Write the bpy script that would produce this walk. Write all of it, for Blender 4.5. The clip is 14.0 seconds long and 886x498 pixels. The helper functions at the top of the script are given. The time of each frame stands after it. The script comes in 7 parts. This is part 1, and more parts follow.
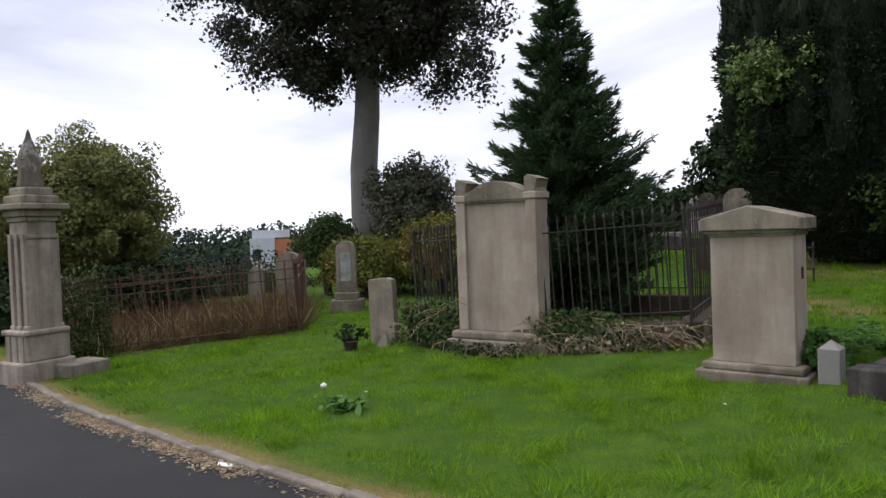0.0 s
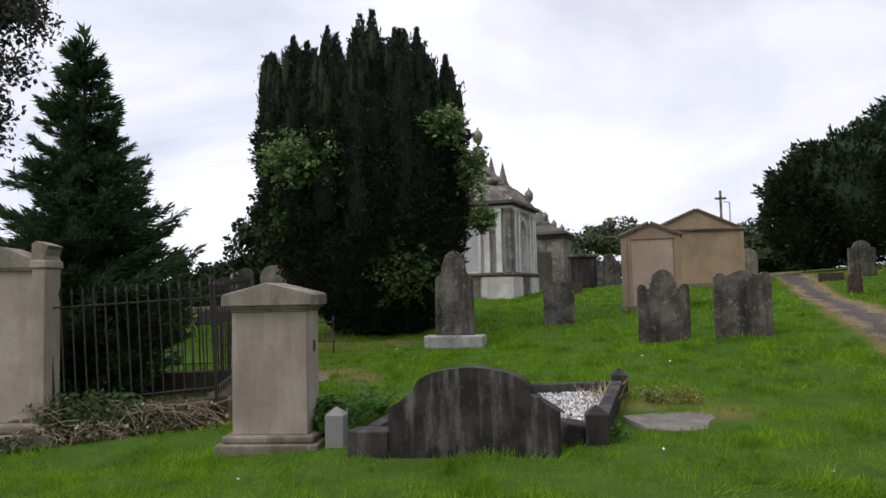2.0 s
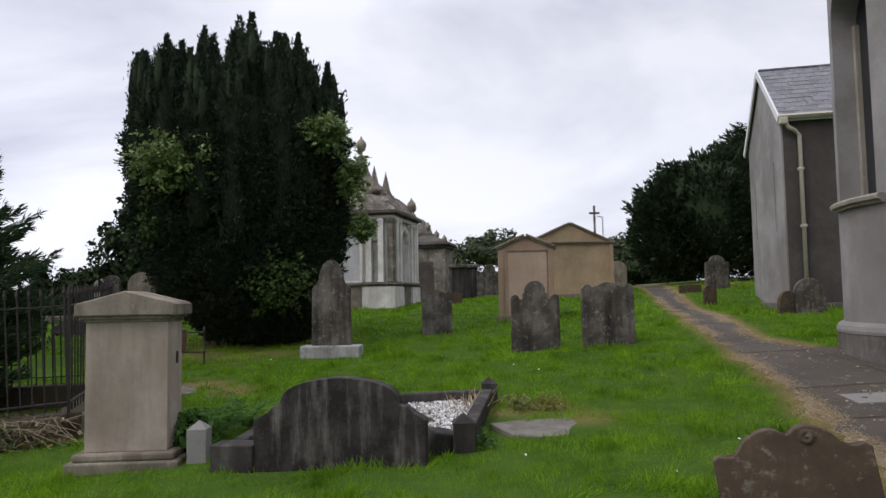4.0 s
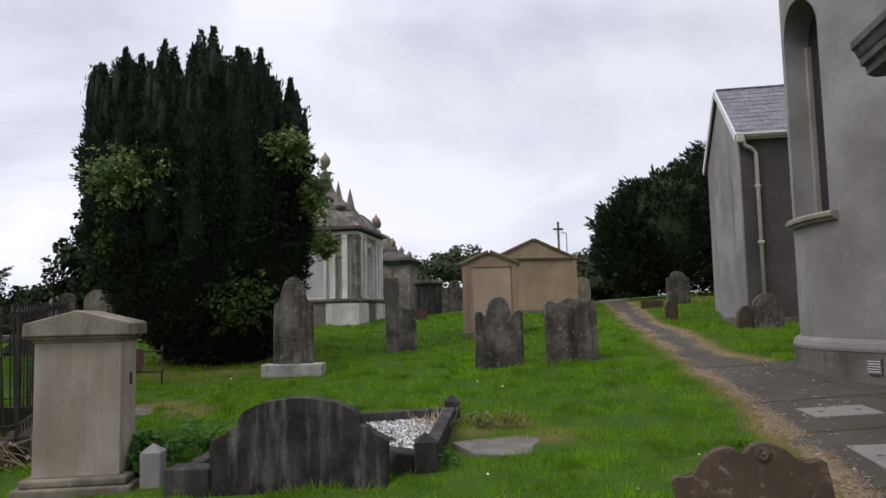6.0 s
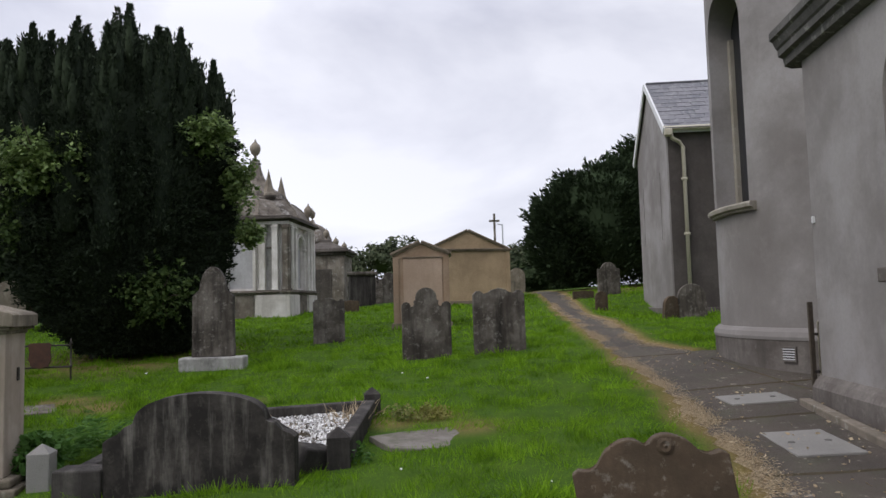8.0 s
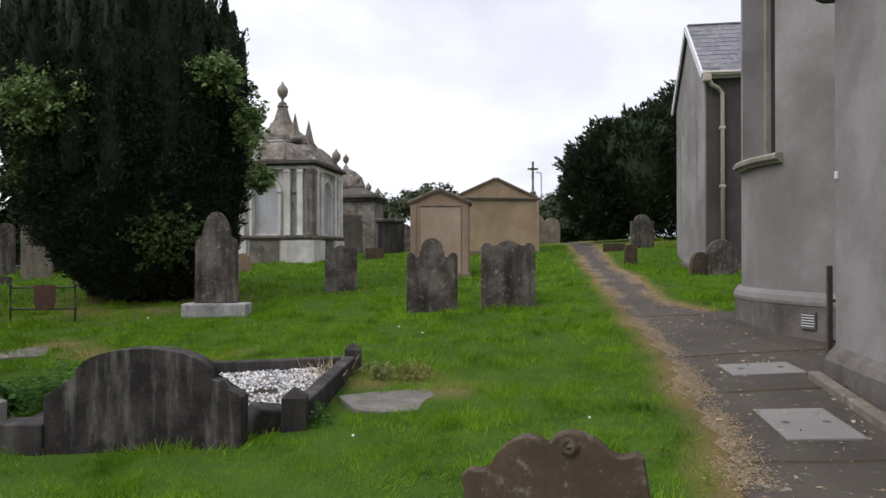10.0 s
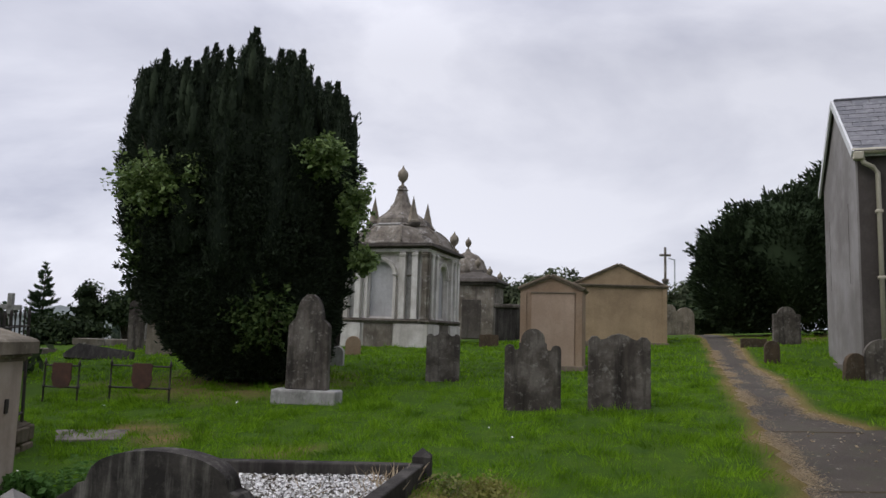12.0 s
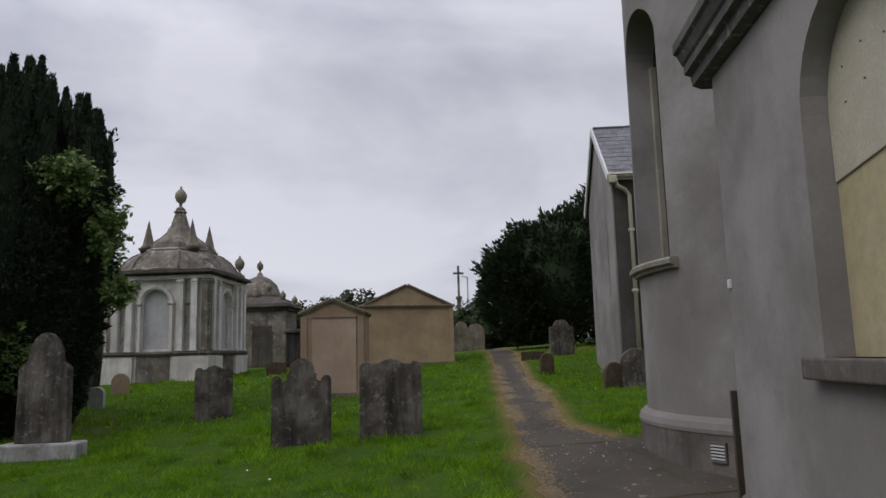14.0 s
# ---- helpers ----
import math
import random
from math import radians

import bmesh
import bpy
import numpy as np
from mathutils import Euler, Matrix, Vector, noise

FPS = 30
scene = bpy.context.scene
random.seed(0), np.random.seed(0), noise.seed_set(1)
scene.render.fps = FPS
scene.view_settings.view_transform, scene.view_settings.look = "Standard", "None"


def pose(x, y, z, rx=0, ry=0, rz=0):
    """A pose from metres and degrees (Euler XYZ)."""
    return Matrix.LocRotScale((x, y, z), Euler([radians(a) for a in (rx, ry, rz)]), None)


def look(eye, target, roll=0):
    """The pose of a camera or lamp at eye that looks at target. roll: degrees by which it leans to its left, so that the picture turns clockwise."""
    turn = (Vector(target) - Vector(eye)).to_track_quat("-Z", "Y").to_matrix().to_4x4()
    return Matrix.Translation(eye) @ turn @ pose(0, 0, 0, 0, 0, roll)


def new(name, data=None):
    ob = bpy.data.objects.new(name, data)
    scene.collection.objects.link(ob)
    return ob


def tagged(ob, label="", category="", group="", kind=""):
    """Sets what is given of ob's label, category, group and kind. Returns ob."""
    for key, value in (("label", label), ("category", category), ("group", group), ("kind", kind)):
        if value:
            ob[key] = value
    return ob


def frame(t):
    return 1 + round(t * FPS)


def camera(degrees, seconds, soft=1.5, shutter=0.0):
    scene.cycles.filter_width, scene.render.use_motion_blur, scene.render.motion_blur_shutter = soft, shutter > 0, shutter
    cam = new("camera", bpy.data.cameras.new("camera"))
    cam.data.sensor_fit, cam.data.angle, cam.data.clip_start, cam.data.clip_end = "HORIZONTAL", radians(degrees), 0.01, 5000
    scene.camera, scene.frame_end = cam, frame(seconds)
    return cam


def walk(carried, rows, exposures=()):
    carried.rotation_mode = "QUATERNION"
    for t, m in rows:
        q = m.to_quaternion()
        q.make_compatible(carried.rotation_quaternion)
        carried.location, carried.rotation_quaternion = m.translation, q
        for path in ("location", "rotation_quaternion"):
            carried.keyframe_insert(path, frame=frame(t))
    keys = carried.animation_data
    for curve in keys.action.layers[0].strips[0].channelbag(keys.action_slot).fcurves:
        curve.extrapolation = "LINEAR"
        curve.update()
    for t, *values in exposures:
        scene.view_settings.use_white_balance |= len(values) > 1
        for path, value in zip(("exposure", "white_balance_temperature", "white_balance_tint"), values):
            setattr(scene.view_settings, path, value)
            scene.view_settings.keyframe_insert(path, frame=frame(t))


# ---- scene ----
cam = camera(62.9, 14.0)
PATH = [
    (0, (-0.049, 0.368, 1.430), (-1.389, 1.852, 1.379), -2.1),
    (0.5, (0.029, 0.416, 1.408), (-1.066, 2.089, 1.413), -1.8),
    (1, (0.134, 0.425, 1.433), (-0.747, 2.22, 1.485), -1.5),
    (1.5, (0.153, 0.442, 1.433), (-0.477, 2.339, 1.485), -1.5),
    (2, (0.143, 0.433, 1.435), (-0.107, 2.413, 1.551), -1.3),
    (2.5, (0.139, 0.412, 1.443), (0.124, 2.409, 1.563), -0.9),
    (3, (0.232, 0.396, 1.441), (0.288, 2.389, 1.589), -1.7),
    (3.2, (0.241, 0.396, 1.434), (0.295, 2.389, 1.58), -1.3),
    (5.3, (0.293, 0.462, 1.449), (0.391, 2.455, 1.577), -1.1),
    (5.5, (0.29, 0.455, 1.449), (0.414, 2.447, 1.583), -1.2),
    (6, (0.298, 0.453, 1.454), (0.459, 2.439, 1.631), -1.3),
    (6.5, (0.31, 0.449, 1.459), (0.479, 2.431, 1.664), -1.1),
    (7, (0.375, 0.447, 1.428), (0.487, 2.44, 1.55), -1.2),
    (7.5, (0.506, 0.543, 1.418), (0.846, 2.508, 1.563), -1.4),
    (7.7, (0.495, 0.6, 1.422), (0.828, 2.566, 1.573), -1.5),
    (9.8, (1.144, 0.959, 1.476), (1.419, 2.94, 1.512), -0.2),
    (10, (1.194, 1.052, 1.494), (1.395, 3.041, 1.5), -0.1),
    (10.5, (1.237, 1.172, 1.512), (1.421, 3.163, 1.568), 1.5),
    (11, (1.395, 1.391, 1.471), (1.33, 3.388, 1.544), 1.7),
    (11.5, (1.608, 1.678, 1.6), (1.408, 3.653, 1.841), 1.5),
    (12, (1.7, 1.891, 1.588), (1.537, 3.871, 1.82), 1.8),
    (12.5, (1.85, 2.066, 1.639), (1.718, 4.046, 1.895), 1.1),
    (13, (2.097, 2.167, 1.689), (2.026, 4.15, 1.941), 1.3),
    (13.5, (2.241, 2.223, 1.695), (2.49, 4.19, 1.958), -0.9),
    (14, (2.246, 2.225, 1.698), (2.614, 4.17, 1.987), -1.5),
]
walk(cam, [(t, look(eye, target, roll)) for t, eye, target, roll in PATH], [(0, 0.54), (1.0, 0.67), (1.5, 0.68), (2.0, 0.42), (2.5, 0.30), (3.0, 0.24), (3.2, 0.24), (5.3, 0.42), (5.6, 0.38), (6.0, 0.24), (6.5, 0.15), (7.0, 0.22), (7.7, 0.28), (10.0, 0.46), (10.5, 0.46), (11.0, 0.41), (11.6, 0.13), (12.5, 0.02), (13.0, -0.10), (13.5, -0.22), (14.0, -0.22)])

# ---- world, sun ----
world = bpy.data.worlds.new("overcast")
scene.world = world
world.use_nodes = True
wn, wl = world.node_tree.nodes, world.node_tree.links
wn.clear()


def wnode(kind, **kw):
    n = wn.new(kind)
    for k, v in kw.items():
        n.inputs[k].default_value = v
    return n


sky = wnode("ShaderNodeTexSky")
sky.sky_type, sky.sun_disc = "NISHITA", False
sky.sun_elevation, sky.sun_rotation = radians(42), radians(250)
sky_dim = wnode("ShaderNodeVectorMath")
sky_dim.operation = "SCALE"
sky_dim.inputs["Scale"].default_value = 0.11
coord = wnode("ShaderNodeTexCoord")
stretch = wnode("ShaderNodeMapping", Scale=(1.0, 1.0, 2.6))
cloud = wnode("ShaderNodeTexNoise", Scale=1.5, Detail=7.0, Roughness=0.52, Distortion=0.35)
ramp = wn.new("ShaderNodeValToRGB")
ramp.color_ramp.elements[0].position, ramp.color_ramp.elements[0].color = 0.36, (0.425, 0.440, 0.562, 1)
ramp.color_ramp.elements[1].position, ramp.color_ramp.elements[1].color = 0.64, (0.895, 0.900, 1.0, 1)
cover = wnode("ShaderNodeMix")
cover.data_type = "RGBA"
cover.inputs["Factor"].default_value = 0.93
bg = wnode("ShaderNodeBackground", Strength=1.0)
wout = wnode("ShaderNodeOutputWorld")
wl.new(sky.outputs[0], sky_dim.inputs[0])
wl.new(coord.outputs["Generated"], stretch.inputs[0])
wl.new(stretch.outputs[0], cloud.inputs["Vector"])
wl.new(cloud.outputs["Fac"], ramp.inputs[0])
wl.new(sky_dim.outputs[0], cover.inputs["A"])
rise = wnode("ShaderNodeSeparateXYZ")
lift = wnode("ShaderNodeMapRange")
for key, value in (("From Min", 0.36), ("From Max", 1.0), ("To Min", 1.0), ("To Max", 2.2)):
    lift.inputs[key].default_value = value
deep = wnode("ShaderNodeVectorMath")
deep.operation = "SCALE"
wl.new(coord.outputs["Generated"], rise.inputs[0])
wl.new(rise.outputs["Z"], lift.inputs["Value"])
wl.new(ramp.outputs[0], deep.inputs[0])
glow = wnode("ShaderNodeMapRange")
for key, value in (("From Min", 0.02), ("From Max", 0.34), ("To Min", 1.05), ("To Max", 0.94)):
    glow.inputs[key].default_value = value
both = wnode("ShaderNodeMath")
both.operation = "MULTIPLY"
wl.new(rise.outputs["Z"], glow.inputs["Value"])
wl.new(lift.outputs[0], both.inputs[0])
wl.new(glow.outputs[0], both.inputs[1])
side = wnode("ShaderNodeMapRange")
for key, value in (("From Min", -1.0), ("From Max", 1.0), ("To Min", 1.09), ("To Max", 0.74)):
    side.inputs[key].default_value = value
lit = wnode("ShaderNodeMath")
lit.operation = "MULTIPLY"
wl.new(rise.outputs["X"], side.inputs["Value"])
wl.new(both.outputs[0], lit.inputs[0])
wl.new(side.outputs[0], lit.inputs[1])
wl.new(lit.outputs[0], deep.inputs["Scale"])
wl.new(deep.outputs[0], cover.inputs["B"])
wl.new(cover.outputs["Result"], bg.inputs["Color"])
wl.new(bg.outputs[0], wout.inputs[0])

sun = new("sun", bpy.data.lights.new("sun", "SUN"))
sun.data.energy, sun.data.angle, sun.data.color = 1.2, radians(35), (1.0, 0.97, 0.92)
sun.matrix_world = look((-30, -12, 34), (0, 0, 0))


# ---- materials ----
def nodes_of(name):
    m = bpy.data.materials.new(name)
    m.use_nodes = True
    return m, m.node_tree.nodes, m.node_tree.links, m.node_tree.nodes["Principled BSDF"]


def mix(n, l, fac, a, b, mode="MIX"):
    x = n.new("ShaderNodeMix")
    x.data_type, x.blend_type = "RGBA", mode
    for sock, v in ((x.inputs["Factor"], fac), (x.inputs["A"], a), (x.inputs["B"], b)):
        if isinstance(v, bpy.types.NodeSocket):
            l.new(v, sock)
        elif isinstance(v, tuple):
            sock.default_value = (*v, 1)
        else:
            sock.default_value = v
    return x.outputs["Result"]


def grain(n, l, scale, detail=6.0, rough=0.6, lo=0.35, hi=0.65, stretch_by=(1, 1, 1), kind="Object", seed=0.0):
    c = n.new("ShaderNodeTexCoord")
    mp = n.new("ShaderNodeMapping")
    mp.inputs["Scale"].default_value = stretch_by
    mp.inputs["Location"].default_value = (seed, seed * 1.7, seed * 0.6)
    t = n.new("ShaderNodeTexNoise")
    t.inputs["Scale"].default_value, t.inputs["Detail"].default_value, t.inputs["Roughness"].default_value = scale, detail, rough
    r = n.new("ShaderNodeMapRange")
    r.inputs["From Min"].default_value, r.inputs["From Max"].default_value = lo, hi
    if kind == "World":
        g = n.new("ShaderNodeNewGeometry")
        l.new(g.outputs["Position"], mp.inputs[0])
    else:
        l.new(c.outputs[kind], mp.inputs[0])
    l.new(mp.outputs[0], t.inputs["Vector"])
    l.new(t.outputs["Fac"], r.inputs["Value"])
    return r.outputs[0]


def bump(n, l, bsdf, height, strength, distance=0.01):
    b = n.new("ShaderNodeBump")
    b.inputs["Strength"].default_value, b.inputs["Distance"].default_value = strength, distance
    l.new(height, b.inputs["Height"])
    l.new(b.outputs[0], bsdf.inputs["Normal"])


def masonry(name, base, stain, light, stain_amount=0.6, streak=0.6, lichen=(0.55, 0.55, 0.48), lichen_amount=0.35, rough=0.9, relief=0.22, fine=60.0, size=1.0, patch=11.0, speck=0.28, run_at=(0.46, 0.68)):
    """Weathered stone or render: blotches, streaks that run down, lichen spots and grit."""
    m, n, l, b = nodes_of(name)
    big = grain(n, l, 1.6 * size, 6, 0.62, 0.42, 0.60, kind="World", seed=3.1)
    run = grain(n, l, 5.0 * size ** 0.5, 5, 0.65, run_at[0], run_at[1], (1, 1, 0.13), kind="World", seed=1.3)
    fin = grain(n, l, fine, 3, 0.7, 0.3, 0.7, kind="World")
    spot = grain(n, l, patch * size ** 0.5, 6, 0.68, 0.56, 0.68, kind="World", seed=7.7)
    grit = grain(n, l, 26.0, 4, 0.65, 0.40, 0.66, kind="World", seed=5.5)
    def times(sock, k):
        t = n.new("ShaderNodeMath")
        t.operation = "MULTIPLY"
        t.inputs[1].default_value = k
        l.new(sock, t.inputs[0])
        return t.outputs[0]
    col = mix(n, l, times(big, 0.9), base, light)
    col = mix(n, l, times(run, streak), col, stain)
    blot = grain(n, l, 0.9 * size, 6, 0.68, 0.48, 0.70, kind="World", seed=11.0)
    col = mix(n, l, times(blot, stain_amount), col, stain)
    col = mix(n, l, times(spot, lichen_amount), col, lichen)
    col = mix(n, l, times(grit, speck), col, tuple(c * 0.6 for c in base))
    col = mix(n, l, times(fin, speck * 0.55), col, tuple(c * 0.6 for c in base))
    l.new(col, b.inputs["Base Color"])
    b.inputs["Roughness"].default_value = rough
    b.inputs["Specular IOR Level"].default_value = 0.25
    bump(n, l, b, fin, relief, 0.006)
    return m


def leafage(name, dark, light, tip=None, rough=0.6, through_light=0.25, spec=0.25, patch_scale=0.9):
    """Leaves: each its own shade."""
    m, n, l, b = nodes_of(name)
    g = n.new("ShaderNodeNewGeometry")
    col = mix(n, l, g.outputs["Random Per Island"], dark, light)
    if tip:
        patch = grain(n, l, patch_scale, 4, 0.6, 0.50, 0.72, kind="World", seed=4.2)
        col = mix(n, l, patch, col, tip)
    l.new(col, b.inputs["Base Color"])
    b.inputs["Roughness"].default_value = rough
    b.inputs["Specular IOR Level"].default_value = spec
    if through_light > 0:
        tr = n.new("ShaderNodeBsdfTranslucent")
        l.new(col, tr.inputs["Color"])
        ms = n.new("ShaderNodeMixShader")
        ms.inputs[0].default_value = through_light
        out = n["Material Output"]
        l.new(b.outputs[0], ms.inputs[1])
        l.new(tr.outputs[0], ms.inputs[2])
        l.new(ms.outputs[0], out.inputs["Surface"])
    return m


def turf():
    """The sheet under the blades: green, mossy and bare patches, straw where the mask "worn" says."""
    m, n, l, b = nodes_of("turf")
    big = grain(n, l, 0.55, 5, 0.6, 0.35, 0.65, kind="World")
    mid = grain(n, l, 4.0, 5, 0.65, 0.35, 0.68, kind="World", seed=2.0)
    fin = grain(n, l, 45.0, 3, 0.7, 0.3, 0.7, kind="World")
    col = mix(n, l, big, (0.080, 0.145, 0.012), (0.125, 0.210, 0.018))
    col = mix(n, l, mid, col, (0.052, 0.110, 0.018))
    col = mix(n, l, fin, col, (0.045, 0.085, 0.018))
    a = n.new("ShaderNodeAttribute")
    a.attribute_name = "worn"
    straw = mix(n, l, fin, (0.30, 0.21, 0.10), (0.16, 0.12, 0.05))
    col = mix(n, l, a.outputs["Fac"], col, straw)
    f = n.new("ShaderNodeAttribute")
    f.attribute_name = "far"
    col = mix(n, l, f.outputs["Fac"], col, (0.05, 0.085, 0.035))
    l.new(col, b.inputs["Base Color"])
    b.inputs["Roughness"].default_value = 0.95
    b.inputs["Specular IOR Level"].default_value = 0.03
    bump(n, l, b, fin, 0.8, 0.02)
    return m


def paving(name, base, dark, light, moss=(0.07, 0.09, 0.04), moss_amount=0.3, chips=0.3):
    m, n, l, b = nodes_of(name)
    big = grain(n, l, 0.8, 6, 0.65, 0.4, 0.68, kind="World")
    mid = grain(n, l, 3.5, 6, 0.7, 0.48, 0.7, kind="World", seed=5.0)
    fin = grain(n, l, 110.0, 2, 0.7, 0.35, 0.65, kind="World")
    spot = grain(n, l, 9.0, 5, 0.7, 0.62, 0.68, kind="World", seed=9.0)
    col = mix(n, l, big, base, dark)
    for fac, k, to in ((mid, moss_amount, moss), (fin, 0.35, light), (spot, chips, (0.34, 0.31, 0.25))):
        t = n.new("ShaderNodeMath")
        t.operation = "MULTIPLY"
        t.inputs[1].default_value = k
        l.new(fac, t.inputs[0])
        col = mix(n, l, t.outputs[0], col, to)
    l.new(col, b.inputs["Base Color"])
    b.inputs["Roughness"].default_value = 0.85
    b.inputs["Specular IOR Level"].default_value = 0.25
    bump(n, l, b, fin, 0.5, 0.006)
    return m


def plain(name, a, c, scale=8.0, rough=0.7, metal=0.0, relief=0.3):
    m, n, l, b = nodes_of(name)
    f = grain(n, l, scale, 5, 0.65, 0.38, 0.66, kind="World")
    g = grain(n, l, scale * 9, 3, 0.7, 0.35, 0.7, kind="World", seed=2.2)
    col = mix(n, l, f, a, c)
    col = mix(n, l, g, col, tuple(0.5 * (x + y) * 0.8 for x, y in zip(a, c)))
    l.new(col, b.inputs["Base Color"])
    b.inputs["Roughness"].default_value, b.inputs["Metallic"].default_value = rough, metal
    bump(n, l, b, g, relief, 0.004)
    return m


def slate():
    m, n, l, b = nodes_of("slate")
    o = n.new("ShaderNodeObjectInfo")
    col = mix(n, l, o.outputs["Random"], (0.080, 0.080, 0.092), (0.150, 0.145, 0.155))
    f = grain(n, l, 7.0, 5, 0.65, 0.5, 0.72, kind="World")
    col = mix(n, l, f, col, (0.22, 0.22, 0.22))
    l.new(col, b.inputs["Base Color"])
    b.inputs["Roughness"].default_value = 0.55
    return m


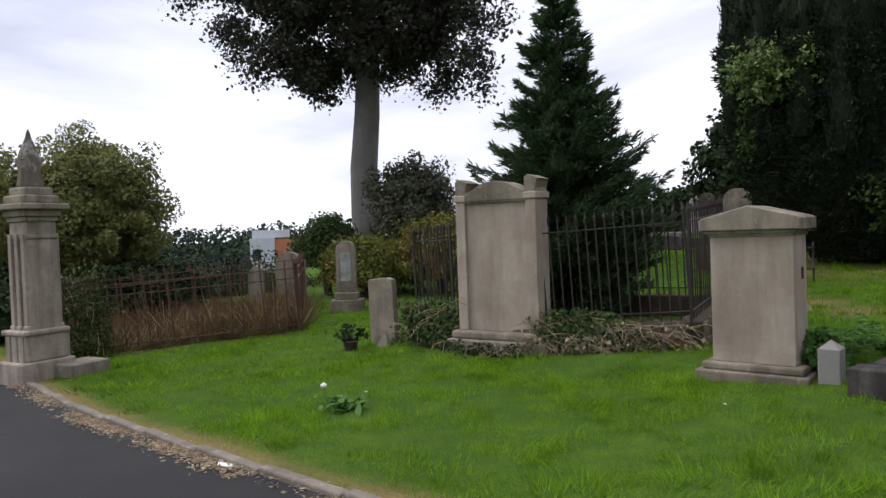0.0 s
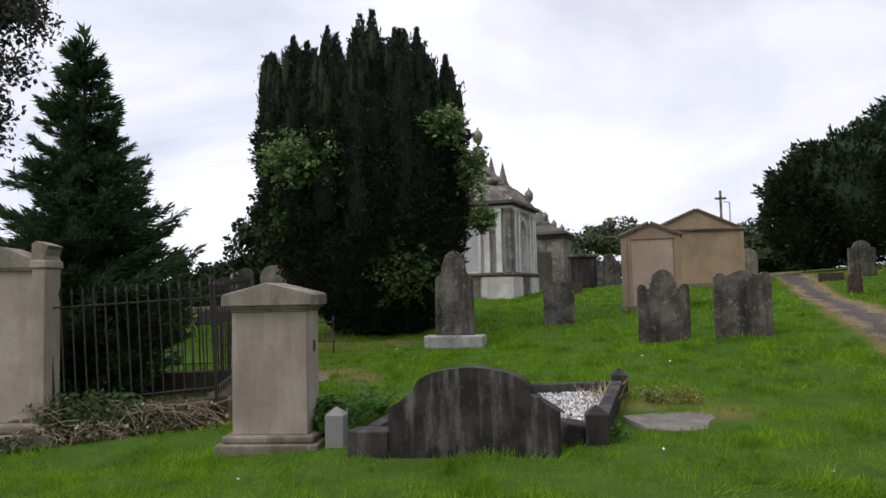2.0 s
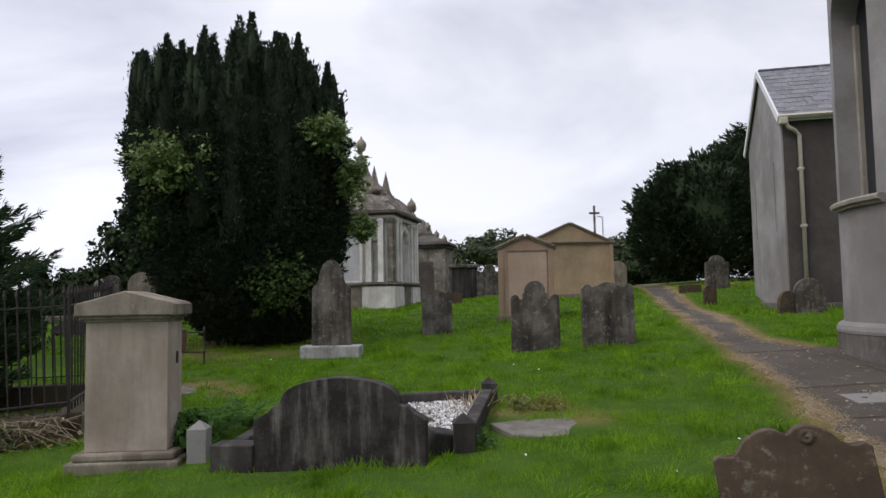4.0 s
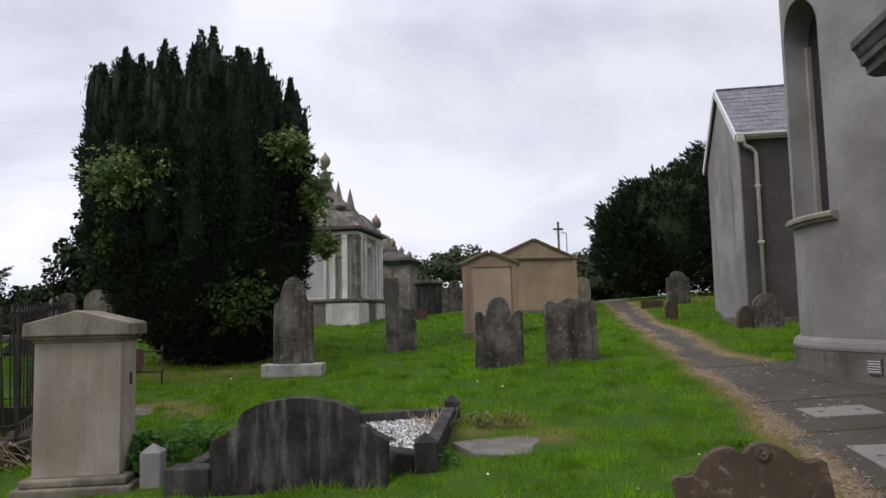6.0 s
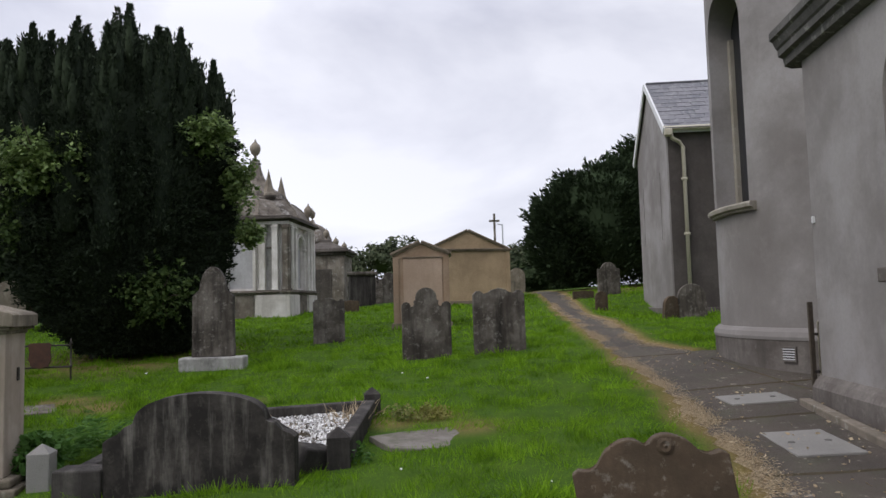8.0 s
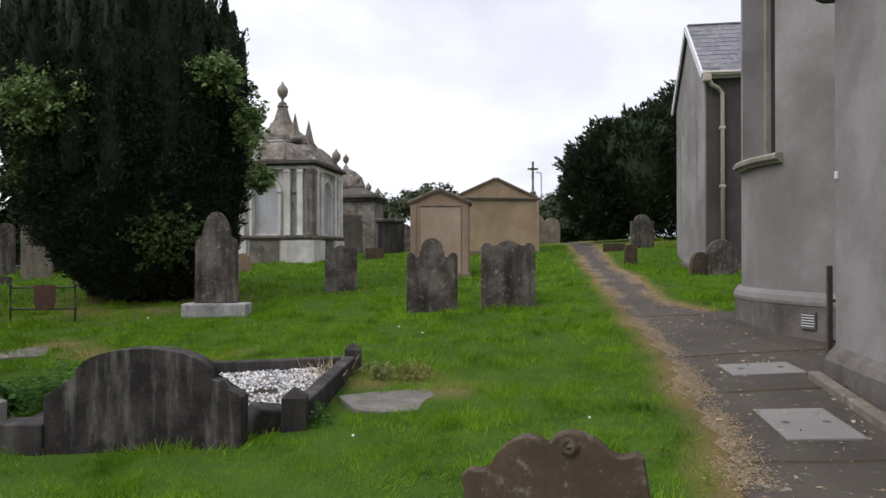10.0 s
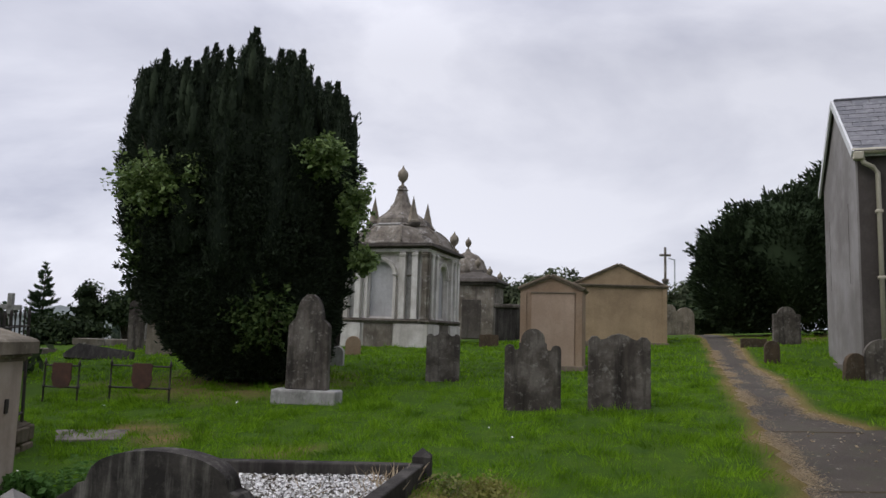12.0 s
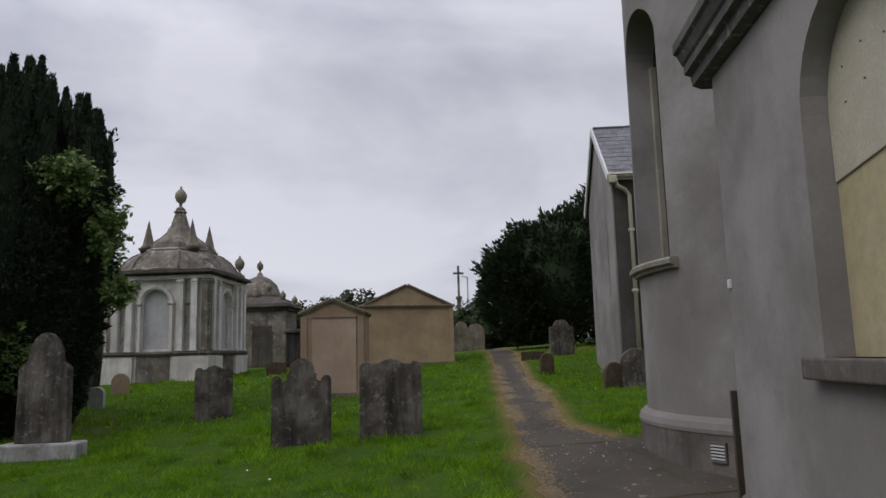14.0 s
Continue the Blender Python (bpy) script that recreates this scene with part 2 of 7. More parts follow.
M = dict(
    turf=turf(),
    grass=leafage("grass_blades", (0.100, 0.205, 0.010), (0.220, 0.385, 0.026), (0.038, 0.092, 0.007), 0.9, 0.35, 0.02, 2.1),
    creeper=leafage("dead_creeper", (0.10, 0.075, 0.048), (0.36, 0.29, 0.20), None, 0.85, 0.0, 0.1),
    straw=leafage("dead_grass", (0.26, 0.195, 0.115), (0.55, 0.45, 0.31), None, 0.85, 0.2, 0.1),
    weeds=leafage("dry_weeds", (0.060, 0.030, 0.018), (0.17, 0.105, 0.055), None, 0.85, 0.2, 0.1),
    asphalt=paving("asphalt", (0.013, 0.013, 0.014), (0.022, 0.021, 0.021), (0.036, 0.035, 0.035), moss_amount=0.06, chips=0.05),
    concrete=paving("old_concrete", (0.080, 0.065, 0.052), (0.038, 0.031, 0.026), (0.12, 0.105, 0.09), moss_amount=0.35, chips=0.75),
    cover=paving("cover_concrete", (0.24, 0.23, 0.21), (0.18, 0.17, 0.16), (0.30, 0.29, 0.27), moss_amount=0.12, chips=0.2),
    kerb=masonry("kerb_stone", (0.17, 0.145, 0.115), (0.08, 0.07, 0.05), (0.24, 0.20, 0.16)),
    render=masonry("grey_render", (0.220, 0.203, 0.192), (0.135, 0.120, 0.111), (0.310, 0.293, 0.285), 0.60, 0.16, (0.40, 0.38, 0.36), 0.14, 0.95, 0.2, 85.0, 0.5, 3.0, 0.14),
    # dark harling, lowered further: the enclosed corner's shade is put into the colour
    render_dark_shaded=masonry("shaded_dark_render", (0.075, 0.064, 0.058), (0.045, 0.040, 0.037), (0.10, 0.088, 0.08), 0.4, 0.3, (0.2, 0.18, 0.16), 0.1, 0.95, 0.8, 85.0),
    plinth=masonry("plinth_render", (0.120, 0.104, 0.092), (0.045, 0.039, 0.034), (0.19, 0.17, 0.155), 0.7, 0.5, (0.36, 0.34, 0.31), 0.2),
    coping=masonry("sill_stone", (0.30, 0.27, 0.22), (0.13, 0.115, 0.09), (0.38, 0.35, 0.30), 0.5, 0.6),
    dark_moulding=masonry("dark_moulding", (0.10, 0.095, 0.088), (0.05, 0.048, 0.045), (0.15, 0.14, 0.13), 0.5, 0.5),
    sand_pale=masonry("pale_sandstone", (0.352, 0.290, 0.232), (0.165, 0.130, 0.098), (0.425, 0.362, 0.302), 0.6, 0.45, (0.30, 0.28, 0.22), 0.2, 0.9, 0.07, size=1.2, patch=4.0, speck=0.14),
    sand_dark=masonry("weathered_sandstone", (0.215, 0.182, 0.138), (0.068, 0.058, 0.041), (0.305, 0.265, 0.205), 0.75, 0.6, (0.42, 0.40, 0.33), 0.5, size=1.5, patch=7.0),
    brown=masonry("brown_sandstone", (0.33, 0.228, 0.152), (0.15, 0.105, 0.075), (0.38, 0.280, 0.200), 0.40, 0.25, (0.24, 0.19, 0.13), 0.15),
    door_stone=masonry("pinkish_sandstone", (0.40, 0.292, 0.215), (0.22, 0.155, 0.11), (0.46, 0.345, 0.26), 0.3, 0.2, (0.30, 0.25, 0.19), 0.15),
    pier_stone=masonry("streaked_pier_stone", (0.33, 0.275, 0.225), (0.085, 0.070, 0.056), (0.42, 0.36, 0.30), 0.8, 0.6, (0.22, 0.20, 0.15), 0.35, size=1.6),
    rubble=masonry("mossy_rubble_stone", (0.135, 0.108, 0.078), (0.045, 0.042, 0.024), (0.21, 0.175, 0.13), 0.8, 0.4, (0.07, 0.08, 0.03), 0.5, size=2.0),
    vault_cap=masonry("brown_coping_stone", (0.20, 0.160, 0.118), (0.085, 0.068, 0.052), (0.27, 0.215, 0.16), 0.5, 0.5, (0.30, 0.28, 0.22), 0.2),
    ochre=masonry("ochre_sandstone", (0.36, 0.262, 0.162), (0.170, 0.122, 0.080), (0.45, 0.330, 0.205), 0.45, 0.2, (0.26, 0.21, 0.14), 0.2),
    slate_stone=masonry("grey_headstone", (0.075, 0.063, 0.052), (0.016, 0.013, 0.011), (0.185, 0.165, 0.142), 0.8, 0.95, (0.40, 0.38, 0.34), 0.45, size=1.6, patch=8.0),
    black_stone=masonry("blackened_stone", (0.026, 0.023, 0.021), (0.150, 0.138, 0.122), (0.046, 0.041, 0.037), 0.0, 0.55, (0.14, 0.13, 0.115), 0.15, size=1.8),
    drip_stone=masonry("white_streaked_black_stone", (0.021, 0.018, 0.016), (0.21, 0.195, 0.172), (0.055, 0.048, 0.042), 0.0, 0.85, (0.13, 0.12, 0.10), 0.3, size=2.6, run_at=(0.50, 0.72)),
    brown_head=masonry("mossy_brown_headstone", (0.072, 0.050, 0.032), (0.030, 0.026, 0.016), (0.105, 0.074, 0.048), 0.6, 0.4, (0.38, 0.36, 0.31), 0.35, size=2.4),
    pale=masonry("pale_granite", (0.33, 0.32, 0.30), (0.10, 0.095, 0.088), (0.45, 0.44, 0.42), 0.85, 0.5, size=2.8),
    limewash=masonry("limewashed_stone", (0.62, 0.59, 0.55), (0.24, 0.210, 0.172), (0.76, 0.735, 0.70), 0.55, 0.42, (0.36, 0.34, 0.29), 0.2),
    cornice=masonry("blackened_cornice_stone", (0.075, 0.064, 0.054), (0.030, 0.026, 0.022), (0.13, 0.115, 0.10), 0.6, 0.5, (0.30, 0.28, 0.25), 0.25),
    blind=masonry("blank_panel_stone", (0.42, 0.415, 0.42), (0.24, 0.225, 0.205), (0.50, 0.495, 0.50), 0.5, 0.35, (0.55, 0.55, 0.54), 0.2),
    slab_stone=masonry("mossy_flat_slab", (0.150, 0.132, 0.115), (0.060, 0.062, 0.032), (0.22, 0.20, 0.18), 0.9, 0.3, (0.07, 0.085, 0.03), 0.7, size=2.0, patch=5.0),
    lead_stone=masonry("grey_brown_stone", (0.160, 0.136, 0.108), (0.042, 0.036, 0.030), (0.29, 0.26, 0.22), 0.8, 0.7, (0.58, 0.56, 0.52), 0.6, size=1.1, patch=4.5),
    chips=leafage("marble_chips", (0.55, 0.54, 0.52), (0.85, 0.84, 0.83), None, 0.6, 0.0, 0.3),
    soil=paving("soil", (0.07, 0.055, 0.035), (0.04, 0.033, 0.022), (0.12, 0.09, 0.06)),
    iron=plain("black_iron", (0.026, 0.023, 0.022), (0.055, 0.042, 0.034), 9.0, 0.6, 0.3),
    rust=plain("rusty_iron", (0.055, 0.028, 0.020), (0.125, 0.055, 0.034), 7.0, 0.85, 0.1),
    bark=masonry("beech_bark", (0.185, 0.172, 0.162), (0.10, 0.094, 0.087), (0.24, 0.225, 0.212), 0.4, 0.3, (0.2, 0.22, 0.16), 0.3, 0.9, 0.6, 30.0),
    wood=plain("dark_bark", (0.045, 0.035, 0.025), (0.09, 0.07, 0.05), 12.0, 0.9),
    yew=leafage("yew_leaves", (0.019, 0.026, 0.017), (0.040, 0.054, 0.031), None, 0.88, 0.04, 0.05),
    evergreen=leafage("evergreen_leaves", (0.018, 0.028, 0.014), (0.040, 0.060, 0.028), None, 0.8, 0.05, 0.08),
    ivy=leafage("ivy_leaves", (0.022, 0.045, 0.012), (0.075, 0.110, 0.030), None, 0.7, 0.15, 0.12),
    shrub=leafage("shrub_leaves", (0.055, 0.098, 0.024), (0.22, 0.30, 0.095), None, 0.55, 0.3, 0.3),
    beech=leafage("copper_leaves", (0.022, 0.026, 0.018), (0.055, 0.052, 0.034), None, 0.6, 0.2, 0.25),
    fir=leafage("cypress_leaves", (0.022, 0.042, 0.020), (0.075, 0.118, 0.052), None, 0.7, 0.2, 0.12),
    olive=leafage("olive_leaves", (0.085, 0.105, 0.030), (0.22, 0.225, 0.075), (0.22, 0.21, 0.05), 0.6, 0.3, 0.2),
    rhodo=leafage("rhododendron_leaves", (0.045, 0.055, 0.032), (0.105, 0.105, 0.065), None, 0.6, 0.2, 0.2),
    gold=leafage("golden_leaves", (0.050, 0.078, 0.016), (0.20, 0.195, 0.035), (0.21, 0.11, 0.03), 0.6, 0.3, 0.2),
    hedge=leafage("dark_leaves", (0.014, 0.025, 0.012), (0.042, 0.060, 0.024), None, 0.8, 0.12, 0.08),
    far_green=leafage("far_leaves", (0.024, 0.036, 0.026), (0.052, 0.070, 0.044), None, 0.9, 0.0, 0.05),
    # paler than the hedge leaves: the haze of distance is mixed into the colour
    distant=leafage("hazed_distant_leaves", (0.050, 0.066, 0.038), (0.115, 0.130, 0.075), None, 0.85, 0.1, 0.05),
    fern=leafage("fern_leaves", (0.045, 0.115, 0.020), (0.105, 0.215, 0.045), None, 0.6, 0.3, 0.2),
    white=plain("white_paint", (0.60, 0.60, 0.60), (0.72, 0.72, 0.72), 3.0, 0.6),
    cream=plain("cream_paint", (0.42, 0.38, 0.29), (0.52, 0.48, 0.38), 5.0, 0.55),
    board=plain("boarded_window", (0.40, 0.34, 0.19), (0.48, 0.42, 0.27), 1.2, 0.6),
    brick=plain("far_brick", (0.42, 0.16, 0.08), (0.50, 0.21, 0.10), 1.0, 0.85),
    cladding=plain("pale_cladding", (0.50, 0.52, 0.55), (0.60, 0.62, 0.65), 0.5, 0.6),
    petal=plain("white_petal", (0.75, 0.74, 0.70), (0.85, 0.85, 0.82), 30.0, 0.7),
    dark_glass=plain("dark_glass", (0.02, 0.022, 0.025), (0.03, 0.03, 0.035), 2.0, 0.2),
    slate=slate(),
)


# ---- mesh helpers ----
def finish(name, bm, material, smooth=False):
    me = bpy.data.meshes.new(name)
    bmesh.ops.recalc_face_normals(bm, faces=bm.faces)
    bm.to_mesh(me)
    bm.free()
    me.materials.append(material)
    if smooth:
        me.polygons.foreach_set("use_smooth", [True] * len(me.polygons))
    return me


def single(name, bm, material, m=None, label="", category="", group="", kind="", smooth=False):
    """A thing that is one mesh."""
    ob = new(name, finish(name, bm, material, smooth))
    if m is not None:
        ob.matrix_world = m
    return tagged(ob, label, category, group, kind)


def root(name, m, label, category, group="", kind=""):
    ob = new(name)
    ob.empty_display_size = 0.2
    ob.matrix_world = m
    return tagged(ob, label, category, group, kind)


def part(name, bm, material, parent, label="", smooth=False, m=None):
    ob = new(name, finish(name, bm, material, smooth))
    ob.parent = parent
    if m is not None:
        ob.matrix_local = m
    return tagged(ob, label)


def box(bm, sx, sy, sz, x=0, y=0, z=0, bevel=0.0, turn=0.0, taper=1.0):
    """A block that stands on z; taper: the top's size against the bottom's."""
    v = bmesh.ops.create_cube(bm, size=1)["verts"]
    for p in v:
        k = taper if p.co.z > 0 else 1.0
        p.co = Vector((p.co.x * sx * k, p.co.y * sy * k, (p.co.z + 0.5) * sz))
    m = Matrix.Translation((x, y, z)) @ Matrix.Rotation(radians(turn), 4, "Z")
    bmesh.ops.transform(bm, matrix=m, verts=v)
    if bevel:
        es = list({e for p in v for e in p.link_edges})
        bmesh.ops.bevel(bm, geom=es, offset=bevel, segments=2, affect="EDGES", profile=0.5)
    return bm


def blocks(*args):
    bm = bmesh.new()
    for a in args:
        box(bm, **a) if isinstance(a, dict) else box(bm, *a)
    return bm


def slab(outline, depth, bevel=0.008, y=0.0, bm=None):
    """An outline in x and z, drawn out along y to a depth, with softened edges."""
    bm = bm or bmesh.new()
    front = [bm.verts.new((x, y - depth / 2, z)) for x, z in outline]
    back = [bm.verts.new((x, y + depth / 2, z)) for x, z in outline]
    f, b = bm.faces.new(front), bm.faces.new(back[::-1])
    n = len(outline)
    for i in range(n):
        bm.faces.new((front[(i + 1) % n], front[i], back[i], back[(i + 1) % n]))
    if bevel:
        es = list(f.edges) + list(b.edges)
        bmesh.ops.bevel(bm, geom=es, offset=bevel, segments=2, affect="EDGES", profile=0.5, clamp_overlap=True)
    return bm


def lathe(profile, seg=24, bm=None, x=0, y=0, z=0, phase=0.0, squash=1.0):
    """Rings (radius, height) round an upright axis."""
    bm = bm or bmesh.new()
    rings = []
    for r, h in profile:
        if r < 1e-4:
            rings.append([bm.verts.new((x, y, z + h))])
        else:
            rings.append([bm.verts.new((x + r * math.cos(phase + 2 * math.pi * i / seg), y + squash * r * math.sin(phase + 2 * math.pi * i / seg), z + h)) for i in range(seg)])
    for a, b in zip(rings, rings[1:]):
        for i in range(seg):
            j = (i + 1) % seg
            if len(a) == 1 and len(b) > 1:
                bm.faces.new((a[0], b[j], b[i]))
            elif len(b) == 1 and len(a) > 1:
                bm.faces.new((a[i], a[j], b[0]))
            elif len(a) > 1:
                bm.faces.new((a[i], a[j], b[j], b[i]))
    for ring, flip in ((rings[0], True), (rings[-1], False)):
        if len(ring) > 2:
            bm.faces.new(ring[::-1] if flip else ring)
    return bm


def tube(bm, points, r, seg=6, taper=1.0):
    """A round rod along points."""
    pts = [Vector(p) for p in points]
    rings = []
    for i, p in enumerate(pts):
        d = (pts[min(i + 1, len(pts) - 1)] - pts[max(i - 1, 0)]).normalized()
        a = d.orthogonal().normalized()
        if abs(d.z) < 0.98:
            a = d.cross(Vector((0, 0, 1))).normalized()
        c = d.cross(a)
        k = r * (1 + (taper - 1) * i / max(1, len(pts) - 1))
        rings.append([bm.verts.new(p + k * (math.cos(2 * math.pi * j / seg) * a + math.sin(2 * math.pi * j / seg) * c)) for j in range(seg)])
    for a, b in zip(rings, rings[1:]):
        for j in range(seg):
            bm.faces.new((a[j], a[(j + 1) % seg], b[(j + 1) % seg], b[j]))
    bm.faces.new(rings[0][::-1])
    bm.faces.new(rings[-1])
    return bm


def arc(cx, cz, r, a0, a1, n, squash=1.0):
    return [(cx + r * math.cos(radians(a0 + (a1 - a0) * i / n)), cz + squash * r * math.sin(radians(a0 + (a1 - a0) * i / n))) for i in range(n + 1)]


def raw_mesh(name, verts, faces, material):
    """A mesh of many small faces from arrays; faces all have the same number of corners."""
    me = bpy.data.meshes.new(name)
    k = faces.shape[1]
    me.vertices.add(len(verts))
    me.vertices.foreach_set("co", np.ascontiguousarray(verts, dtype=np.float32).ravel())
    me.loops.add(faces.size)
    me.loops.foreach_set("vertex_index", np.ascontiguousarray(faces, dtype=np.int32).ravel())
    me.polygons.add(len(faces))
    me.polygons.foreach_set("loop_start", np.arange(0, faces.size, k, dtype=np.int32))
    me.update(calc_edges=True)
    me.materials.append(material)
    return me


def leaves(centres, normals, size, rng, length=1.6, spread=0.7):
    """Small pointed leaves (four corners each) about centres, facing near their normals."""
    n = len(centres)
    nor = normals + rng.normal(0, spread, (n, 3))
    nor /= np.linalg.norm(nor, axis=1, keepdims=True) + 1e-9
    a = np.cross(nor, rng.normal(0, 1, (n, 3)))
    a /= np.linalg.norm(a, axis=1, keepdims=True) + 1e-9
    b = np.cross(nor, a)
    s = (size * rng.uniform(0.6, 1.4, n))[:, None]
    v = np.stack([centres - a * s * length * 0.5, centres + b * s * 0.5 + nor * s * 0.12, centres + a * s * length * 0.5, centres - b * s * 0.5 + nor * s * 0.12], 1).reshape(-1, 3)
    return v, np.arange(4 * n).reshape(n, 4)


def needles(centres, dirs, size, rng, width=0.28, spread=0.35):
    """Slim sprays that point along dirs."""
    n = len(centres)
    d = dirs + rng.normal(0, spread, (n, 3))
    d /= np.linalg.norm(d, axis=1, keepdims=True) + 1e-9
    a = np.cross(d, rng.normal(0, 1, (n, 3)))
    a /= np.linalg.norm(a, axis=1, keepdims=True) + 1e-9
    s = (size * rng.uniform(0.6, 1.4, n))[:, None]
    v = np.stack([centres, centres + d * s * 0.45 + a * s * width * 0.5, centres + d * s, centres + d * s * 0.45 - a * s * width * 0.5], 1).reshape(-1, 3)
    return v, np.arange(4 * n).reshape(n, 4)


def join(pieces):
    vs, fs, k = [], [], 0
    for v, f in pieces:
        vs.append(v)
        fs.append(f + k)
        k += len(v)
    return np.concatenate(vs), np.concatenate(fs)


def leaf_part(name, pieces, material, parent, label=""):
    v, f = join(pieces)
    ob = new(name, raw_mesh(name, v, f, material))
    ob.parent = parent
    return tagged(ob, label)


# ---- the lie of the land ----
def soft(s):
    return np.logaddexp(0.0, s)


def land(x, y):
    x, y = np.asarray(x, float), np.asarray(y, float)
    z = 0.04 * x + 0.01 * (np.sqrt(x * x + 1) - 1)
    z = np.where(np.abs(x) > 30, np.sign(x) * 1.2 + 0.29, z)
    z = z + 0.065 * 1.2 * soft((y - 6) / 1.2) - 0.065 * 2.5 * soft((y - 27) / 2.5)
    z = z - 0.35 * np.exp(-(((x - 9.5) / 2.6) ** 2) - ((y - 19.5) / 3.5) ** 2)
    drop = np.clip(-x - 13, 0, 60)
    return z - 0.0009 * drop ** 2 - 0.02 * drop


def gz(x, y):
    return float(land(x, y))


KERB = [(-40.0, 8.6), (-20.0, 5.4), (-11.89, 3.79), (-7.32, 3.18), (-4.27, 3.07), (-1.5, 3.0), (1.2, 2.95), (2.5, 3.15), (3.0, 4.1), (3.33, 5.04), (3.79, 6.5), (4.3, 8.3), (5.1, 12.1), (6.3, 17.4), (7.6, 22.8), (9.0, 29.0), (10.5, 36.0)]
FARSIDE = [(-40.0, 7.2), (-20.0, 4.0), (-11.5, 2.7), (-7.08, 2.35), (-5.5, 1.85), (-3.5, 1.0), (-1.5, -0.6), (2.0, -1.2), (6.0, -1.4), (12.0, -1.5)]


def along(line, x):
    return np.interp(x, [p[0] for p in line], [p[1] for p in line])


def to_line(line, x, y):
    """Distance from points to a broken line."""
    best = np.full(np.shape(x), 1e9)
    for (x0, y0), (x1, y1) in zip(line, line[1:]):
        dx, dy = x1 - x0, y1 - y0
        t = np.clip(((x - x0) * dx + (y - y0) * dy) / (dx * dx + dy * dy), 0, 1)
        best = np.minimum(best, np.hypot(x - x0 - t * dx, y - y0 - t * dy))
    return best


def path_right(y):
    """The far edge of the church path."""
    return np.interp(y, [3.0, 5.0, 8.0, 10.3, 10.9, 12.1, 16.0, 22.0, 29.0, 36.0], [9.0, 9.0, 9.0, 9.0, 5.95, 5.75, 6.75, 8.15, 9.8, 11.3])


def kerb_x(y):
    """x of the lawn's edge along the church path."""
    return np.interp(y, [p[1] for p in KERB[7:]], [p[0] for p in KERB[7:]])


def paved(x, y):
    """True on the road and on the church path."""
    x, y = np.asarray(x, float), np.asarray(y, float)
    on_road = (y < along(KERB, x)) & (y > along(FARSIDE, x)) & (x < 2.5)
    on_path = (y > 3.1) & (y < 36) & (x > kerb_x(y)) & (x < path_right(y))
    on_path |= (y > -1.4) & (y <= 3.15) & (x > 2.4) & (x < 9)
    return on_road | on_path


# ---- ground, road, path ----
def steps(lo, hi, d, reach, grow=1.35):
    a = list(np.arange(lo, hi + d / 2, d))
    k, left, right = d, a[0], a[-1]
    while right < reach or left > -reach:
        k *= grow
        left, right = left - k, right + k
        a = [left] + a + [right]
    return np.array(a)


def build_ground():
    xs, ys = steps(-14, 11, 0.13, 900), steps(1.2, 26, 0.13, 900)
    X, Y = np.meshgrid(xs, ys)
    Z = land(X, Y)
    wave = np.array([noise.noise((x * 0.9, y * 0.9, 0)) + 0.5 * noise.noise((x * 2.3, y * 2.3, 5)) for x, y in zip(X.ravel(), Y.ravel())]).reshape(X.shape)
    pav = paved(X, Y)
    Z = Z + np.where(pav, -0.07, 0.03 + 0.025 * wave)
    n, m = X.shape
    idx = np.arange(n * m).reshape(n, m)
    f = np.stack([idx[:-1, :-1], idx[:-1, 1:], idx[1:, 1:], idx[1:, :-1]], -1).reshape(-1, 4)
    me = raw_mesh("ground", np.stack([X, Y, Z], -1).reshape(-1, 3), f, M["turf"])
    me.polygons.foreach_set("use_smooth", [True] * len(me.polygons))
    edge = np.minimum(to_line(KERB, X, Y), np.minimum(to_line(FARSIDE, X, Y), np.where(Y > 10.6, np.abs(X - path_right(Y)), 9)))
    worn = np.clip(1.25 - (edge + 0.16 * wave) / 0.24, 0, 1) * (Y > 1) * 0.9
    for cx, cy, r in ((1.6, 8.3, 0.45), (-2.2, 10.4, 0.5), (1.9, 7.6, 0.4), (-0.6, 9.9, 0.5), (-3.0, 10.9, 0.7), (1.2, 8.1, 0.35)):
        worn = np.maximum(worn, 0.85 * np.clip(1.1 - np.hypot(X - cx, Y - cy) / r + 0.5 * wave, 0, 1))
    me.attributes.new("worn", "FLOAT", "POINT").data.foreach_set("value", worn.ravel().astype(np.float32))
    far = np.clip((np.hypot(X, Y) - 40) / 80, 0, 1)
    me.attributes.new("far", "FLOAT", "POINT").data.foreach_set("value", far.ravel().astype(np.float32))
    for cx, cy, r in ((-3.3, 15.6, 2.3), (12.0, 27.5, 3.2), (-5.6, 8.9, 1.2)):
        worn = np.maximum(worn, 0.75 * np.clip(1.25 - np.hypot(X - cx, Y - cy) / r + 0.35 * wave, 0, 1))
    me.attributes["worn"].data.foreach_set("value", worn.ravel().astype(np.float32))
    return tagged(new("ground", me), "mown green lawn of the churchyard with worn patches", "ground", kind="structure")


def strip(name, rows, material, label, category):
    """A paved sheet from rows of (left, right) points, eight across."""
    v = []
    for (x0, y0), (x1, y1) in rows:
        for k in np.linspace(0, 1, 9):
            x, y = x0 + k * (x1 - x0), y0 + k * (y1 - y0)
            v.append((x, y, gz(x, y) + 0.004 + 0.012 * noise.noise((x * 1.5, y * 1.5, 2))))
    f = [(i * 9 + j, (i + 1) * 9 + j, (i + 1) * 9 + j + 1, i * 9 + j + 1) for i in range(len(rows) - 1) for j in range(8)]
    return tagged(new(name, raw_mesh(name, np.array(v), np.array(f), material)), label, category, kind="structure")


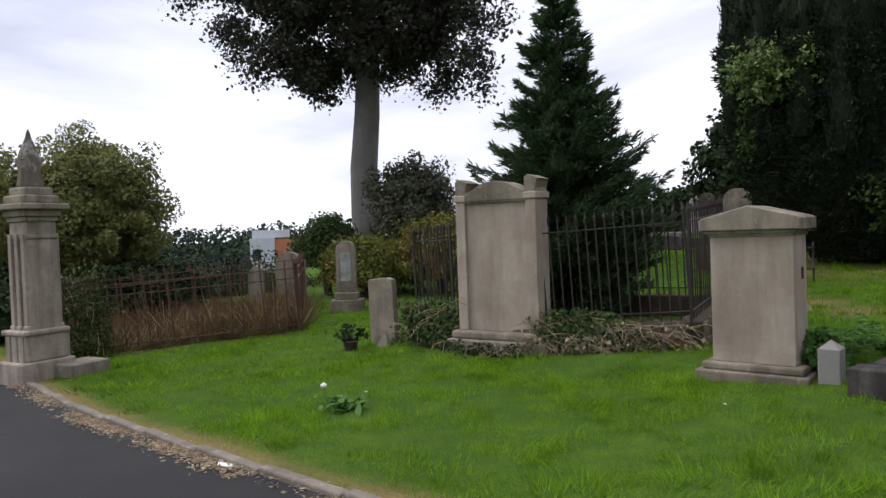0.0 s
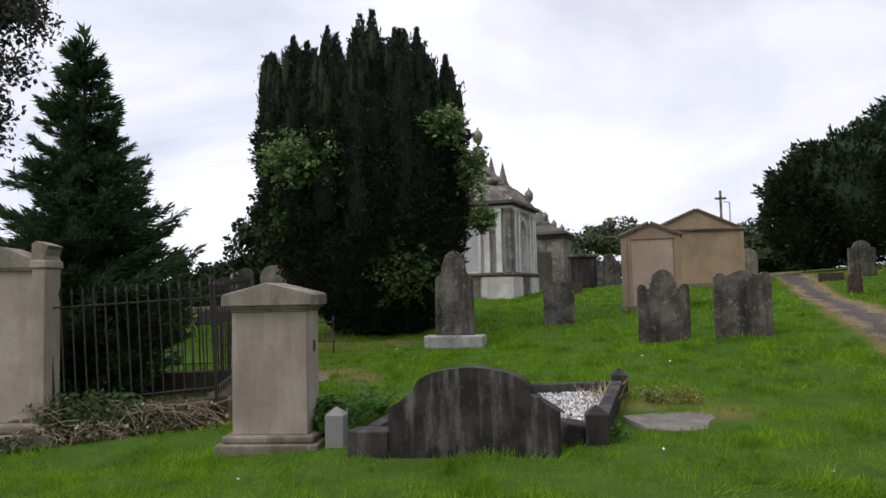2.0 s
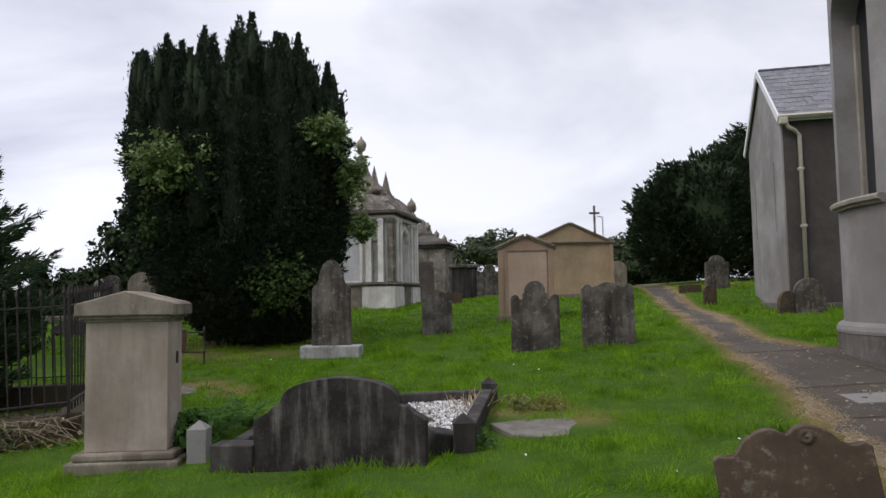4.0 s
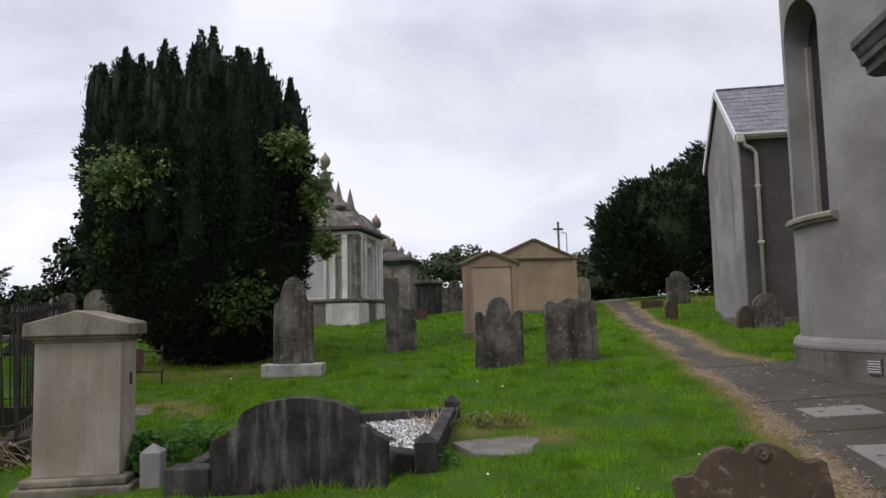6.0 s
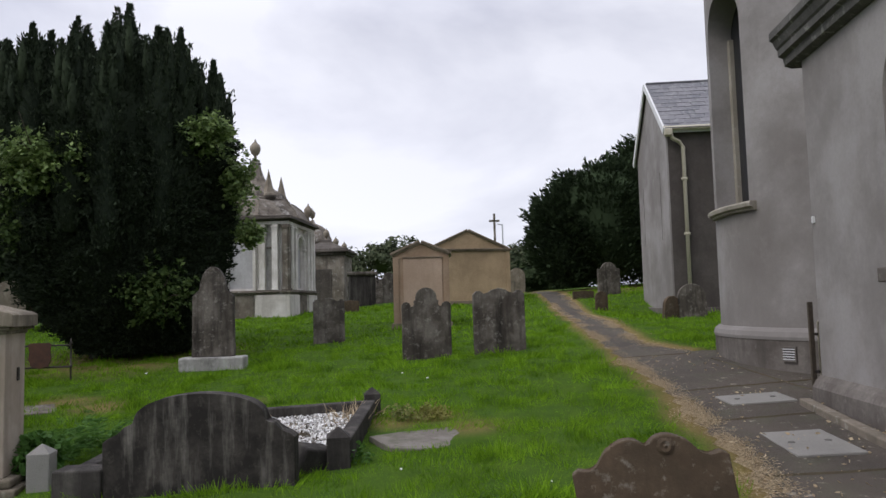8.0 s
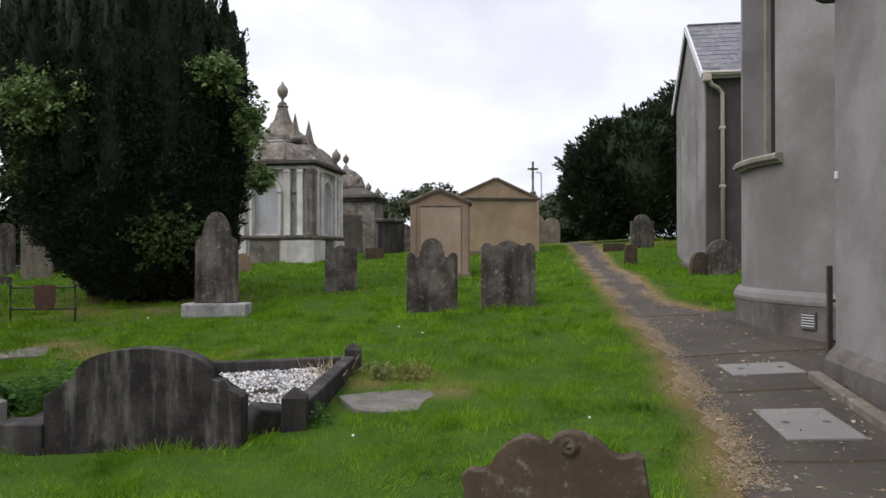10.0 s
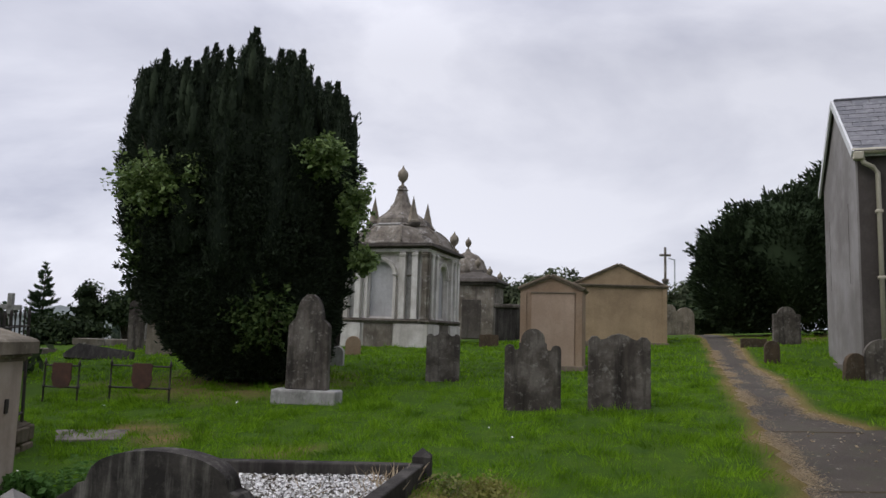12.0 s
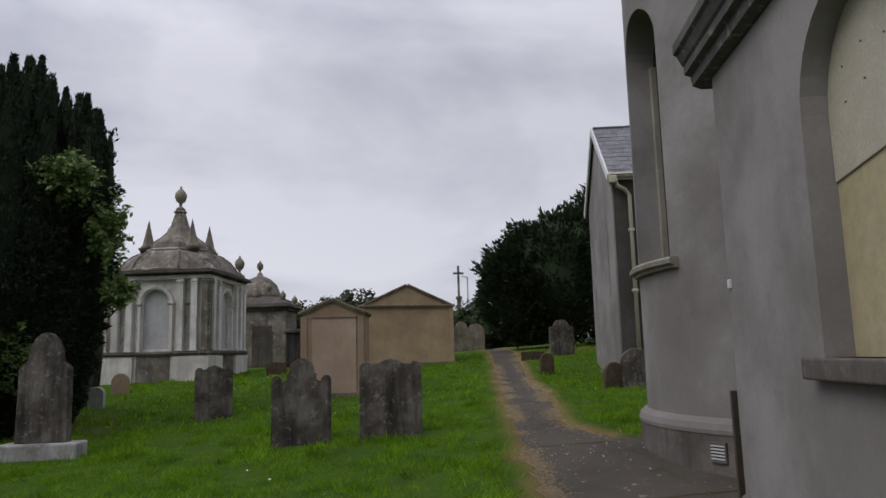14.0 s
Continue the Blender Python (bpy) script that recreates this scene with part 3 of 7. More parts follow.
build_ground()
strip("road", [((x, float(along(KERB, x)) - 0.02), (x, float(along(FARSIDE, x)))) for x in np.arange(-40, 2.41, 0.4)], M["asphalt"], "dark asphalt drive curving past the lawn", "road")
strip("pavement", [((max(2.4, float(kerb_x(y))) - 0.03, y), (float(path_right(y)) + 0.03, y)) for y in np.arange(-1.4, 36, 0.35)], M["concrete"], "cracked mossy concrete path beside the church", "path")

kerb_root = tagged(new("kerb"), "low worn stone edging between drive and lawn", "kerb", kind="structure")
xk = -20.0
kerb_mesh = finish("kerb_stone", blocks((0.86, 0.09, 0.14, 0, 0, -0.1, 0.014)), M["kerb"])
while xk < 2.2:
    y0, y1 = float(along(KERB, xk)), float(along(KERB, xk + 0.88))
    ob = new("kerb_stone", kerb_mesh)
    ob.parent = kerb_root
    xm, ym = xk + 0.44, (y0 + y1) / 2
    ob.matrix_local = pose(xm, ym, gz(xm, ym) + random.uniform(-0.005, 0.012), random.uniform(-2, 2), random.uniform(-1, 1), math.degrees(math.atan2(y1 - y0, 0.88)))
    xk += 0.88

for i, (x, y, sx, sy, r) in enumerate(((4.90, 7.62, 0.66, 0.46, -9), (4.28, 5.92, 0.50, 0.80, -14))):
    c = root("manhole_cover", pose(x, y, gz(x, y) - 0.012, math.degrees(math.atan(gz(x, y + 0.5) - gz(x, y - 0.5))), -math.degrees(math.atan(gz(x + 0.5, y) - gz(x - 0.5, y))), r), "pale concrete access cover set in the path", "manhole cover", "covers in the path")
    part("lid", blocks((sx, sy, 0.03, 0, 0, 0, 0.008)), M["cover"], c)
    for k in (-0.28, 0.28):
        part("lifting_hole", lathe([(0.028, 0.0), (0.028, 0.004)], 12, x=sx * k, y=0, z=0.0305), M["dark_moulding"], c, "dark lifting hole")

for x0, y0, x1, y1 in ((3.35, 5.25, 6.2, 4.75), (3.9, 6.95, 5.6, 6.75), (4.3, 8.35, 6.1, 8.25), (5.35, 4.9, 5.9, 10.2), (4.9, 10.9, 5.9, 10.75)):
    l = math.hypot(x1 - x0, y1 - y0)
    pts = [(x0 + (x1 - x0) * k / 10 + random.uniform(-0.02, 0.02), y0 + (y1 - y0) * k / 10 + random.uniform(-0.02, 0.02)) for k in range(11)]
    bm = bmesh.new()
    tube(bm, [(a, b, gz(a, b) + 0.004) for a, b in pts], 0.012, 4)
    single("path_joint", bm, M["soil"], None, "dark earth-filled joint across the concrete path", "joint", kind="structure")


# ---- church ----
def carve(me, cutters):
    """The mesh with solid cutters taken away."""
    ob = new("carving", me)
    tools = [new("carving_tool", c) for c in cutters]
    for t in tools:
        mod = ob.modifiers.new("cut", "BOOLEAN")
        mod.operation, mod.solver, mod.object = "DIFFERENCE", "EXACT", t
    out = bpy.data.meshes.new_from_object(ob.evaluated_get(bpy.context.evaluated_depsgraph_get()))
    for o in (ob, *tools):
        bpy.data.objects.remove(o)
    return out


def ring(r_out, r_in, z0, z1, seg=144):
    bm = bmesh.new()
    loops = [[bm.verts.new((r * math.cos(2 * math.pi * i / seg), r * math.sin(2 * math.pi * i / seg), z)) for i in range(seg)] for r, z in ((r_out, z0), (r_out, z1), (r_in, z1), (r_in, z0))]
    for a, b in zip(loops, loops[1:] + loops[:1]):
        for i in range(seg):
            j = (i + 1) % seg
            bm.faces.new((a[i], a[j], b[j], b[i]))
    return bm


def moulded_ring(profile, seg=144):
    """A closed profile (radius, height) swept round."""
    bm = bmesh.new()
    loops = [[bm.verts.new((r * math.cos(2 * math.pi * i / seg), r * math.sin(2 * math.pi * i / seg), z)) for i in range(seg)] for r, z in profile]
    for a, b in zip(loops, loops[1:] + loops[:1]):
        for i in range(seg):
            j = (i + 1) % seg
            bm.faces.new((a[i], a[j], b[j], b[i]))
    return bm


def arch_outline(w, z0, spring, rise=None, n=16):
    rise = rise or w / 2
    return [(-w / 2, z0), (w / 2, z0)] + arc(0, spring, w / 2, 0, 180, n, rise / (w / 2))


def facing(r, angle, z=0.0):
    """Pose on a round wall of radius r; its -y looks out at the angle (degrees)."""
    a = radians(angle)
    return Matrix.Translation((r * math.cos(a), r * math.sin(a), z)) @ Matrix.Rotation(a + math.pi / 2, 4, "Z")


def curved_sill(r, half, z):
    """A moulded sill that follows the round wall, half degrees to either side."""
    bm = bmesh.new()
    prof = [(r - 0.40, z), (r + 0.10, z - 0.015), (r + 0.12, z - 0.04), (r + 0.11, z - 0.085), (r + 0.06, z - 0.10), (r + 0.05, z - 0.13), (r - 0.40, z - 0.13)]
    loops = []
    for k in range(13):
        a = radians(-half + 2 * half * k / 12)
        loops.append([bm.verts.new((q * math.cos(a), q * math.sin(a), h)) for q, h in prof])
    for a, b in zip(loops, loops[1:]):
        for i in range(len(prof)):
            j = (i + 1) % len(prof)
            bm.faces.new((a[i], b[i], b[j], a[j]))
    bm.faces.new(loops[0])
    bm.faces.new(loops[-1][::-1])
    return bm


def round_tower(name, cx, cy, r, height, label, openings, plinth_h, plinth_out, window_fill, z0=None):
    z0 = gz(cx - r, cy) - 0.15 if z0 is None else z0
    top = root(name, Matrix.Translation((cx, cy, 0)), label, "church", kind="structure")
    wall = finish("wall", ring(r, r - 0.55, z0, height), M["render"])
    cutters = []
    for ang, w, zs, spring, rise in openings:
        c = finish("tool", slab(arch_outline(w, zs, spring, rise), 1.6, 0), M["render"])
        c.transform(facing(r, ang))
        cutters.append(c)
    ob = new("wall", carve(wall, cutters))
    ob.parent = top
    for ang, w, zs, spring, rise in openings:
        win = new("window")
        win.parent = top
        win.matrix_local = facing(r - 0.42, ang)
        part("pane", slab(arch_outline(w + 0.1, zs - 0.02, spring, rise + 0.05), 0.03, 0), M[window_fill], win)
        fr = bmesh.new()
        for s in (-1, 1):
            box(fr, 0.08, 0.07, spring - zs, s * (w / 2 - 0.042), -0.045, zs, 0.006)
        box(fr, w, 0.06, 0.06, 0, -0.04, zs, 0.006)
        part("window_frame", fr, M["coping"], win, "weathered stone-coloured frame")
        part("sill", curved_sill(r, math.degrees(w / r) / 2 + 3.6, zs), M["coping"], win, "mossy stone sill", m=facing(r - 0.42, ang).inverted() @ Matrix.Rotation(radians(ang), 4, "Z"))
    p = plinth_out
    part("plinth", moulded_ring([(r + p * 0.9, z0), (r + p * 0.9, plinth_h - 0.15), (r - 0.2, plinth_h - 0.15), (r - 0.2, z0)]), M["plinth"], top, "stained rendered plinth")
    part("plinth_roll", moulded_ring([(r + p, plinth_h - 0.15), (r + p * 1.05, plinth_h - 0.11), (r + p * 0.85, plinth_h - 0.05), (r + p * 0.4, plinth_h - 0.01), (r + 0.01, plinth_h), (r - 0.2, plinth_h), (r - 0.2, plinth_h - 0.15)]), M["render"], top, "paler rounded plinth moulding")
    return top


apse = round_tower("church_apse", 8.38, 9.6, 2.3, 8.5, "tall round grey rendered church apse with an arched window", [(172.3, 1.04, 2.68, 5.22, 0.50)], 1.02, 0.10, "dark_glass", z0=0.15)
part("roof", lathe([(2.5, 8.5), (1.2, 9.4), (0, 9.8)], 48), M["slate"], apse)

# flat-walled bay with the boarded window; its wall runs along local -y from the corner
BAY = Matrix.Translation((5.43, 7.28, 0)) @ Matrix.Rotation(radians(-15.0), 4, "Z")
bay = root("church_bay", BAY, "flat grey rendered church bay with a boarded arched window", "church", kind="structure")
BL, BD, BTOP, WIN = 7.0, 4.0, 3.87, -2.12
bay_wall = finish("wall", blocks((0.6, BL, BTOP + 0.1, 0.3, -BL / 2, -0.1)), M["render"])
side_on = Matrix.Rotation(radians(-90), 4, "Z")
tool = finish("tool", slab(arch_outline(1.14, 1.63, 3.00), 2.0, 0), M["render"])
tool.transform(Matrix.Translation((0, WIN, 0)) @ side_on)
tool2 = tool.copy()
tool2.transform(Matrix.Translation((0, -2.6, 0)))
ob = new("wall", carve(bay_wall, [tool, tool2]))
ob.parent = bay
part("end_wall", blocks((BD - 0.6, 0.6, BTOP + 0.1, 0.6 + (BD - 0.6) / 2, -0.3, -0.1)), M["render"], bay)
part("far_wall", blocks((BD - 0.6, 0.6, BTOP + 0.1, 0.6 + (BD - 0.6) / 2, -BL + 0.3, -0.1)), M["render"], bay)
part("plinth", slab([(-0.09, -0.2), (0.3, -0.2), (0.3, 0.62), (0.0, 0.62), (-0.05, 0.57), (-0.09, 0.50)], BL + 0.06, 0.006, -BL / 2), M["plinth"], bay, "stained rendered plinth")
for prof, mat, lab in (([(-0.02, 3.83), (-0.09, 3.86), (-0.10, 3.94), (-0.15, 3.96), (-0.15, 4.03), (-0.17, 4.05), (-0.20, 4.12), (-0.23, 4.14), (-0.23, 4.22), (0.2, 4.26), (0.2, 3.83)], "dark_moulding", "blackened moulded stone cornice"),):
    c = slab(prof, BL + 0.46, 0, -BL / 2)
    part("cornice", c, M[mat], bay, lab)
    c2 = slab(prof, BD + 0.0, 0, 0)
    bmesh.ops.transform(c2, matrix=Matrix.Translation((BD / 2, 0.002, 0.002)) @ Matrix.Rotation(radians(-90), 4, "Z"), verts=c2.verts)
    part("cornice_return", c2, M[mat], bay, lab)
part("parapet", blocks((0.45, BL - 0.3, 1.3, 0.40, -BL / 2 - 0.1, 4.26, 0.01), (0.57, BL - 0.2, 0.10, 0.40, -BL / 2 - 0.1, 4.62, 0.015)), M["render"], bay)
part("roof", blocks((BD - 0.7, BL - 0.8, 0.1, BD / 2 + 0.3, -BL / 2, 4.5)), M["dark_moulding"], bay)
for wy in (WIN, WIN - 2.6):
    win = new("window")
    win.parent = bay
    win.matrix_local = Matrix.Translation((0, wy, 0)) @ side_on
    part("board", slab(arch_outline(1.14, 1.63, 3.00), 0.03, 0, 0.18), M["board"], win, "yellowed window board")
    part("upper_board", slab([(-0.565, 2.60), (0.565, 2.72)] + arc(0, 3.00, 0.565, 0, 180, 14), 0.014, 0.002, 0.159), M["cream"], win, "paler upper board")
    part("sill", blocks((1.36, 0.42, 0.12, 0, 0.12, 1.51, 0.012)), M["plinth"], win, "projecting stone sill")
    for k in range(8):
        part("bolt", lathe([(0.006, 0), (0.006, 0.006), (0, 0.008)], 8), M["dark_moulding"], win, m=pose(-0.35 + 0.22 * (k % 4), 0.152, 3.0 + 0.2 * (k // 4) + 0.05 * (k % 2), 90))
single("wall_socket", blocks((0.03, 0.03, 0.07, 0, 0, 0, 0.006)), M["white"], BAY @ pose(-0.012, -0.065, 2.14), "small white cable box on the church wall", "cable box")

# air grille in the apse's plinth and the old standpipe in the angle
gr = root("air_grille", Matrix.Translation((8.38, 9.6, 0)) @ facing(2.405, 200, 0.61) @ Matrix.Diagonal((0.8, 1, 0.85, 1)), "white louvred air grille in the plinth", "grille")
part("frame", blocks((0.24, 0.03, 0.02, 0, 0, 0), (0.24, 0.03, 0.02, 0, 0, 0.2), (0.02, 0.03, 0.18, -0.11, 0, 0.02), (0.02, 0.03, 0.18, 0.11, 0, 0.02)), M["plinth"], gr)
part("backing", blocks((0.2, 0.01, 0.18, 0, 0.008, 0.02)), M["iron"], gr, "dark opening")
for k in range(5):
    part("slat", blocks((0.2, 0.022, 0.014, 0, -0.004, 0.03 + 0.036 * k)), M["white"], gr)
px, py = 5.72, 7.72
pipe = root("standpipe", pose(px, py, gz(px, py) - 0.02), "thin pale standpipe on a dark board beside the wall", "pipe")
part("backboard", blocks((0.055, 0.03, 0.96, -0.02, 0.05, 0, 0.006)), M["wood"], pipe)
part("riser", tube(bmesh.new(), [(0.03, 0, 0), (0.03, 0, 0.74), (0.03, -0.03, 0.78)], 0.014, 8), M["cream"], pipe, "thin pale pipe", smooth=True)
for z in (0.2, 0.6):
    part("clip", blocks((0.07, 0.05, 0.03, 0.02, 0.02, z, 0.004)), M["iron"], pipe)

dg = root("drain_kerb", pose(0, 0, 0), "low mossy concrete gutter kerb along the church foot", "kerb", kind="structure")
for (x0, y0), (x1, y1) in zip(((5.16, 7.20), (4.90, 6.30), (4.62, 5.35)), ((4.90, 6.30), (4.62, 5.35), (4.34, 4.40))):
    bm = bmesh.new()
    l = math.hypot(x1 - x0, y1 - y0)
    box(bm, l - 0.02, 0.11, 0.14, 0, 0, 0, 0.012)
    part("kerb_length", bm, M["kerb"], dg, m=Matrix.Translation(((x0 + x1) / 2, (y0 + y1) / 2, (gz(x0, y0) + gz(x1, y1)) / 2 - 0.075)) @ Matrix.Rotation(math.atan2(y1 - y0, x1 - x0), 4, "Z") @ Matrix.Rotation(-math.atan2(gz(x1, y1) - gz(x0, y0), l), 4, "Y"))

# nave end with its gable
NAVE = Matrix.Translation((9.23, 17.8, 0)) @ Matrix.Rotation(radians(-15.2), 4, "Z")
nave = root("church_nave", NAVE, "grey rendered church gable with a slate roof", "church", kind="structure")
EAVE, RIDGE, GW, NL = 5.78, 7.46, 4.33, 9.0
gable = slab([(0, 0.6), (GW, 0.6), (GW, EAVE), (GW / 2, RIDGE), (0, EAVE)], 0.5, 0)
gable_me = finish("gable_wall", gable, M["render"])
tools = []
for yy in (0.99, 3.57):
    t = finish("tool", slab([(yy - 0.045, 2.98), (yy + 0.045, 2.98), (yy + 0.045, 4.79), (yy - 0.045, 4.79)], 0.5, 0, -0.25), M["render_dark_shaded"])
    tools.append(t)
gable_me = carve(gable_me, tools)
turn_gable = Matrix.Translation((0.25, 0, 0)) @ Matrix.Rotation(radians(90), 4, "Z") @ Matrix.Scale(-1, 4, (0, 1, 0))
gable_me.transform(turn_gable)
gable_me.flip_normals()
ob = new("gable_wall", gable_me)
ob.parent = nave
for yy in (0.99, 3.57):
    part("slit_recess", blocks((0.02, 0.085, 1.80, 0.16, yy, 2.985)), M["dark_glass"], nave, "dark slit window")
# side and back walls carry painted-in shade on top of their dark roughcast
part("side_wall", blocks((NL + 0.46, 0.42, EAVE - 0.62, 0.27 + NL / 2, 0.19, 0.6)), M["render_dark_shaded"], nave, "dark roughcast side wall with corner shade in its colour")
part("back_wall", blocks((NL, 0.4, EAVE - 0.6, 0.5 + NL / 2, GW - 0.2, 0.6)), M["render_dark_shaded"], nave)
part("base_course", blocks((0.12, GW + 0.2, 0.40, -0.06, GW / 2, 0.77, 0.02), (NL, 0.1, 0.40, NL / 2, -0.08, 0.77, 0.02)), M["plinth"], nave)
slope = math.atan2(RIDGE - EAVE, GW / 2)
run = math.hypot(RIDGE - EAVE, GW / 2) + 0.25
for side in (0, 1):
    rm = Matrix.Translation((0, 0, EAVE)) if side == 0 else Matrix.Translation((0, GW, EAVE)) @ Matrix.Scale(-1, 4, (0, 1, 0))
    deck = blocks((NL + 0.55, run, 0.05, NL / 2 + 0.2, run / 2 - 0.25, 0.06))
    d = part("roof_deck", deck, M["dark_moulding"], nave, m=rm @ Matrix.Rotation(slope, 4, "X"))
part("ridge_tiles", blocks((NL + 0.5, 0.2, 0.07, NL / 2 + 0.2, GW / 2, RIDGE + 0.08, 0.03)), M["slate"], nave)
verge = bmesh.new()
for side in (0, 1):
    rm = Matrix.Translation((0, 0, EAVE)) if side == 0 else Matrix.Translation((0, GW, EAVE)) @ Matrix.Scale(-1, 4, (0, 1, 0))
    b2 = blocks((0.05, run + 0.05, 0.17, -0.085, run / 2 - 0.25, -0.04, 0.004))
    bmesh.ops.transform(b2, matrix=rm @ Matrix.Rotation(slope, 4, "X"), verts=b2.verts)
    tmp = bpy.data.meshes.new("tmp")
    b2.to_mesh(tmp)
    b2.free()
    verge.from_mesh(tmp)
part("barge_board", verge, M["white"], nave, "white painted barge board")
gut = bmesh.new()
tube(gut, [(-0.1, -0.22, EAVE - 0.06), (NL, -0.22, EAVE - 0.06)], 0.06, 10)
part("gutter", gut, M["cream"], nave, "cream painted gutter", smooth=True)
part("fascia", blocks((NL, 0.04, 0.2, NL / 2, -0.13, EAVE - 0.16)), M["white"], nave)
dp = bmesh.new()
tube(dp, [(0.06, -0.22, EAVE - 0.1), (0.12, -0.22, EAVE - 0.32), (0.30, -0.14, EAVE - 0.40), (0.40, -0.09, EAVE - 0.52), (0.40, -0.09, 0.95)], 0.05, 10)
for z in (1.6, 3.0, 4.4):
    box(dp, 0.14, 0.12, 0.07, 0.40, -0.08, z, 0.01)
part("downpipe", dp, M["cream"], nave, "cream cast-iron downpipe", smooth=True)
part("hopper", blocks((0.2, 0.2, 0.18, 0.02, -0.22, EAVE - 0.26, 0.03)), M["cream"], nave)


# ---- gravestones ----
def stone(name, outline, depth, material, x, y, turn, label, group="", lean=(0, 0), sink=0.05, category="gravestone", bevel=0.012):
    m = pose(x, y, gz(x, y) + 0.03 - sink, lean[0], lean[1], turn)
    return single(name, slab(outline, depth, bevel), material, m, label, category, group)


def round_top(w, h, n=14, squash=1.0):
    return [(-w / 2, 0), (w / 2, 0)] + arc(0, h - w / 2 * squash, w / 2, 0, 180, n, squash)


def shouldered(w, h, head, shoulder, n=12):
    """Square shoulders and a round head."""
    return [(-w / 2, 0), (w / 2, 0), (w / 2, shoulder), (head / 2, shoulder + 0.02)] + arc(0, h - head / 2, head / 2, 0, 180, n) + [(-head / 2, shoulder + 0.02), (-w / 2, shoulder)]


def ogee(w, h, shoulder, n=10):
    """A lancet head that swells from narrow shoulders."""
    half = arc(w / 2 + 0.02, shoulder + 0.17, 0.15, 270, 180, 5)
    right = [(w / 2, 0), (w / 2 * 0.97, shoulder), (w * 0.44, shoulder + 0.05)] + [(w * 0.31 * math.cos(radians(a)) , shoulder + 0.10 + (h - shoulder - 0.10) * math.sin(radians(a))) for a in range(0, 91, 9)]
    return right + [(-x, z) for x, z in right[::-1]]


def scrolled(w, h, shoulder, head):
    """A round head between scrolls."""
    right = [(w / 2, 0), (w / 2, shoulder - 0.02)] + arc(w / 2 - 0.07, shoulder - 0.02, 0.07, 0, 180, 6) + arc(w * 0.30, shoulder + 0.02, 0.05, 300, 200, 3) + [(head / 2 + 0.03, shoulder + 0.07)]
    right += [(head / 2 * math.cos(radians(a)), h - head / 2 + head / 2 * math.sin(radians(a))) for a in range(-10, 91, 10)]
    return right + [(-x, z) for x, z in right[::-1][1:]]


def notched(w, h):
    right = [(w / 2, 0), (w / 2, h * 0.93), (w * 0.44, h * 0.985), (w * 0.36, h * 0.99), (w * 0.30, h * 0.93), (w * 0.2, h * 0.95), (w * 0.14, h), (0, h * 1.03)]
    return right + [(-x, z) for x, z in right[::-1][1:]]


GROUP = "old headstones on the lawn"
hs = root("headstone", pose(-1.28, 13.15, gz(-1.28, 13.15) + 0.0, 0, 0, -4), "tall dark lancet headstone on a pale granite base", "gravestone", GROUP)
part("base", blocks((1.04, 0.42, 0.24, 0, 0, 0, 0.03)), M["pale"], hs, "pale chamfered granite base")
part("tablet", slab([(x, z + 0.24) for x, z in ogee(0.68, 1.48, 0.98)], 0.16, 0.015), M["slate_stone"], hs, "dark streaked tablet")
stone("headstone", scrolled(0.80, 1.20, 0.92, 0.34), 0.13, M["slate_stone"], 2.17, 12.45, -2, "weathered grey headstone with scrolled shoulders and lichened head", GROUP)
stone("headstone", notched(0.86, 1.08), 0.13, M["slate_stone"], 3.38, 12.4, -3, "broad dark headstone with a worn wavy top", GROUP, (-2, 0))
stone("headstone", notched(0.64, 0.95), 0.12, M["slate_stone"], 0.62, 15.8, -1, "small square-shouldered headstone with lichen", GROUP)
wave_r = [(0.31, 0), (0.31, 0.70), (0.285, 0.715), (0.24, 0.70)] + [(0.24 - 0.10 * k / 6, 0.70 + 0.085 * (0.5 - 0.5 * math.cos(math.pi * k / 6))) for k in range(1, 7)] + arc(0.075, 0.76, 0.07, 30, 165, 7, 0.7) + [(0.0, 0.765)]
nh = root("headstone", pose(1.90, 3.41, gz(1.90, 3.41) - 0.025, -3, -9, -20), "mossy brown headstone with a twin-lobed top beside the drive", "gravestone", GROUP)
part("tablet", slab(wave_r + [(-x, z) for x, z in wave_r[::-1][1:]], 0.09, 0.012), M["brown_head"], nh)
part("rosette", lathe([(0.034, 0), (0.034, 0.006), (0.022, 0.012), (0.01, 0.008), (0, 0.014)], 10), M["brown_head"], nh, "carved rosette", m=pose(0.075, -0.044, 0.765, 90))

# the pair of small stones, the far stones
stone("headstone", round_top(0.62, 0.80), 0.10, M["slate_stone"], 8.62, 15.7, -8, "low round-topped dark headstone near the church wall", "stones by the church", (0, -4))
stone("headstone", round_top(0.40, 0.55), 0.10, M["brown_head"], 8.10, 15.75, 10, "small leaning brown headstone beside another", "stones by the church", (0, 6))
stone("headstone", round_top(0.36, 0.62), 0.10, M["brown_head"], 8.38, 20.5, 0, "small narrow round-topped stone by the path", "stones by the church")
stone("headstone", shouldered(0.78, 1.15, 0.52, 0.92), 0.12, M["slate_stone"], 10.1, 24.1, 0, "grey shouldered headstone below the dark tree", "stones by the church")
stone("headstone", notched(0.72, 0.30), 0.10, M["brown_head"], 8.95, 23.5, 0, "low broken headstone sunk in the grass", "stones by the church")
stone("headstone", round_top(0.42, 0.55), 0.1, M["brown"], -2.3, 21.6, 0, "small pale headstone before the tall tomb", "far stones")
stone("headstone", notched(0.6, 0.42), 0.1, M["brown_head"], 1.35, 24.4, 0, "low mossy headstone sunk in grass", "far stones")
stone("headstone", round_top(0.30, 0.5), 0.2, M["pale"], -2.05, 18.6, 0, "small pale stone block", "far stones")
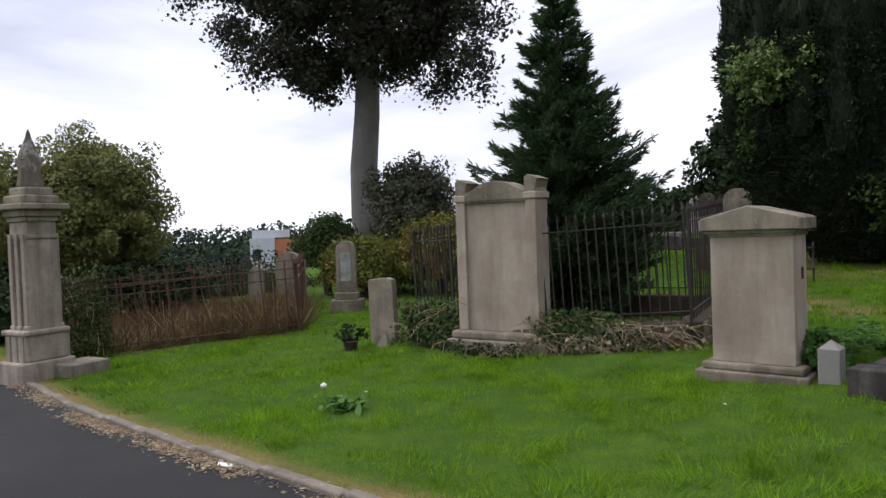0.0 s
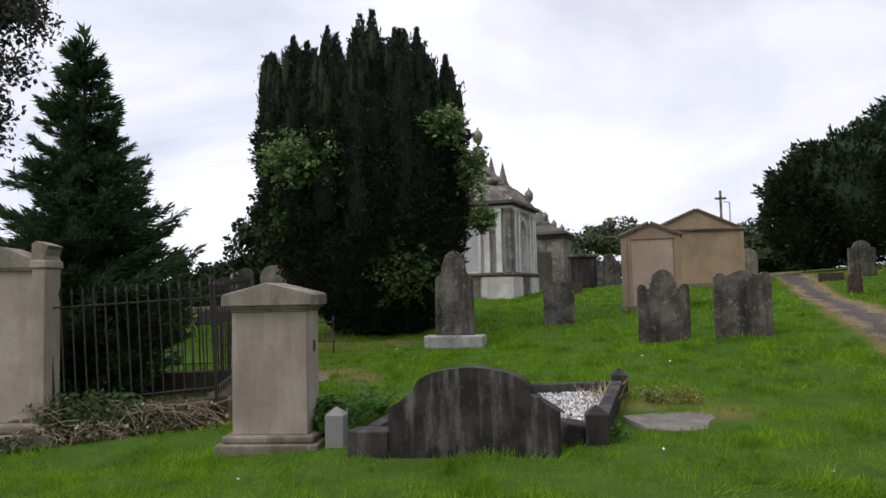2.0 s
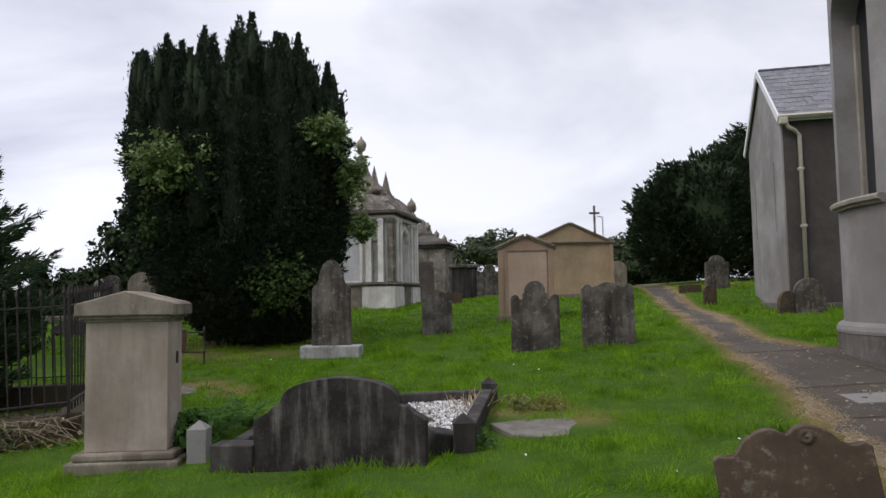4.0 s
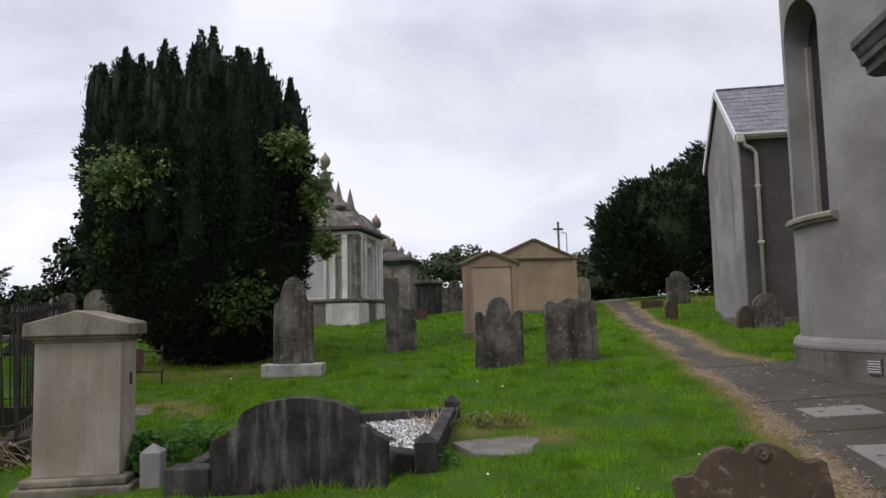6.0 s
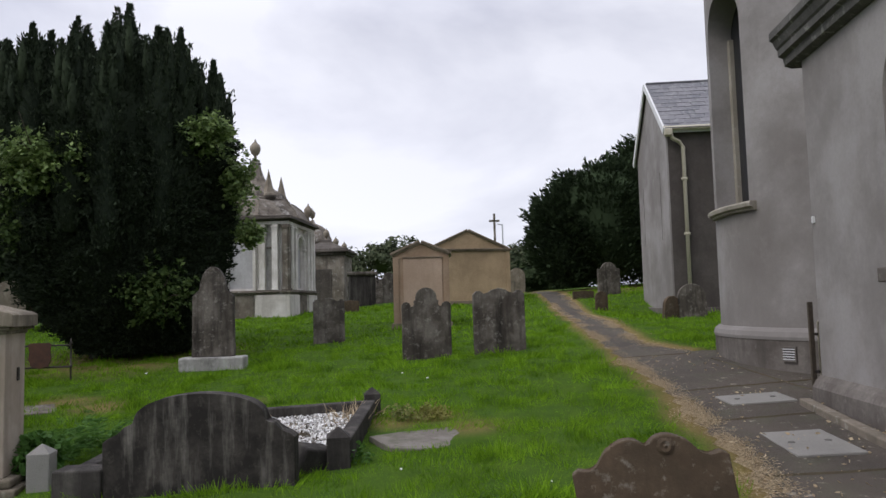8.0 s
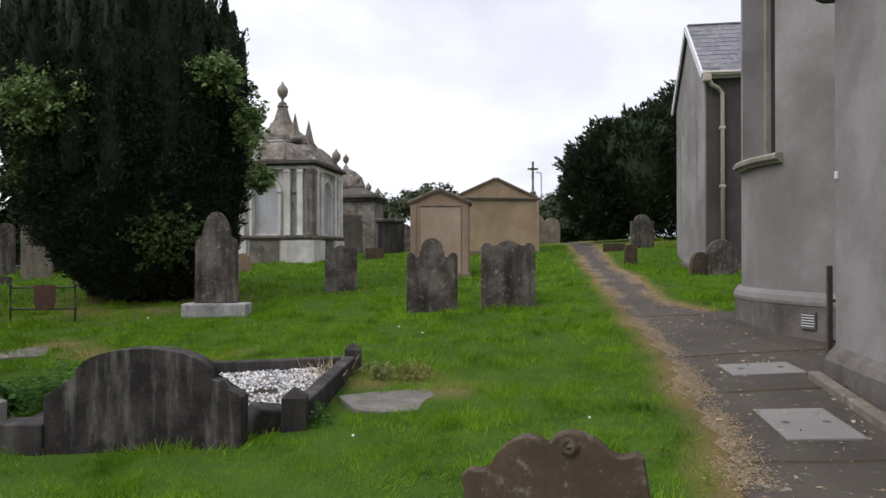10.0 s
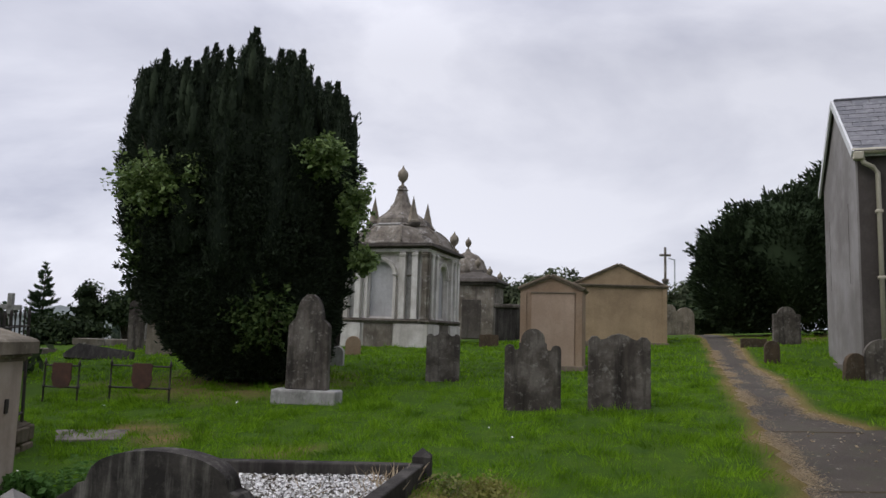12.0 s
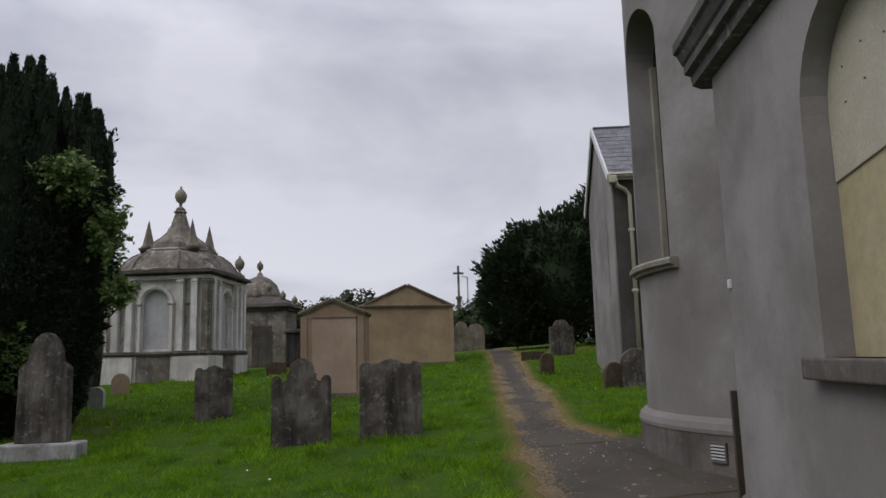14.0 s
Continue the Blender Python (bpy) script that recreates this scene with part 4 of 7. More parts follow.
stone("headstone", [(-0.17, 0), (0.17, 0), (0.14, 1.55), (0.04, 1.72), (-0.1, 1.5)], 0.16, M["slate_stone"], -2.28, 18.9, 8, "narrow dark leaning stone pillar under the yew", "far stones", (0, 4))
for x, y, w, h, kind in ((1.9, 30.5, 0.8, 1.3, "round"), (2.6, 31.5, 0.8, 1.2, "round"), (3.4, 33, 0.9, 1.4, "shouldered"), (10.2, 36.4, 0.85, 1.3, "round"), (9.2, 35, 0.9, 1.4, "shouldered")):
    o = round_top(w, h) if kind == "round" else shouldered(w, h, w * 0.6, h * 0.78)
    stone("headstone", o, 0.14, M["slate_stone"] if x < 4 else M["sand_dark"], x, y, random.uniform(-10, 10), "distant weathered upright headstone", "far stones")
for x, y, w, h, mat in ((-13.9, 31.5, 0.7, 1.7, "pale"), (-9.1, 22.8, 0.47, 1.55, "slate_stone"), (-7.66, 21.4, 0.78, 1.6, "sand_dark"), (-10.7, 26.0, 0.62, 1.5, "pale")):
    stone("headstone", round_top(w, h, squash=0.8), 0.13, M[mat], x, y, random.uniform(-12, 12), "upright round-topped headstone beyond the railings", "stones beyond the railings")
lm = single("fallen_slab", slab([(-0.85, 0), (0.85, 0.0), (0.85, 0.3), (-0.6, 0.42), (-0.9, 0.1)], 0.14, 0.012), M["black_stone"], pose(-8.5, 19.8, gz(-8.5, 19.8), -25, 3, 6), "dark fallen grave slab leaning on the ground", "grave slab")
single("ledger_slab", blocks((2.6, 1.0, 0.22, 0, 0, 0, 0.02)), M["lead_stone"], pose(-10.9, 25.2, gz(-10.9, 25.2), 0, 0, 8), "long flat grave ledger in the grass", "grave slab")
single("ledger_slab", blocks((2.0, 0.9, 0.2, 0, 0, 0, 0.02)), M["lead_stone"], pose(-12.0, 21.6, gz(-12, 21.6), 0, 0, -5), "long flat grave ledger in the grass", "grave slab")


cx0, cy0 = -12.55, 22.0
gcr = root("grave_cross", pose(cx0, cy0, gz(cx0, cy0) - 0.05, 0, 0, 6), "pale stone cross on a stepped plinth among far graves", "gravestone")
part("plinth", blocks((0.75, 0.6, 0.30, 0, 0, 0, 0.02), (0.5, 0.4, 0.25, 0, 0, 0.30, 0.02)), M["lead_stone"], gcr)
part("cross", blocks((0.16, 0.12, 1.25, 0, 0, 0.54, 0.012), (0.62, 0.12, 0.15, 0, 0, 1.30, 0.012)), M["pale"], gcr)


# ---- dark family grave with white chippings ----
DK = pose(-0.40, 6.45, gz(-0.4, 6.45) + 0.0, 0, 0, -7)
half = [(0.71, -0.1), (0.71, 0.41), (0.67, 0.44), (0.60, 0.46), (0.555, 0.52), (0.485, 0.53), (0.48, 0.58)] + [(0.48 * math.cos(radians(a)), 0.58 + 0.17 * math.sin(radians(a))) for a in range(8, 90, 8)]
o = half + [(0, 0.75)] + [(-x, z) for x, z in half[::-1]]
dk = root("family_headstone", DK, "wide blackened arched headstone streaked with white", "gravestone")
part("tablet", slab(o, 0.17, 0.01), M["drip_stone"], dk)
part("side_block", blocks((0.36, 0.24, 0.32, -0.885, 0.01, -0.1, 0.012)), M["black_stone"], dk)
kr = root("grave_kerb", pose(0, 0, 0), "dark stone kerb round a plot of white chippings", "grave kerb")


def beam(x0, y0, x1, y1, w, h, lift=0.0, bevel=0.015):
    bm = bmesh.new()
    l = math.hypot(x1 - x0, y1 - y0)
    box(bm, l, w, h, 0, 0, 0, bevel)
    z0, z1 = gz(x0, y0), gz(x1, y1)
    m = Matrix.Translation(((x0 + x1) / 2, (y0 + y1) / 2, (z0 + z1) / 2 - 0.06 + lift)) @ Matrix.Rotation(math.atan2(y1 - y0, x1 - x0), 4, "Z") @ Matrix.Rotation(-math.atan2(z1 - z0, l), 4, "Y")
    bmesh.ops.transform(bm, matrix=m, verts=bm.verts)
    return bm


part("kerb_side", beam(0.66, 6.85, 0.99, 8.55, 0.13, 0.27), M["black_stone"], kr)
part("kerb_side", beam(-1.40, 7.0, -1.05, 8.75, 0.13, 0.22), M["black_stone"], kr)
part("kerb_back", beam(-1.05, 8.75, 0.93, 8.60, 0.13, 0.25), M["black_stone"], kr)


def post(x, y, s, h, mat, turn=0.0, tilt=0.0):
    bm = blocks((s, s, h, 0, 0, -0.05, 0.01))
    lathe([(s * 0.70, h - 0.06), (s * 0.70, h - 0.03), (0, h + s * 0.25)], 4, bm, phase=math.pi / 4)
    return bm, pose(x, y, gz(x, y), tilt, tilt * 0.6, turn)


for x, y, s, h, mat, tilt, label in ((0.62, 6.72, 0.19, 0.30, "black_stone", 0, "dark corner post"), (1.02, 8.60, 0.17, 0.29, "black_stone", 0, "dark corner post"), (-1.67, 6.86, 0.17, 0.35, "cover", 2, "pale pyramid-topped corner post")):
    bm, m = post(x, y, s, h, mat)
    part("corner_post", bm, M[mat], kr, label, m=m)
single("broken_corner_block", blocks(dict(sx=0.34, sy=0.22, sz=0.2, bevel=0.02, taper=0.8)), M["black_stone"], pose(0.38, 6.74, gz(0.38, 6.74) + 0.02, 14, 12, 35), "broken dark kerb block tipped on its corner", "stone block")
single("grave_soil", beam(-0.22, 7.05, -0.02, 8.55, 1.75, 0.12, 0.02, 0), M["soil"], None, "bare soil bed inside the grave kerb", "soil", kind="stuff")
rng = np.random.default_rng(5)
cx, cy = rng.uniform(-1.05, 0.92, 9500), rng.uniform(6.75, 8.5, 9500)
keep = (cx < 0.55 + 0.19 * (cy - 6.75)) & (cx > -1.2 + 0.19 * (cy - 6.75)) & (np.array([noise.noise((a * 2.2, b * 2.2, 1)) for a, b in zip(cx, cy)]) > -0.24)
cx, cy = cx[keep], cy[keep]
c = np.stack([cx, cy, land(cx, cy) + 0.105 + rng.uniform(0, 0.018, len(cx))], 1)
v, f = leaves(c, np.tile((0, 0, 1.0), (len(c), 1)), 0.021, rng, 1.2, 0.6)
tagged(new("marble_chippings", raw_mesh("marble_chippings", v, f, M["chips"])), "loose white marble chippings in the grave bed", "gravel", kind="stuff")
single("flat_slab", slab([(-0.66, -0.22), (-0.3, -0.30), (-0.1, -0.27), (0.12, -0.33), (0.34, -0.28), (0.62, -0.34), (0.74, -0.12), (0.66, 0.10), (0.46, 0.22), (0.38, 0.34), (0.10, 0.30), (-0.06, 0.36), (-0.36, 0.34), (-0.56, 0.24), (-0.62, 0.02)], 0.07, 0.012), M["slab_stone"], pose(1.60, 7.36, gz(1.60, 7.36) - 0.004, 94, 0, 8), "cracked flat stone slab lying in the grass", "grave slab")
single("flat_slab", slab([(-0.9, -0.3), (0.9, -0.26), (0.8, 0.3), (-0.8, 0.28)], 0.08, 0.012), M["lead_stone"], pose(-2.8, 10.7, gz(-2.8, 10.7) - 0.012, 94, 0, 22), "flat stone slab half sunk in the turf", "grave slab")


# ---- pedestal tomb ----
pt = root("pedestal_tomb", pose(-2.29, 7.03, gz(-2.29, 7.03) + 0.05, 0, 0, 3) @ Matrix.Diagonal((0.96, 0.96, 0.965, 1)), "pale sandstone pedestal tomb with a gabled cap", "tomb")
part("base", blocks((0.98, 0.72, 0.16, 0, 0, -0.12, 0.015), (0.88, 0.62, 0.07, 0, 0, 0.04, 0.02)), M["sand_dark"], pt, "mossy stepped base")
part("die", blocks((0.72, 0.46, 1.18, 0, 0, 0.11, 0.008)), M["sand_pale"], pt)
part("neck_moulding", blocks((0.75, 0.50, 0.035, 0, 0, 1.255, 0.012), (0.80, 0.56, 0.03, 0, 0, 1.285, 0.012)), M["sand_dark"], pt)
part("cap", slab([(-0.435, 1.315), (0.435, 1.315), (0.435, 1.41), (0.41, 1.43), (0, 1.535), (-0.41, 1.43), (-0.435, 1.41)], 0.62, 0.01), M["sand_dark"], pt, "low gabled cap with dark weathering")
part("iron_cramp", blocks((0.015, 0.04, 0.11, 0.366, 0.05, 0.86, 0.004)), M["iron"], pt)

# ---- tall enclosure tomb with its railed plot ----
bt = root("wall_tomb", pose(-5.37, 7.32, gz(-5.5, 7.3) + 0.03, 0, 0, 8), "tall pale sandstone wall tomb with pilasters and scrolled pediment", "tomb")
part("plinth_wall", blocks((1.34, 0.55, 0.24, 0, 0, -0.1, 0.02), (1.24, 0.48, 0.10, 0, 0, 0.14, 0.03)), M["sand_dark"], bt, "dark mossy plinth")
part("panel", blocks((0.88, 0.22, 1.62, 0, 0, 0.24, 0.006)), M["sand_pale"], bt)
for s in (-1, 1):
    part("pilaster", blocks((0.13, 0.32, 1.56, s * 0.48, 0, 0.24, 0.008), (0.17, 0.36, 0.08, s * 0.48, 0, 1.80, 0.012)), M["sand_pale"], bt)
    ac = [(0.055, 0.0), (0.075, 0.07), (0.105, 0.10), (0.03, 0.13), (-0.03, 0.15), (-0.075, 0.12), (-0.07, 0.05)]
    part("acroterion", slab([(x + s * 0.475, z + 1.93) for x, z in [(-0.08, -0.06), (0.08, -0.06)] + ac], 0.30, 0.012), M["sand_dark"], bt, "carved scrolled corner block")
part("pediment", slab([(-0.40, 1.80), (0.40, 1.80), (0.40, 1.90)] + [(0.36, 1.905), (0.30, 1.935), (0.22, 1.985), (0.12, 2.02), (0.0, 2.035), (-0.12, 2.02), (-0.22, 1.985), (-0.30, 1.935), (-0.36, 1.905), (-0.40, 1.90)], 0.32, 0.01), M["sand_dark"], bt, "curved stained pediment")
part("string_course", blocks((1.06, 0.30, 0.05, 0, 0, 1.775, 0.012)), M["sand_dark"], bt)

PLOT = [(-6.85, 7.35), (-4.8, 7.42), (-3.35, 8.05), (-3.7, 9.9), (-7.6, 10.0)]
pw = root("plot_wall", pose(0, 0, 0), "low mossy stone wall round the railed plot", "wall", kind="structure")
for (x0, y0), (x1, y1) in zip(PLOT, PLOT[1:] + PLOT[:1]):
    part("wall_core", beam(x0, y0, x1, y1, 0.24, 0.37, 0.0, 0.02), M["soil"], pw)
rubble = random.Random(17)
for (x0, y0), (x1, y1) in zip(PLOT[:3], PLOT[1:4]):
    l = math.hypot(x1 - x0, y1 - y0)
    for row in range(2):
        u = 0.0
        while u < l - 0.12:
            w = min(rubble.uniform(0.18, 0.42), l - u)
            k = (u + w / 2) / l
            bx, by = x0 + k * (x1 - x0), y0 + k * (y1 - y0)
            bm = blocks((w - 0.018, 0.31 + rubble.uniform(-0.02, 0.03), 0.165, 0, 0, 0, 0.022))
            for v in bm.verts:
                v.co += 0.012 * noise.noise_vector(v.co * 9 + Vector((u, row, l)))
            part("stone", bm, M["rubble"], pw, m=pose(bx, by, gz(bx, by) - 0.05 + 0.175 * row, rubble.uniform(-2, 2), rubble.uniform(-2, 2), math.degrees(math.atan2(y1 - y0, x1 - x0))))
            u += w


def railing(name, x0, y0, x1, y1, lift, height, spacing, material, label, group, spike=0.12, rails=(0.10, 0.92), lean=0.0, gaps=0.0, thick=0.015):
    """Upright bars with spear heads between two posts, on two rails."""
    l = math.hypot(x1 - x0, y1 - y0)
    z0, z1 = gz(x0, y0) + lift, gz(x1, y1) + lift
    top = root(name, Matrix.Translation((x0, y0, z0)) @ Matrix.Rotation(math.atan2(y1 - y0, x1 - x0), 4, "Z") @ Matrix.Rotation(-math.atan2(z1 - z0, l), 4, "Y"), label, "railing", group)
    for k in rails:
        part("rail", blocks((l, 0.035, 0.016, l / 2, 0, height * k, 0.003)), material, top)
    bar = bmesh.new()
    box(bar, thick, thick, height, 0, 0, 0)
    lathe([(0.010, height), (0.017, height + spike * 0.35), (0, height + spike)], 4, bar)
    bar_me = finish("bar", bar, material)
    n = int(l / spacing)
    for i in range(n + 1):
        if random.random() < gaps:
            continue
        b = new("bar", bar_me)
        b.parent = top
        b.matrix_local = pose(i * l / n, 0, 0, random.uniform(-lean, lean), random.uniform(-lean, lean), random.uniform(0, 20))
    for x in (0, l):
        p = bmesh.new()
        box(p, 0.028, 0.028, height + 0.03, x, 0, -0.02, 0.004)
        upright = part("post", p, material, top)
        part("knob", lathe([(0.016, height + 0.01), (0.022, height + 0.05), (0.014, height + 0.08), (0, height + 0.14)], 10, x=x), material, upright)
    return top


R1 = "black railings of the plot"
railing("railing", -6.85, 7.35, -6.2, 7.36, 0.28, 1.20, 0.105, M["iron"], "black iron railing with spear heads on a low wall", R1)
railing("railing", -4.82, 7.42, -3.35, 8.05, 0.28, 1.20, 0.105, M["iron"], "black iron railing with spear heads on a low wall", R1)
railing("railing", -3.35, 8.05, -3.7, 9.9, 0.28, 1.20, 0.105, M["iron"], "black iron railing with spear heads on a low wall", R1)
railing("railing", -3.7, 9.9, -7.6, 10.0, 0.28, 1.20, 0.105, M["iron"], "black iron railing with spear heads on a low wall", R1)
railing("railing", -6.85, 7.35, -7.6, 10.0, 0.28, 1.20, 0.105, M["iron"], "black iron railing with spear heads on a low wall", R1)

# rusty enclosure with its stone pier
FEN = [(-11.55, 4.55), (-9.78, 7.56), (-12.3, 9.6), (-15.5, 6.6)]
R2 = "rusty railings of the overgrown plot"
for (x0, y0), (x1, y1) in zip(FEN, FEN[1:] + FEN[:1]):
    railing("rusty_railing", x0, y0, x1, y1, 0.10, 1.02, 0.17, M["rust"], "rusted iron railing leaning round an overgrown plot", R2, 0.13, (0.05, 0.80, 0.96), 2.2, 0.14, 0.02)
fk = root("rusty_plot_kerb", pose(0, 0, 0), "low rusted sill rail below the railings", "wall", kind="structure")
for (x0, y0), (x1, y1) in zip(FEN[:2], FEN[1:3]):
    part("kerb_side", beam(x0, y0, x1, y1, 0.12, 0.09), M["rust"], fk)
pr = root("stone_pier", pose(-10.20, 3.76, gz(-10.34, 3.72) - 0.05, 0, 0, 13) @ Matrix.Diagonal((1.15, 1.15, 1.10, 1)), "tall pale panelled stone pier with a draped finial", "pier")
part("pier_base", blocks((0.50, 0.62, 0.30, 0, -0.03, 0, 0.02), (0.40, 0.48, 0.34, 0, -0.02, 0.30, 0.02), (0.45, 0.54, 0.06, 0, -0.02, 0.60, 0.02)), M["pier_stone"], pr)
part("shaft", blocks((0.32, 0.34, 1.28, 0, 0, 0.62, 0.01), (0.35, 0.37, 0.05, 0, 0, 1.70, 0.015)), M["pier_stone"], pr)
for s in (0, 2):
    for k in (-0.12, 0, 0.12):
        part("flute_rib", blocks((0.06, 0.05, 1.10, k, -0.18, 0.66, 0.008), (0.085, 0.08, 0.07, k, -0.18, 0.64, 0.015), (0.08, 0.07, 0.55, k, -0.24, 0.08, 0.012)), M["pier_stone"], pr, m=Matrix.Rotation(math.pi / 2 * s, 4, "Z"))
part("capital", blocks((0.36, 0.38, 0.06, 0, 0, 1.90, 0.015), (0.42, 0.44, 0.08, 0, 0, 1.96, 0.02), (0.54, 0.56, 0.07, 0, 0, 2.04, 0.015), (0.40, 0.40, 0.10, 0, 0, 2.11, 0.02), (0.32, 0.32, 0.10, 0, 0, 2.20, 0.02)), M["sand_dark"], pr, "dark weathered moulded capital")
drape = lathe([(0.115, 2.28), (0.12, 2.34), (0.10, 2.48), (0.115, 2.60), (0.085, 2.72), (0.035, 2.86), (0.012, 2.96), (0, 2.99)], 24)
for v in drape.verts:
    k = 1 + 0.13 * math.cos(9 * math.atan2(v.co.y, v.co.x))
    v.co.x, v.co.y = v.co.x * k, v.co.y * k
part("finial", drape, M["lead_stone"], pr, "grey draped urn", smooth=True)
part("low_wall", blocks((0.40, 0.5, 0.24, 0.30, 0.28, 0, 0.02)), M["sand_dark"], pr)

# loose stones on the left lawn
stone("headstone", [(-0.20, 0), (0.20, 0), (0.19, 0.92), (0.10, 0.95), (-0.18, 0.94), (-0.2, 0.9)], 0.13, M["sand_dark"], -7.4, 7.25, 15, "plain narrow sandstone headstone leaning slightly", "stones on the lower lawn", (-3, -3))
single("stone_fragment", slab([(-0.1, 0), (0.12, 0), (0.04, 0.22), (-0.05, 0.1)], 0.07, 0.01), M["sand_dark"], pose(-7.2, 7.0, gz(-7.2, 7.0), -15, 0, 10), "small broken stone leaning on a headstone", "stone")
ms = root("headstone", pose(-10.95, 9.6, gz(-10.95, 9.6), 0, 0, 40), "round-headed sandstone headstone with a pale panel on a stepped base", "gravestone", "stones on the lower lawn")
part("base", blocks((0.62, 0.42, 0.28, 0, 0, -0.02, 0.02), (0.46, 0.32, 0.14, 0, 0, 0.26, 0.02)), M["sand_dark"], ms)
part("tablet", slab([(x, z + 0.4) for x, z in round_top(0.38, 1.0)], 0.15, 0.012), M["sand_dark"], ms)
part("inscription_panel", blocks((0.2, 0.01, 0.55, 0, -0.082, 0.62, 0.003)), M["pale"], ms, "pale inscription panel")
stone("headstone", round_top(0.34, 1.05, squash=1.3), 0.12, M["sand_dark"], -13.05, 8.95, 35, "tall round-headed sandstone headstone", "stones on the lower lawn")
stone("headstone", shouldered(0.62, 1.26, 0.5, 1.08), 0.2, M["sand_dark"], -12.9, 9.7, 35, "shouldered sandstone headstone behind rusty railings", "stones on the lower lawn")
fp = root("flower_pot", pose(-7.5, 6.7, gz(-7.5, 6.7), 0, 0, 0), "dark pot of faded grave flowers on the lawn", "flower pot")
part("pot", lathe([(0.07, 0), (0.10, 0.13), (0.105, 0.14), (0.085, 0.14)], 16), M["iron"], fp)
rng = np.random.default_rng(8)
cc = rng.normal(0, 0.07, (110, 3)) * (1.3, 1.3, 0.9) + (0, 0, 0.24)
tagged(leaf_part("bouquet", [leaves(cc, cc - (0, 0, 0.1), 0.05, rng)], M["hedge"], fp), kind="stuff")

# small iron grave frames
def grave_frame(x0, x1, y, shield_at, label):
    l, z = x1 - x0, gz((x0 + x1) / 2, y)
    t = root("grave_marker", pose(x0, y, z, 0, 0, 0), label, "grave marker", "iron grave frames")
    for x in (0, l):
        p = bmesh.new()
        lathe([(0.024, -0.05), (0.015, 0.05), (0.015, 0.24), (0.026, 0.25), (0.026, 0.28), (0.014, 0.29), (0.014, 0.60), (0.026, 0.62), (0, 0.72)], 10, p, x=x)
        part("post", p, M["iron"], t, smooth=True)
    for z in (0.26, 0.60):
        part("rail", tube(bmesh.new(), [(0, 0, z), (l, 0, z)], 0.014, 8), M["iron"], t)
    sh = [(x + shield_at, z) for x, z in [(-0.17, 0.62), (-0.14, 0.645), (0.14, 0.645), (0.17, 0.62), (0.15, 0.5), (0.17, 0.4), (0.13, 0.28), (0, 0.24), (-0.13, 0.28), (-0.17, 0.4), (-0.15, 0.5)]]
    part("shield", slab(sh, 0.02, 0.004, -0.025), M["rust"], t, "rust-brown iron shield")


grave_frame(-5.55, -4.98, 13.1, 0.30, "low black iron grave frame with a shield")
grave_frame(-4.42, -3.45, 13.05, 0.52, "low black iron grave frame with a shield")


# ---- sandstone vaults ----
def vault(name, x, y, turn, w, d, h, apex, mat, cap, label, door=None, course=True):
    t = root(name, pose(x, y, gz(x, y) - 0.08, 0, 0, turn), label, "tomb", "gabled sandstone vaults")
    part("plinth", blocks((w + 0.10, d + 0.1, 0.22, 0, d / 2, 0, 0.015)), M[cap], t)
    part("body", slab([(-w / 2, 0.2), (w / 2, 0.2), (w / 2, h), (0, apex - 0.07), (-w / 2, h)], d, 0.008, d / 2), M[mat], t)
    if course:
        part("string_course", blocks((w + 0.08, 0.10, 0.04, 0, -0.03, h - 0.02, 0.01), (w + 0.04, 0.06, 0.05, 0, -0.02, h - 0.07, 0.01)), M[cap], t)
    for s in (-1, 1):
        sl = math.atan2(apex - h, w / 2)
        ln = math.hypot(apex - h, w / 2) + 0.035
        bm = blocks((ln, d + 0.14, 0.05, ln / 2, d / 2, 0.03, 0.01), (ln - 0.02, d + 0.09, 0.04, ln / 2 - 0.01, d / 2, -0.009, 0.008))
        part("coping", bm, M[cap], t, "dark coping stone", m=Matrix.Translation((0, 0, apex - 0.06)) @ (Matrix.Rotation(sl, 4, "Y") if s > 0 else Matrix.Scale(-1, 4, (1, 0, 0)) @ Matrix.Rotation(sl, 4, "Y")))
    for s in (-1, 1):
        part("pilaster", blocks((0.13, 0.03, h - 0.28, s * (w / 2 - 0.067), -0.013, 0.2, 0.004)), M[mat], t)
    if door:
        dw, dh = door
        part("door_panel", blocks((dw, 0.03, dh, 0.04, -0.008, 0.20, 0.004)), M["door_stone"], t, "blank stone door slab")
        part("lintel", blocks((dw + 0.03, 0.035, 0.03, 0.04, -0.025, 0.20 + dh, 0.008)), M[cap], t)
    return t


vault("gabled_vault", 2.75, 17.3, -10, 1.30, 1.1, 1.84, 2.12, "brown", "vault_cap", "small brown sandstone vault with a gabled top", (0.90, 1.52), False)
vault("gabled_vault", 5.20, 23.9, 2, 2.84, 2.6, 1.90, 2.55, "ochre", "vault_cap", "broad ochre sandstone vault with a gabled top")


# ---- limewashed domed mausoleum ----
def urn(bm, x, y, z, s):
    lathe([(0.10 * s, 0), (0.10 * s, 0.05 * s), (0.04 * s, 0.08 * s), (0.04 * s, 0.16 * s), (0.12 * s, 0.24 * s), (0.16 * s, 0.36 * s), (0.15 * s, 0.46 * s), (0.07 * s, 0.56 * s), (0.03 * s, 0.60 * s), (0.03 * s, 0.64 * s), (0, 0.68 * s)], 14, bm, x, y, z)


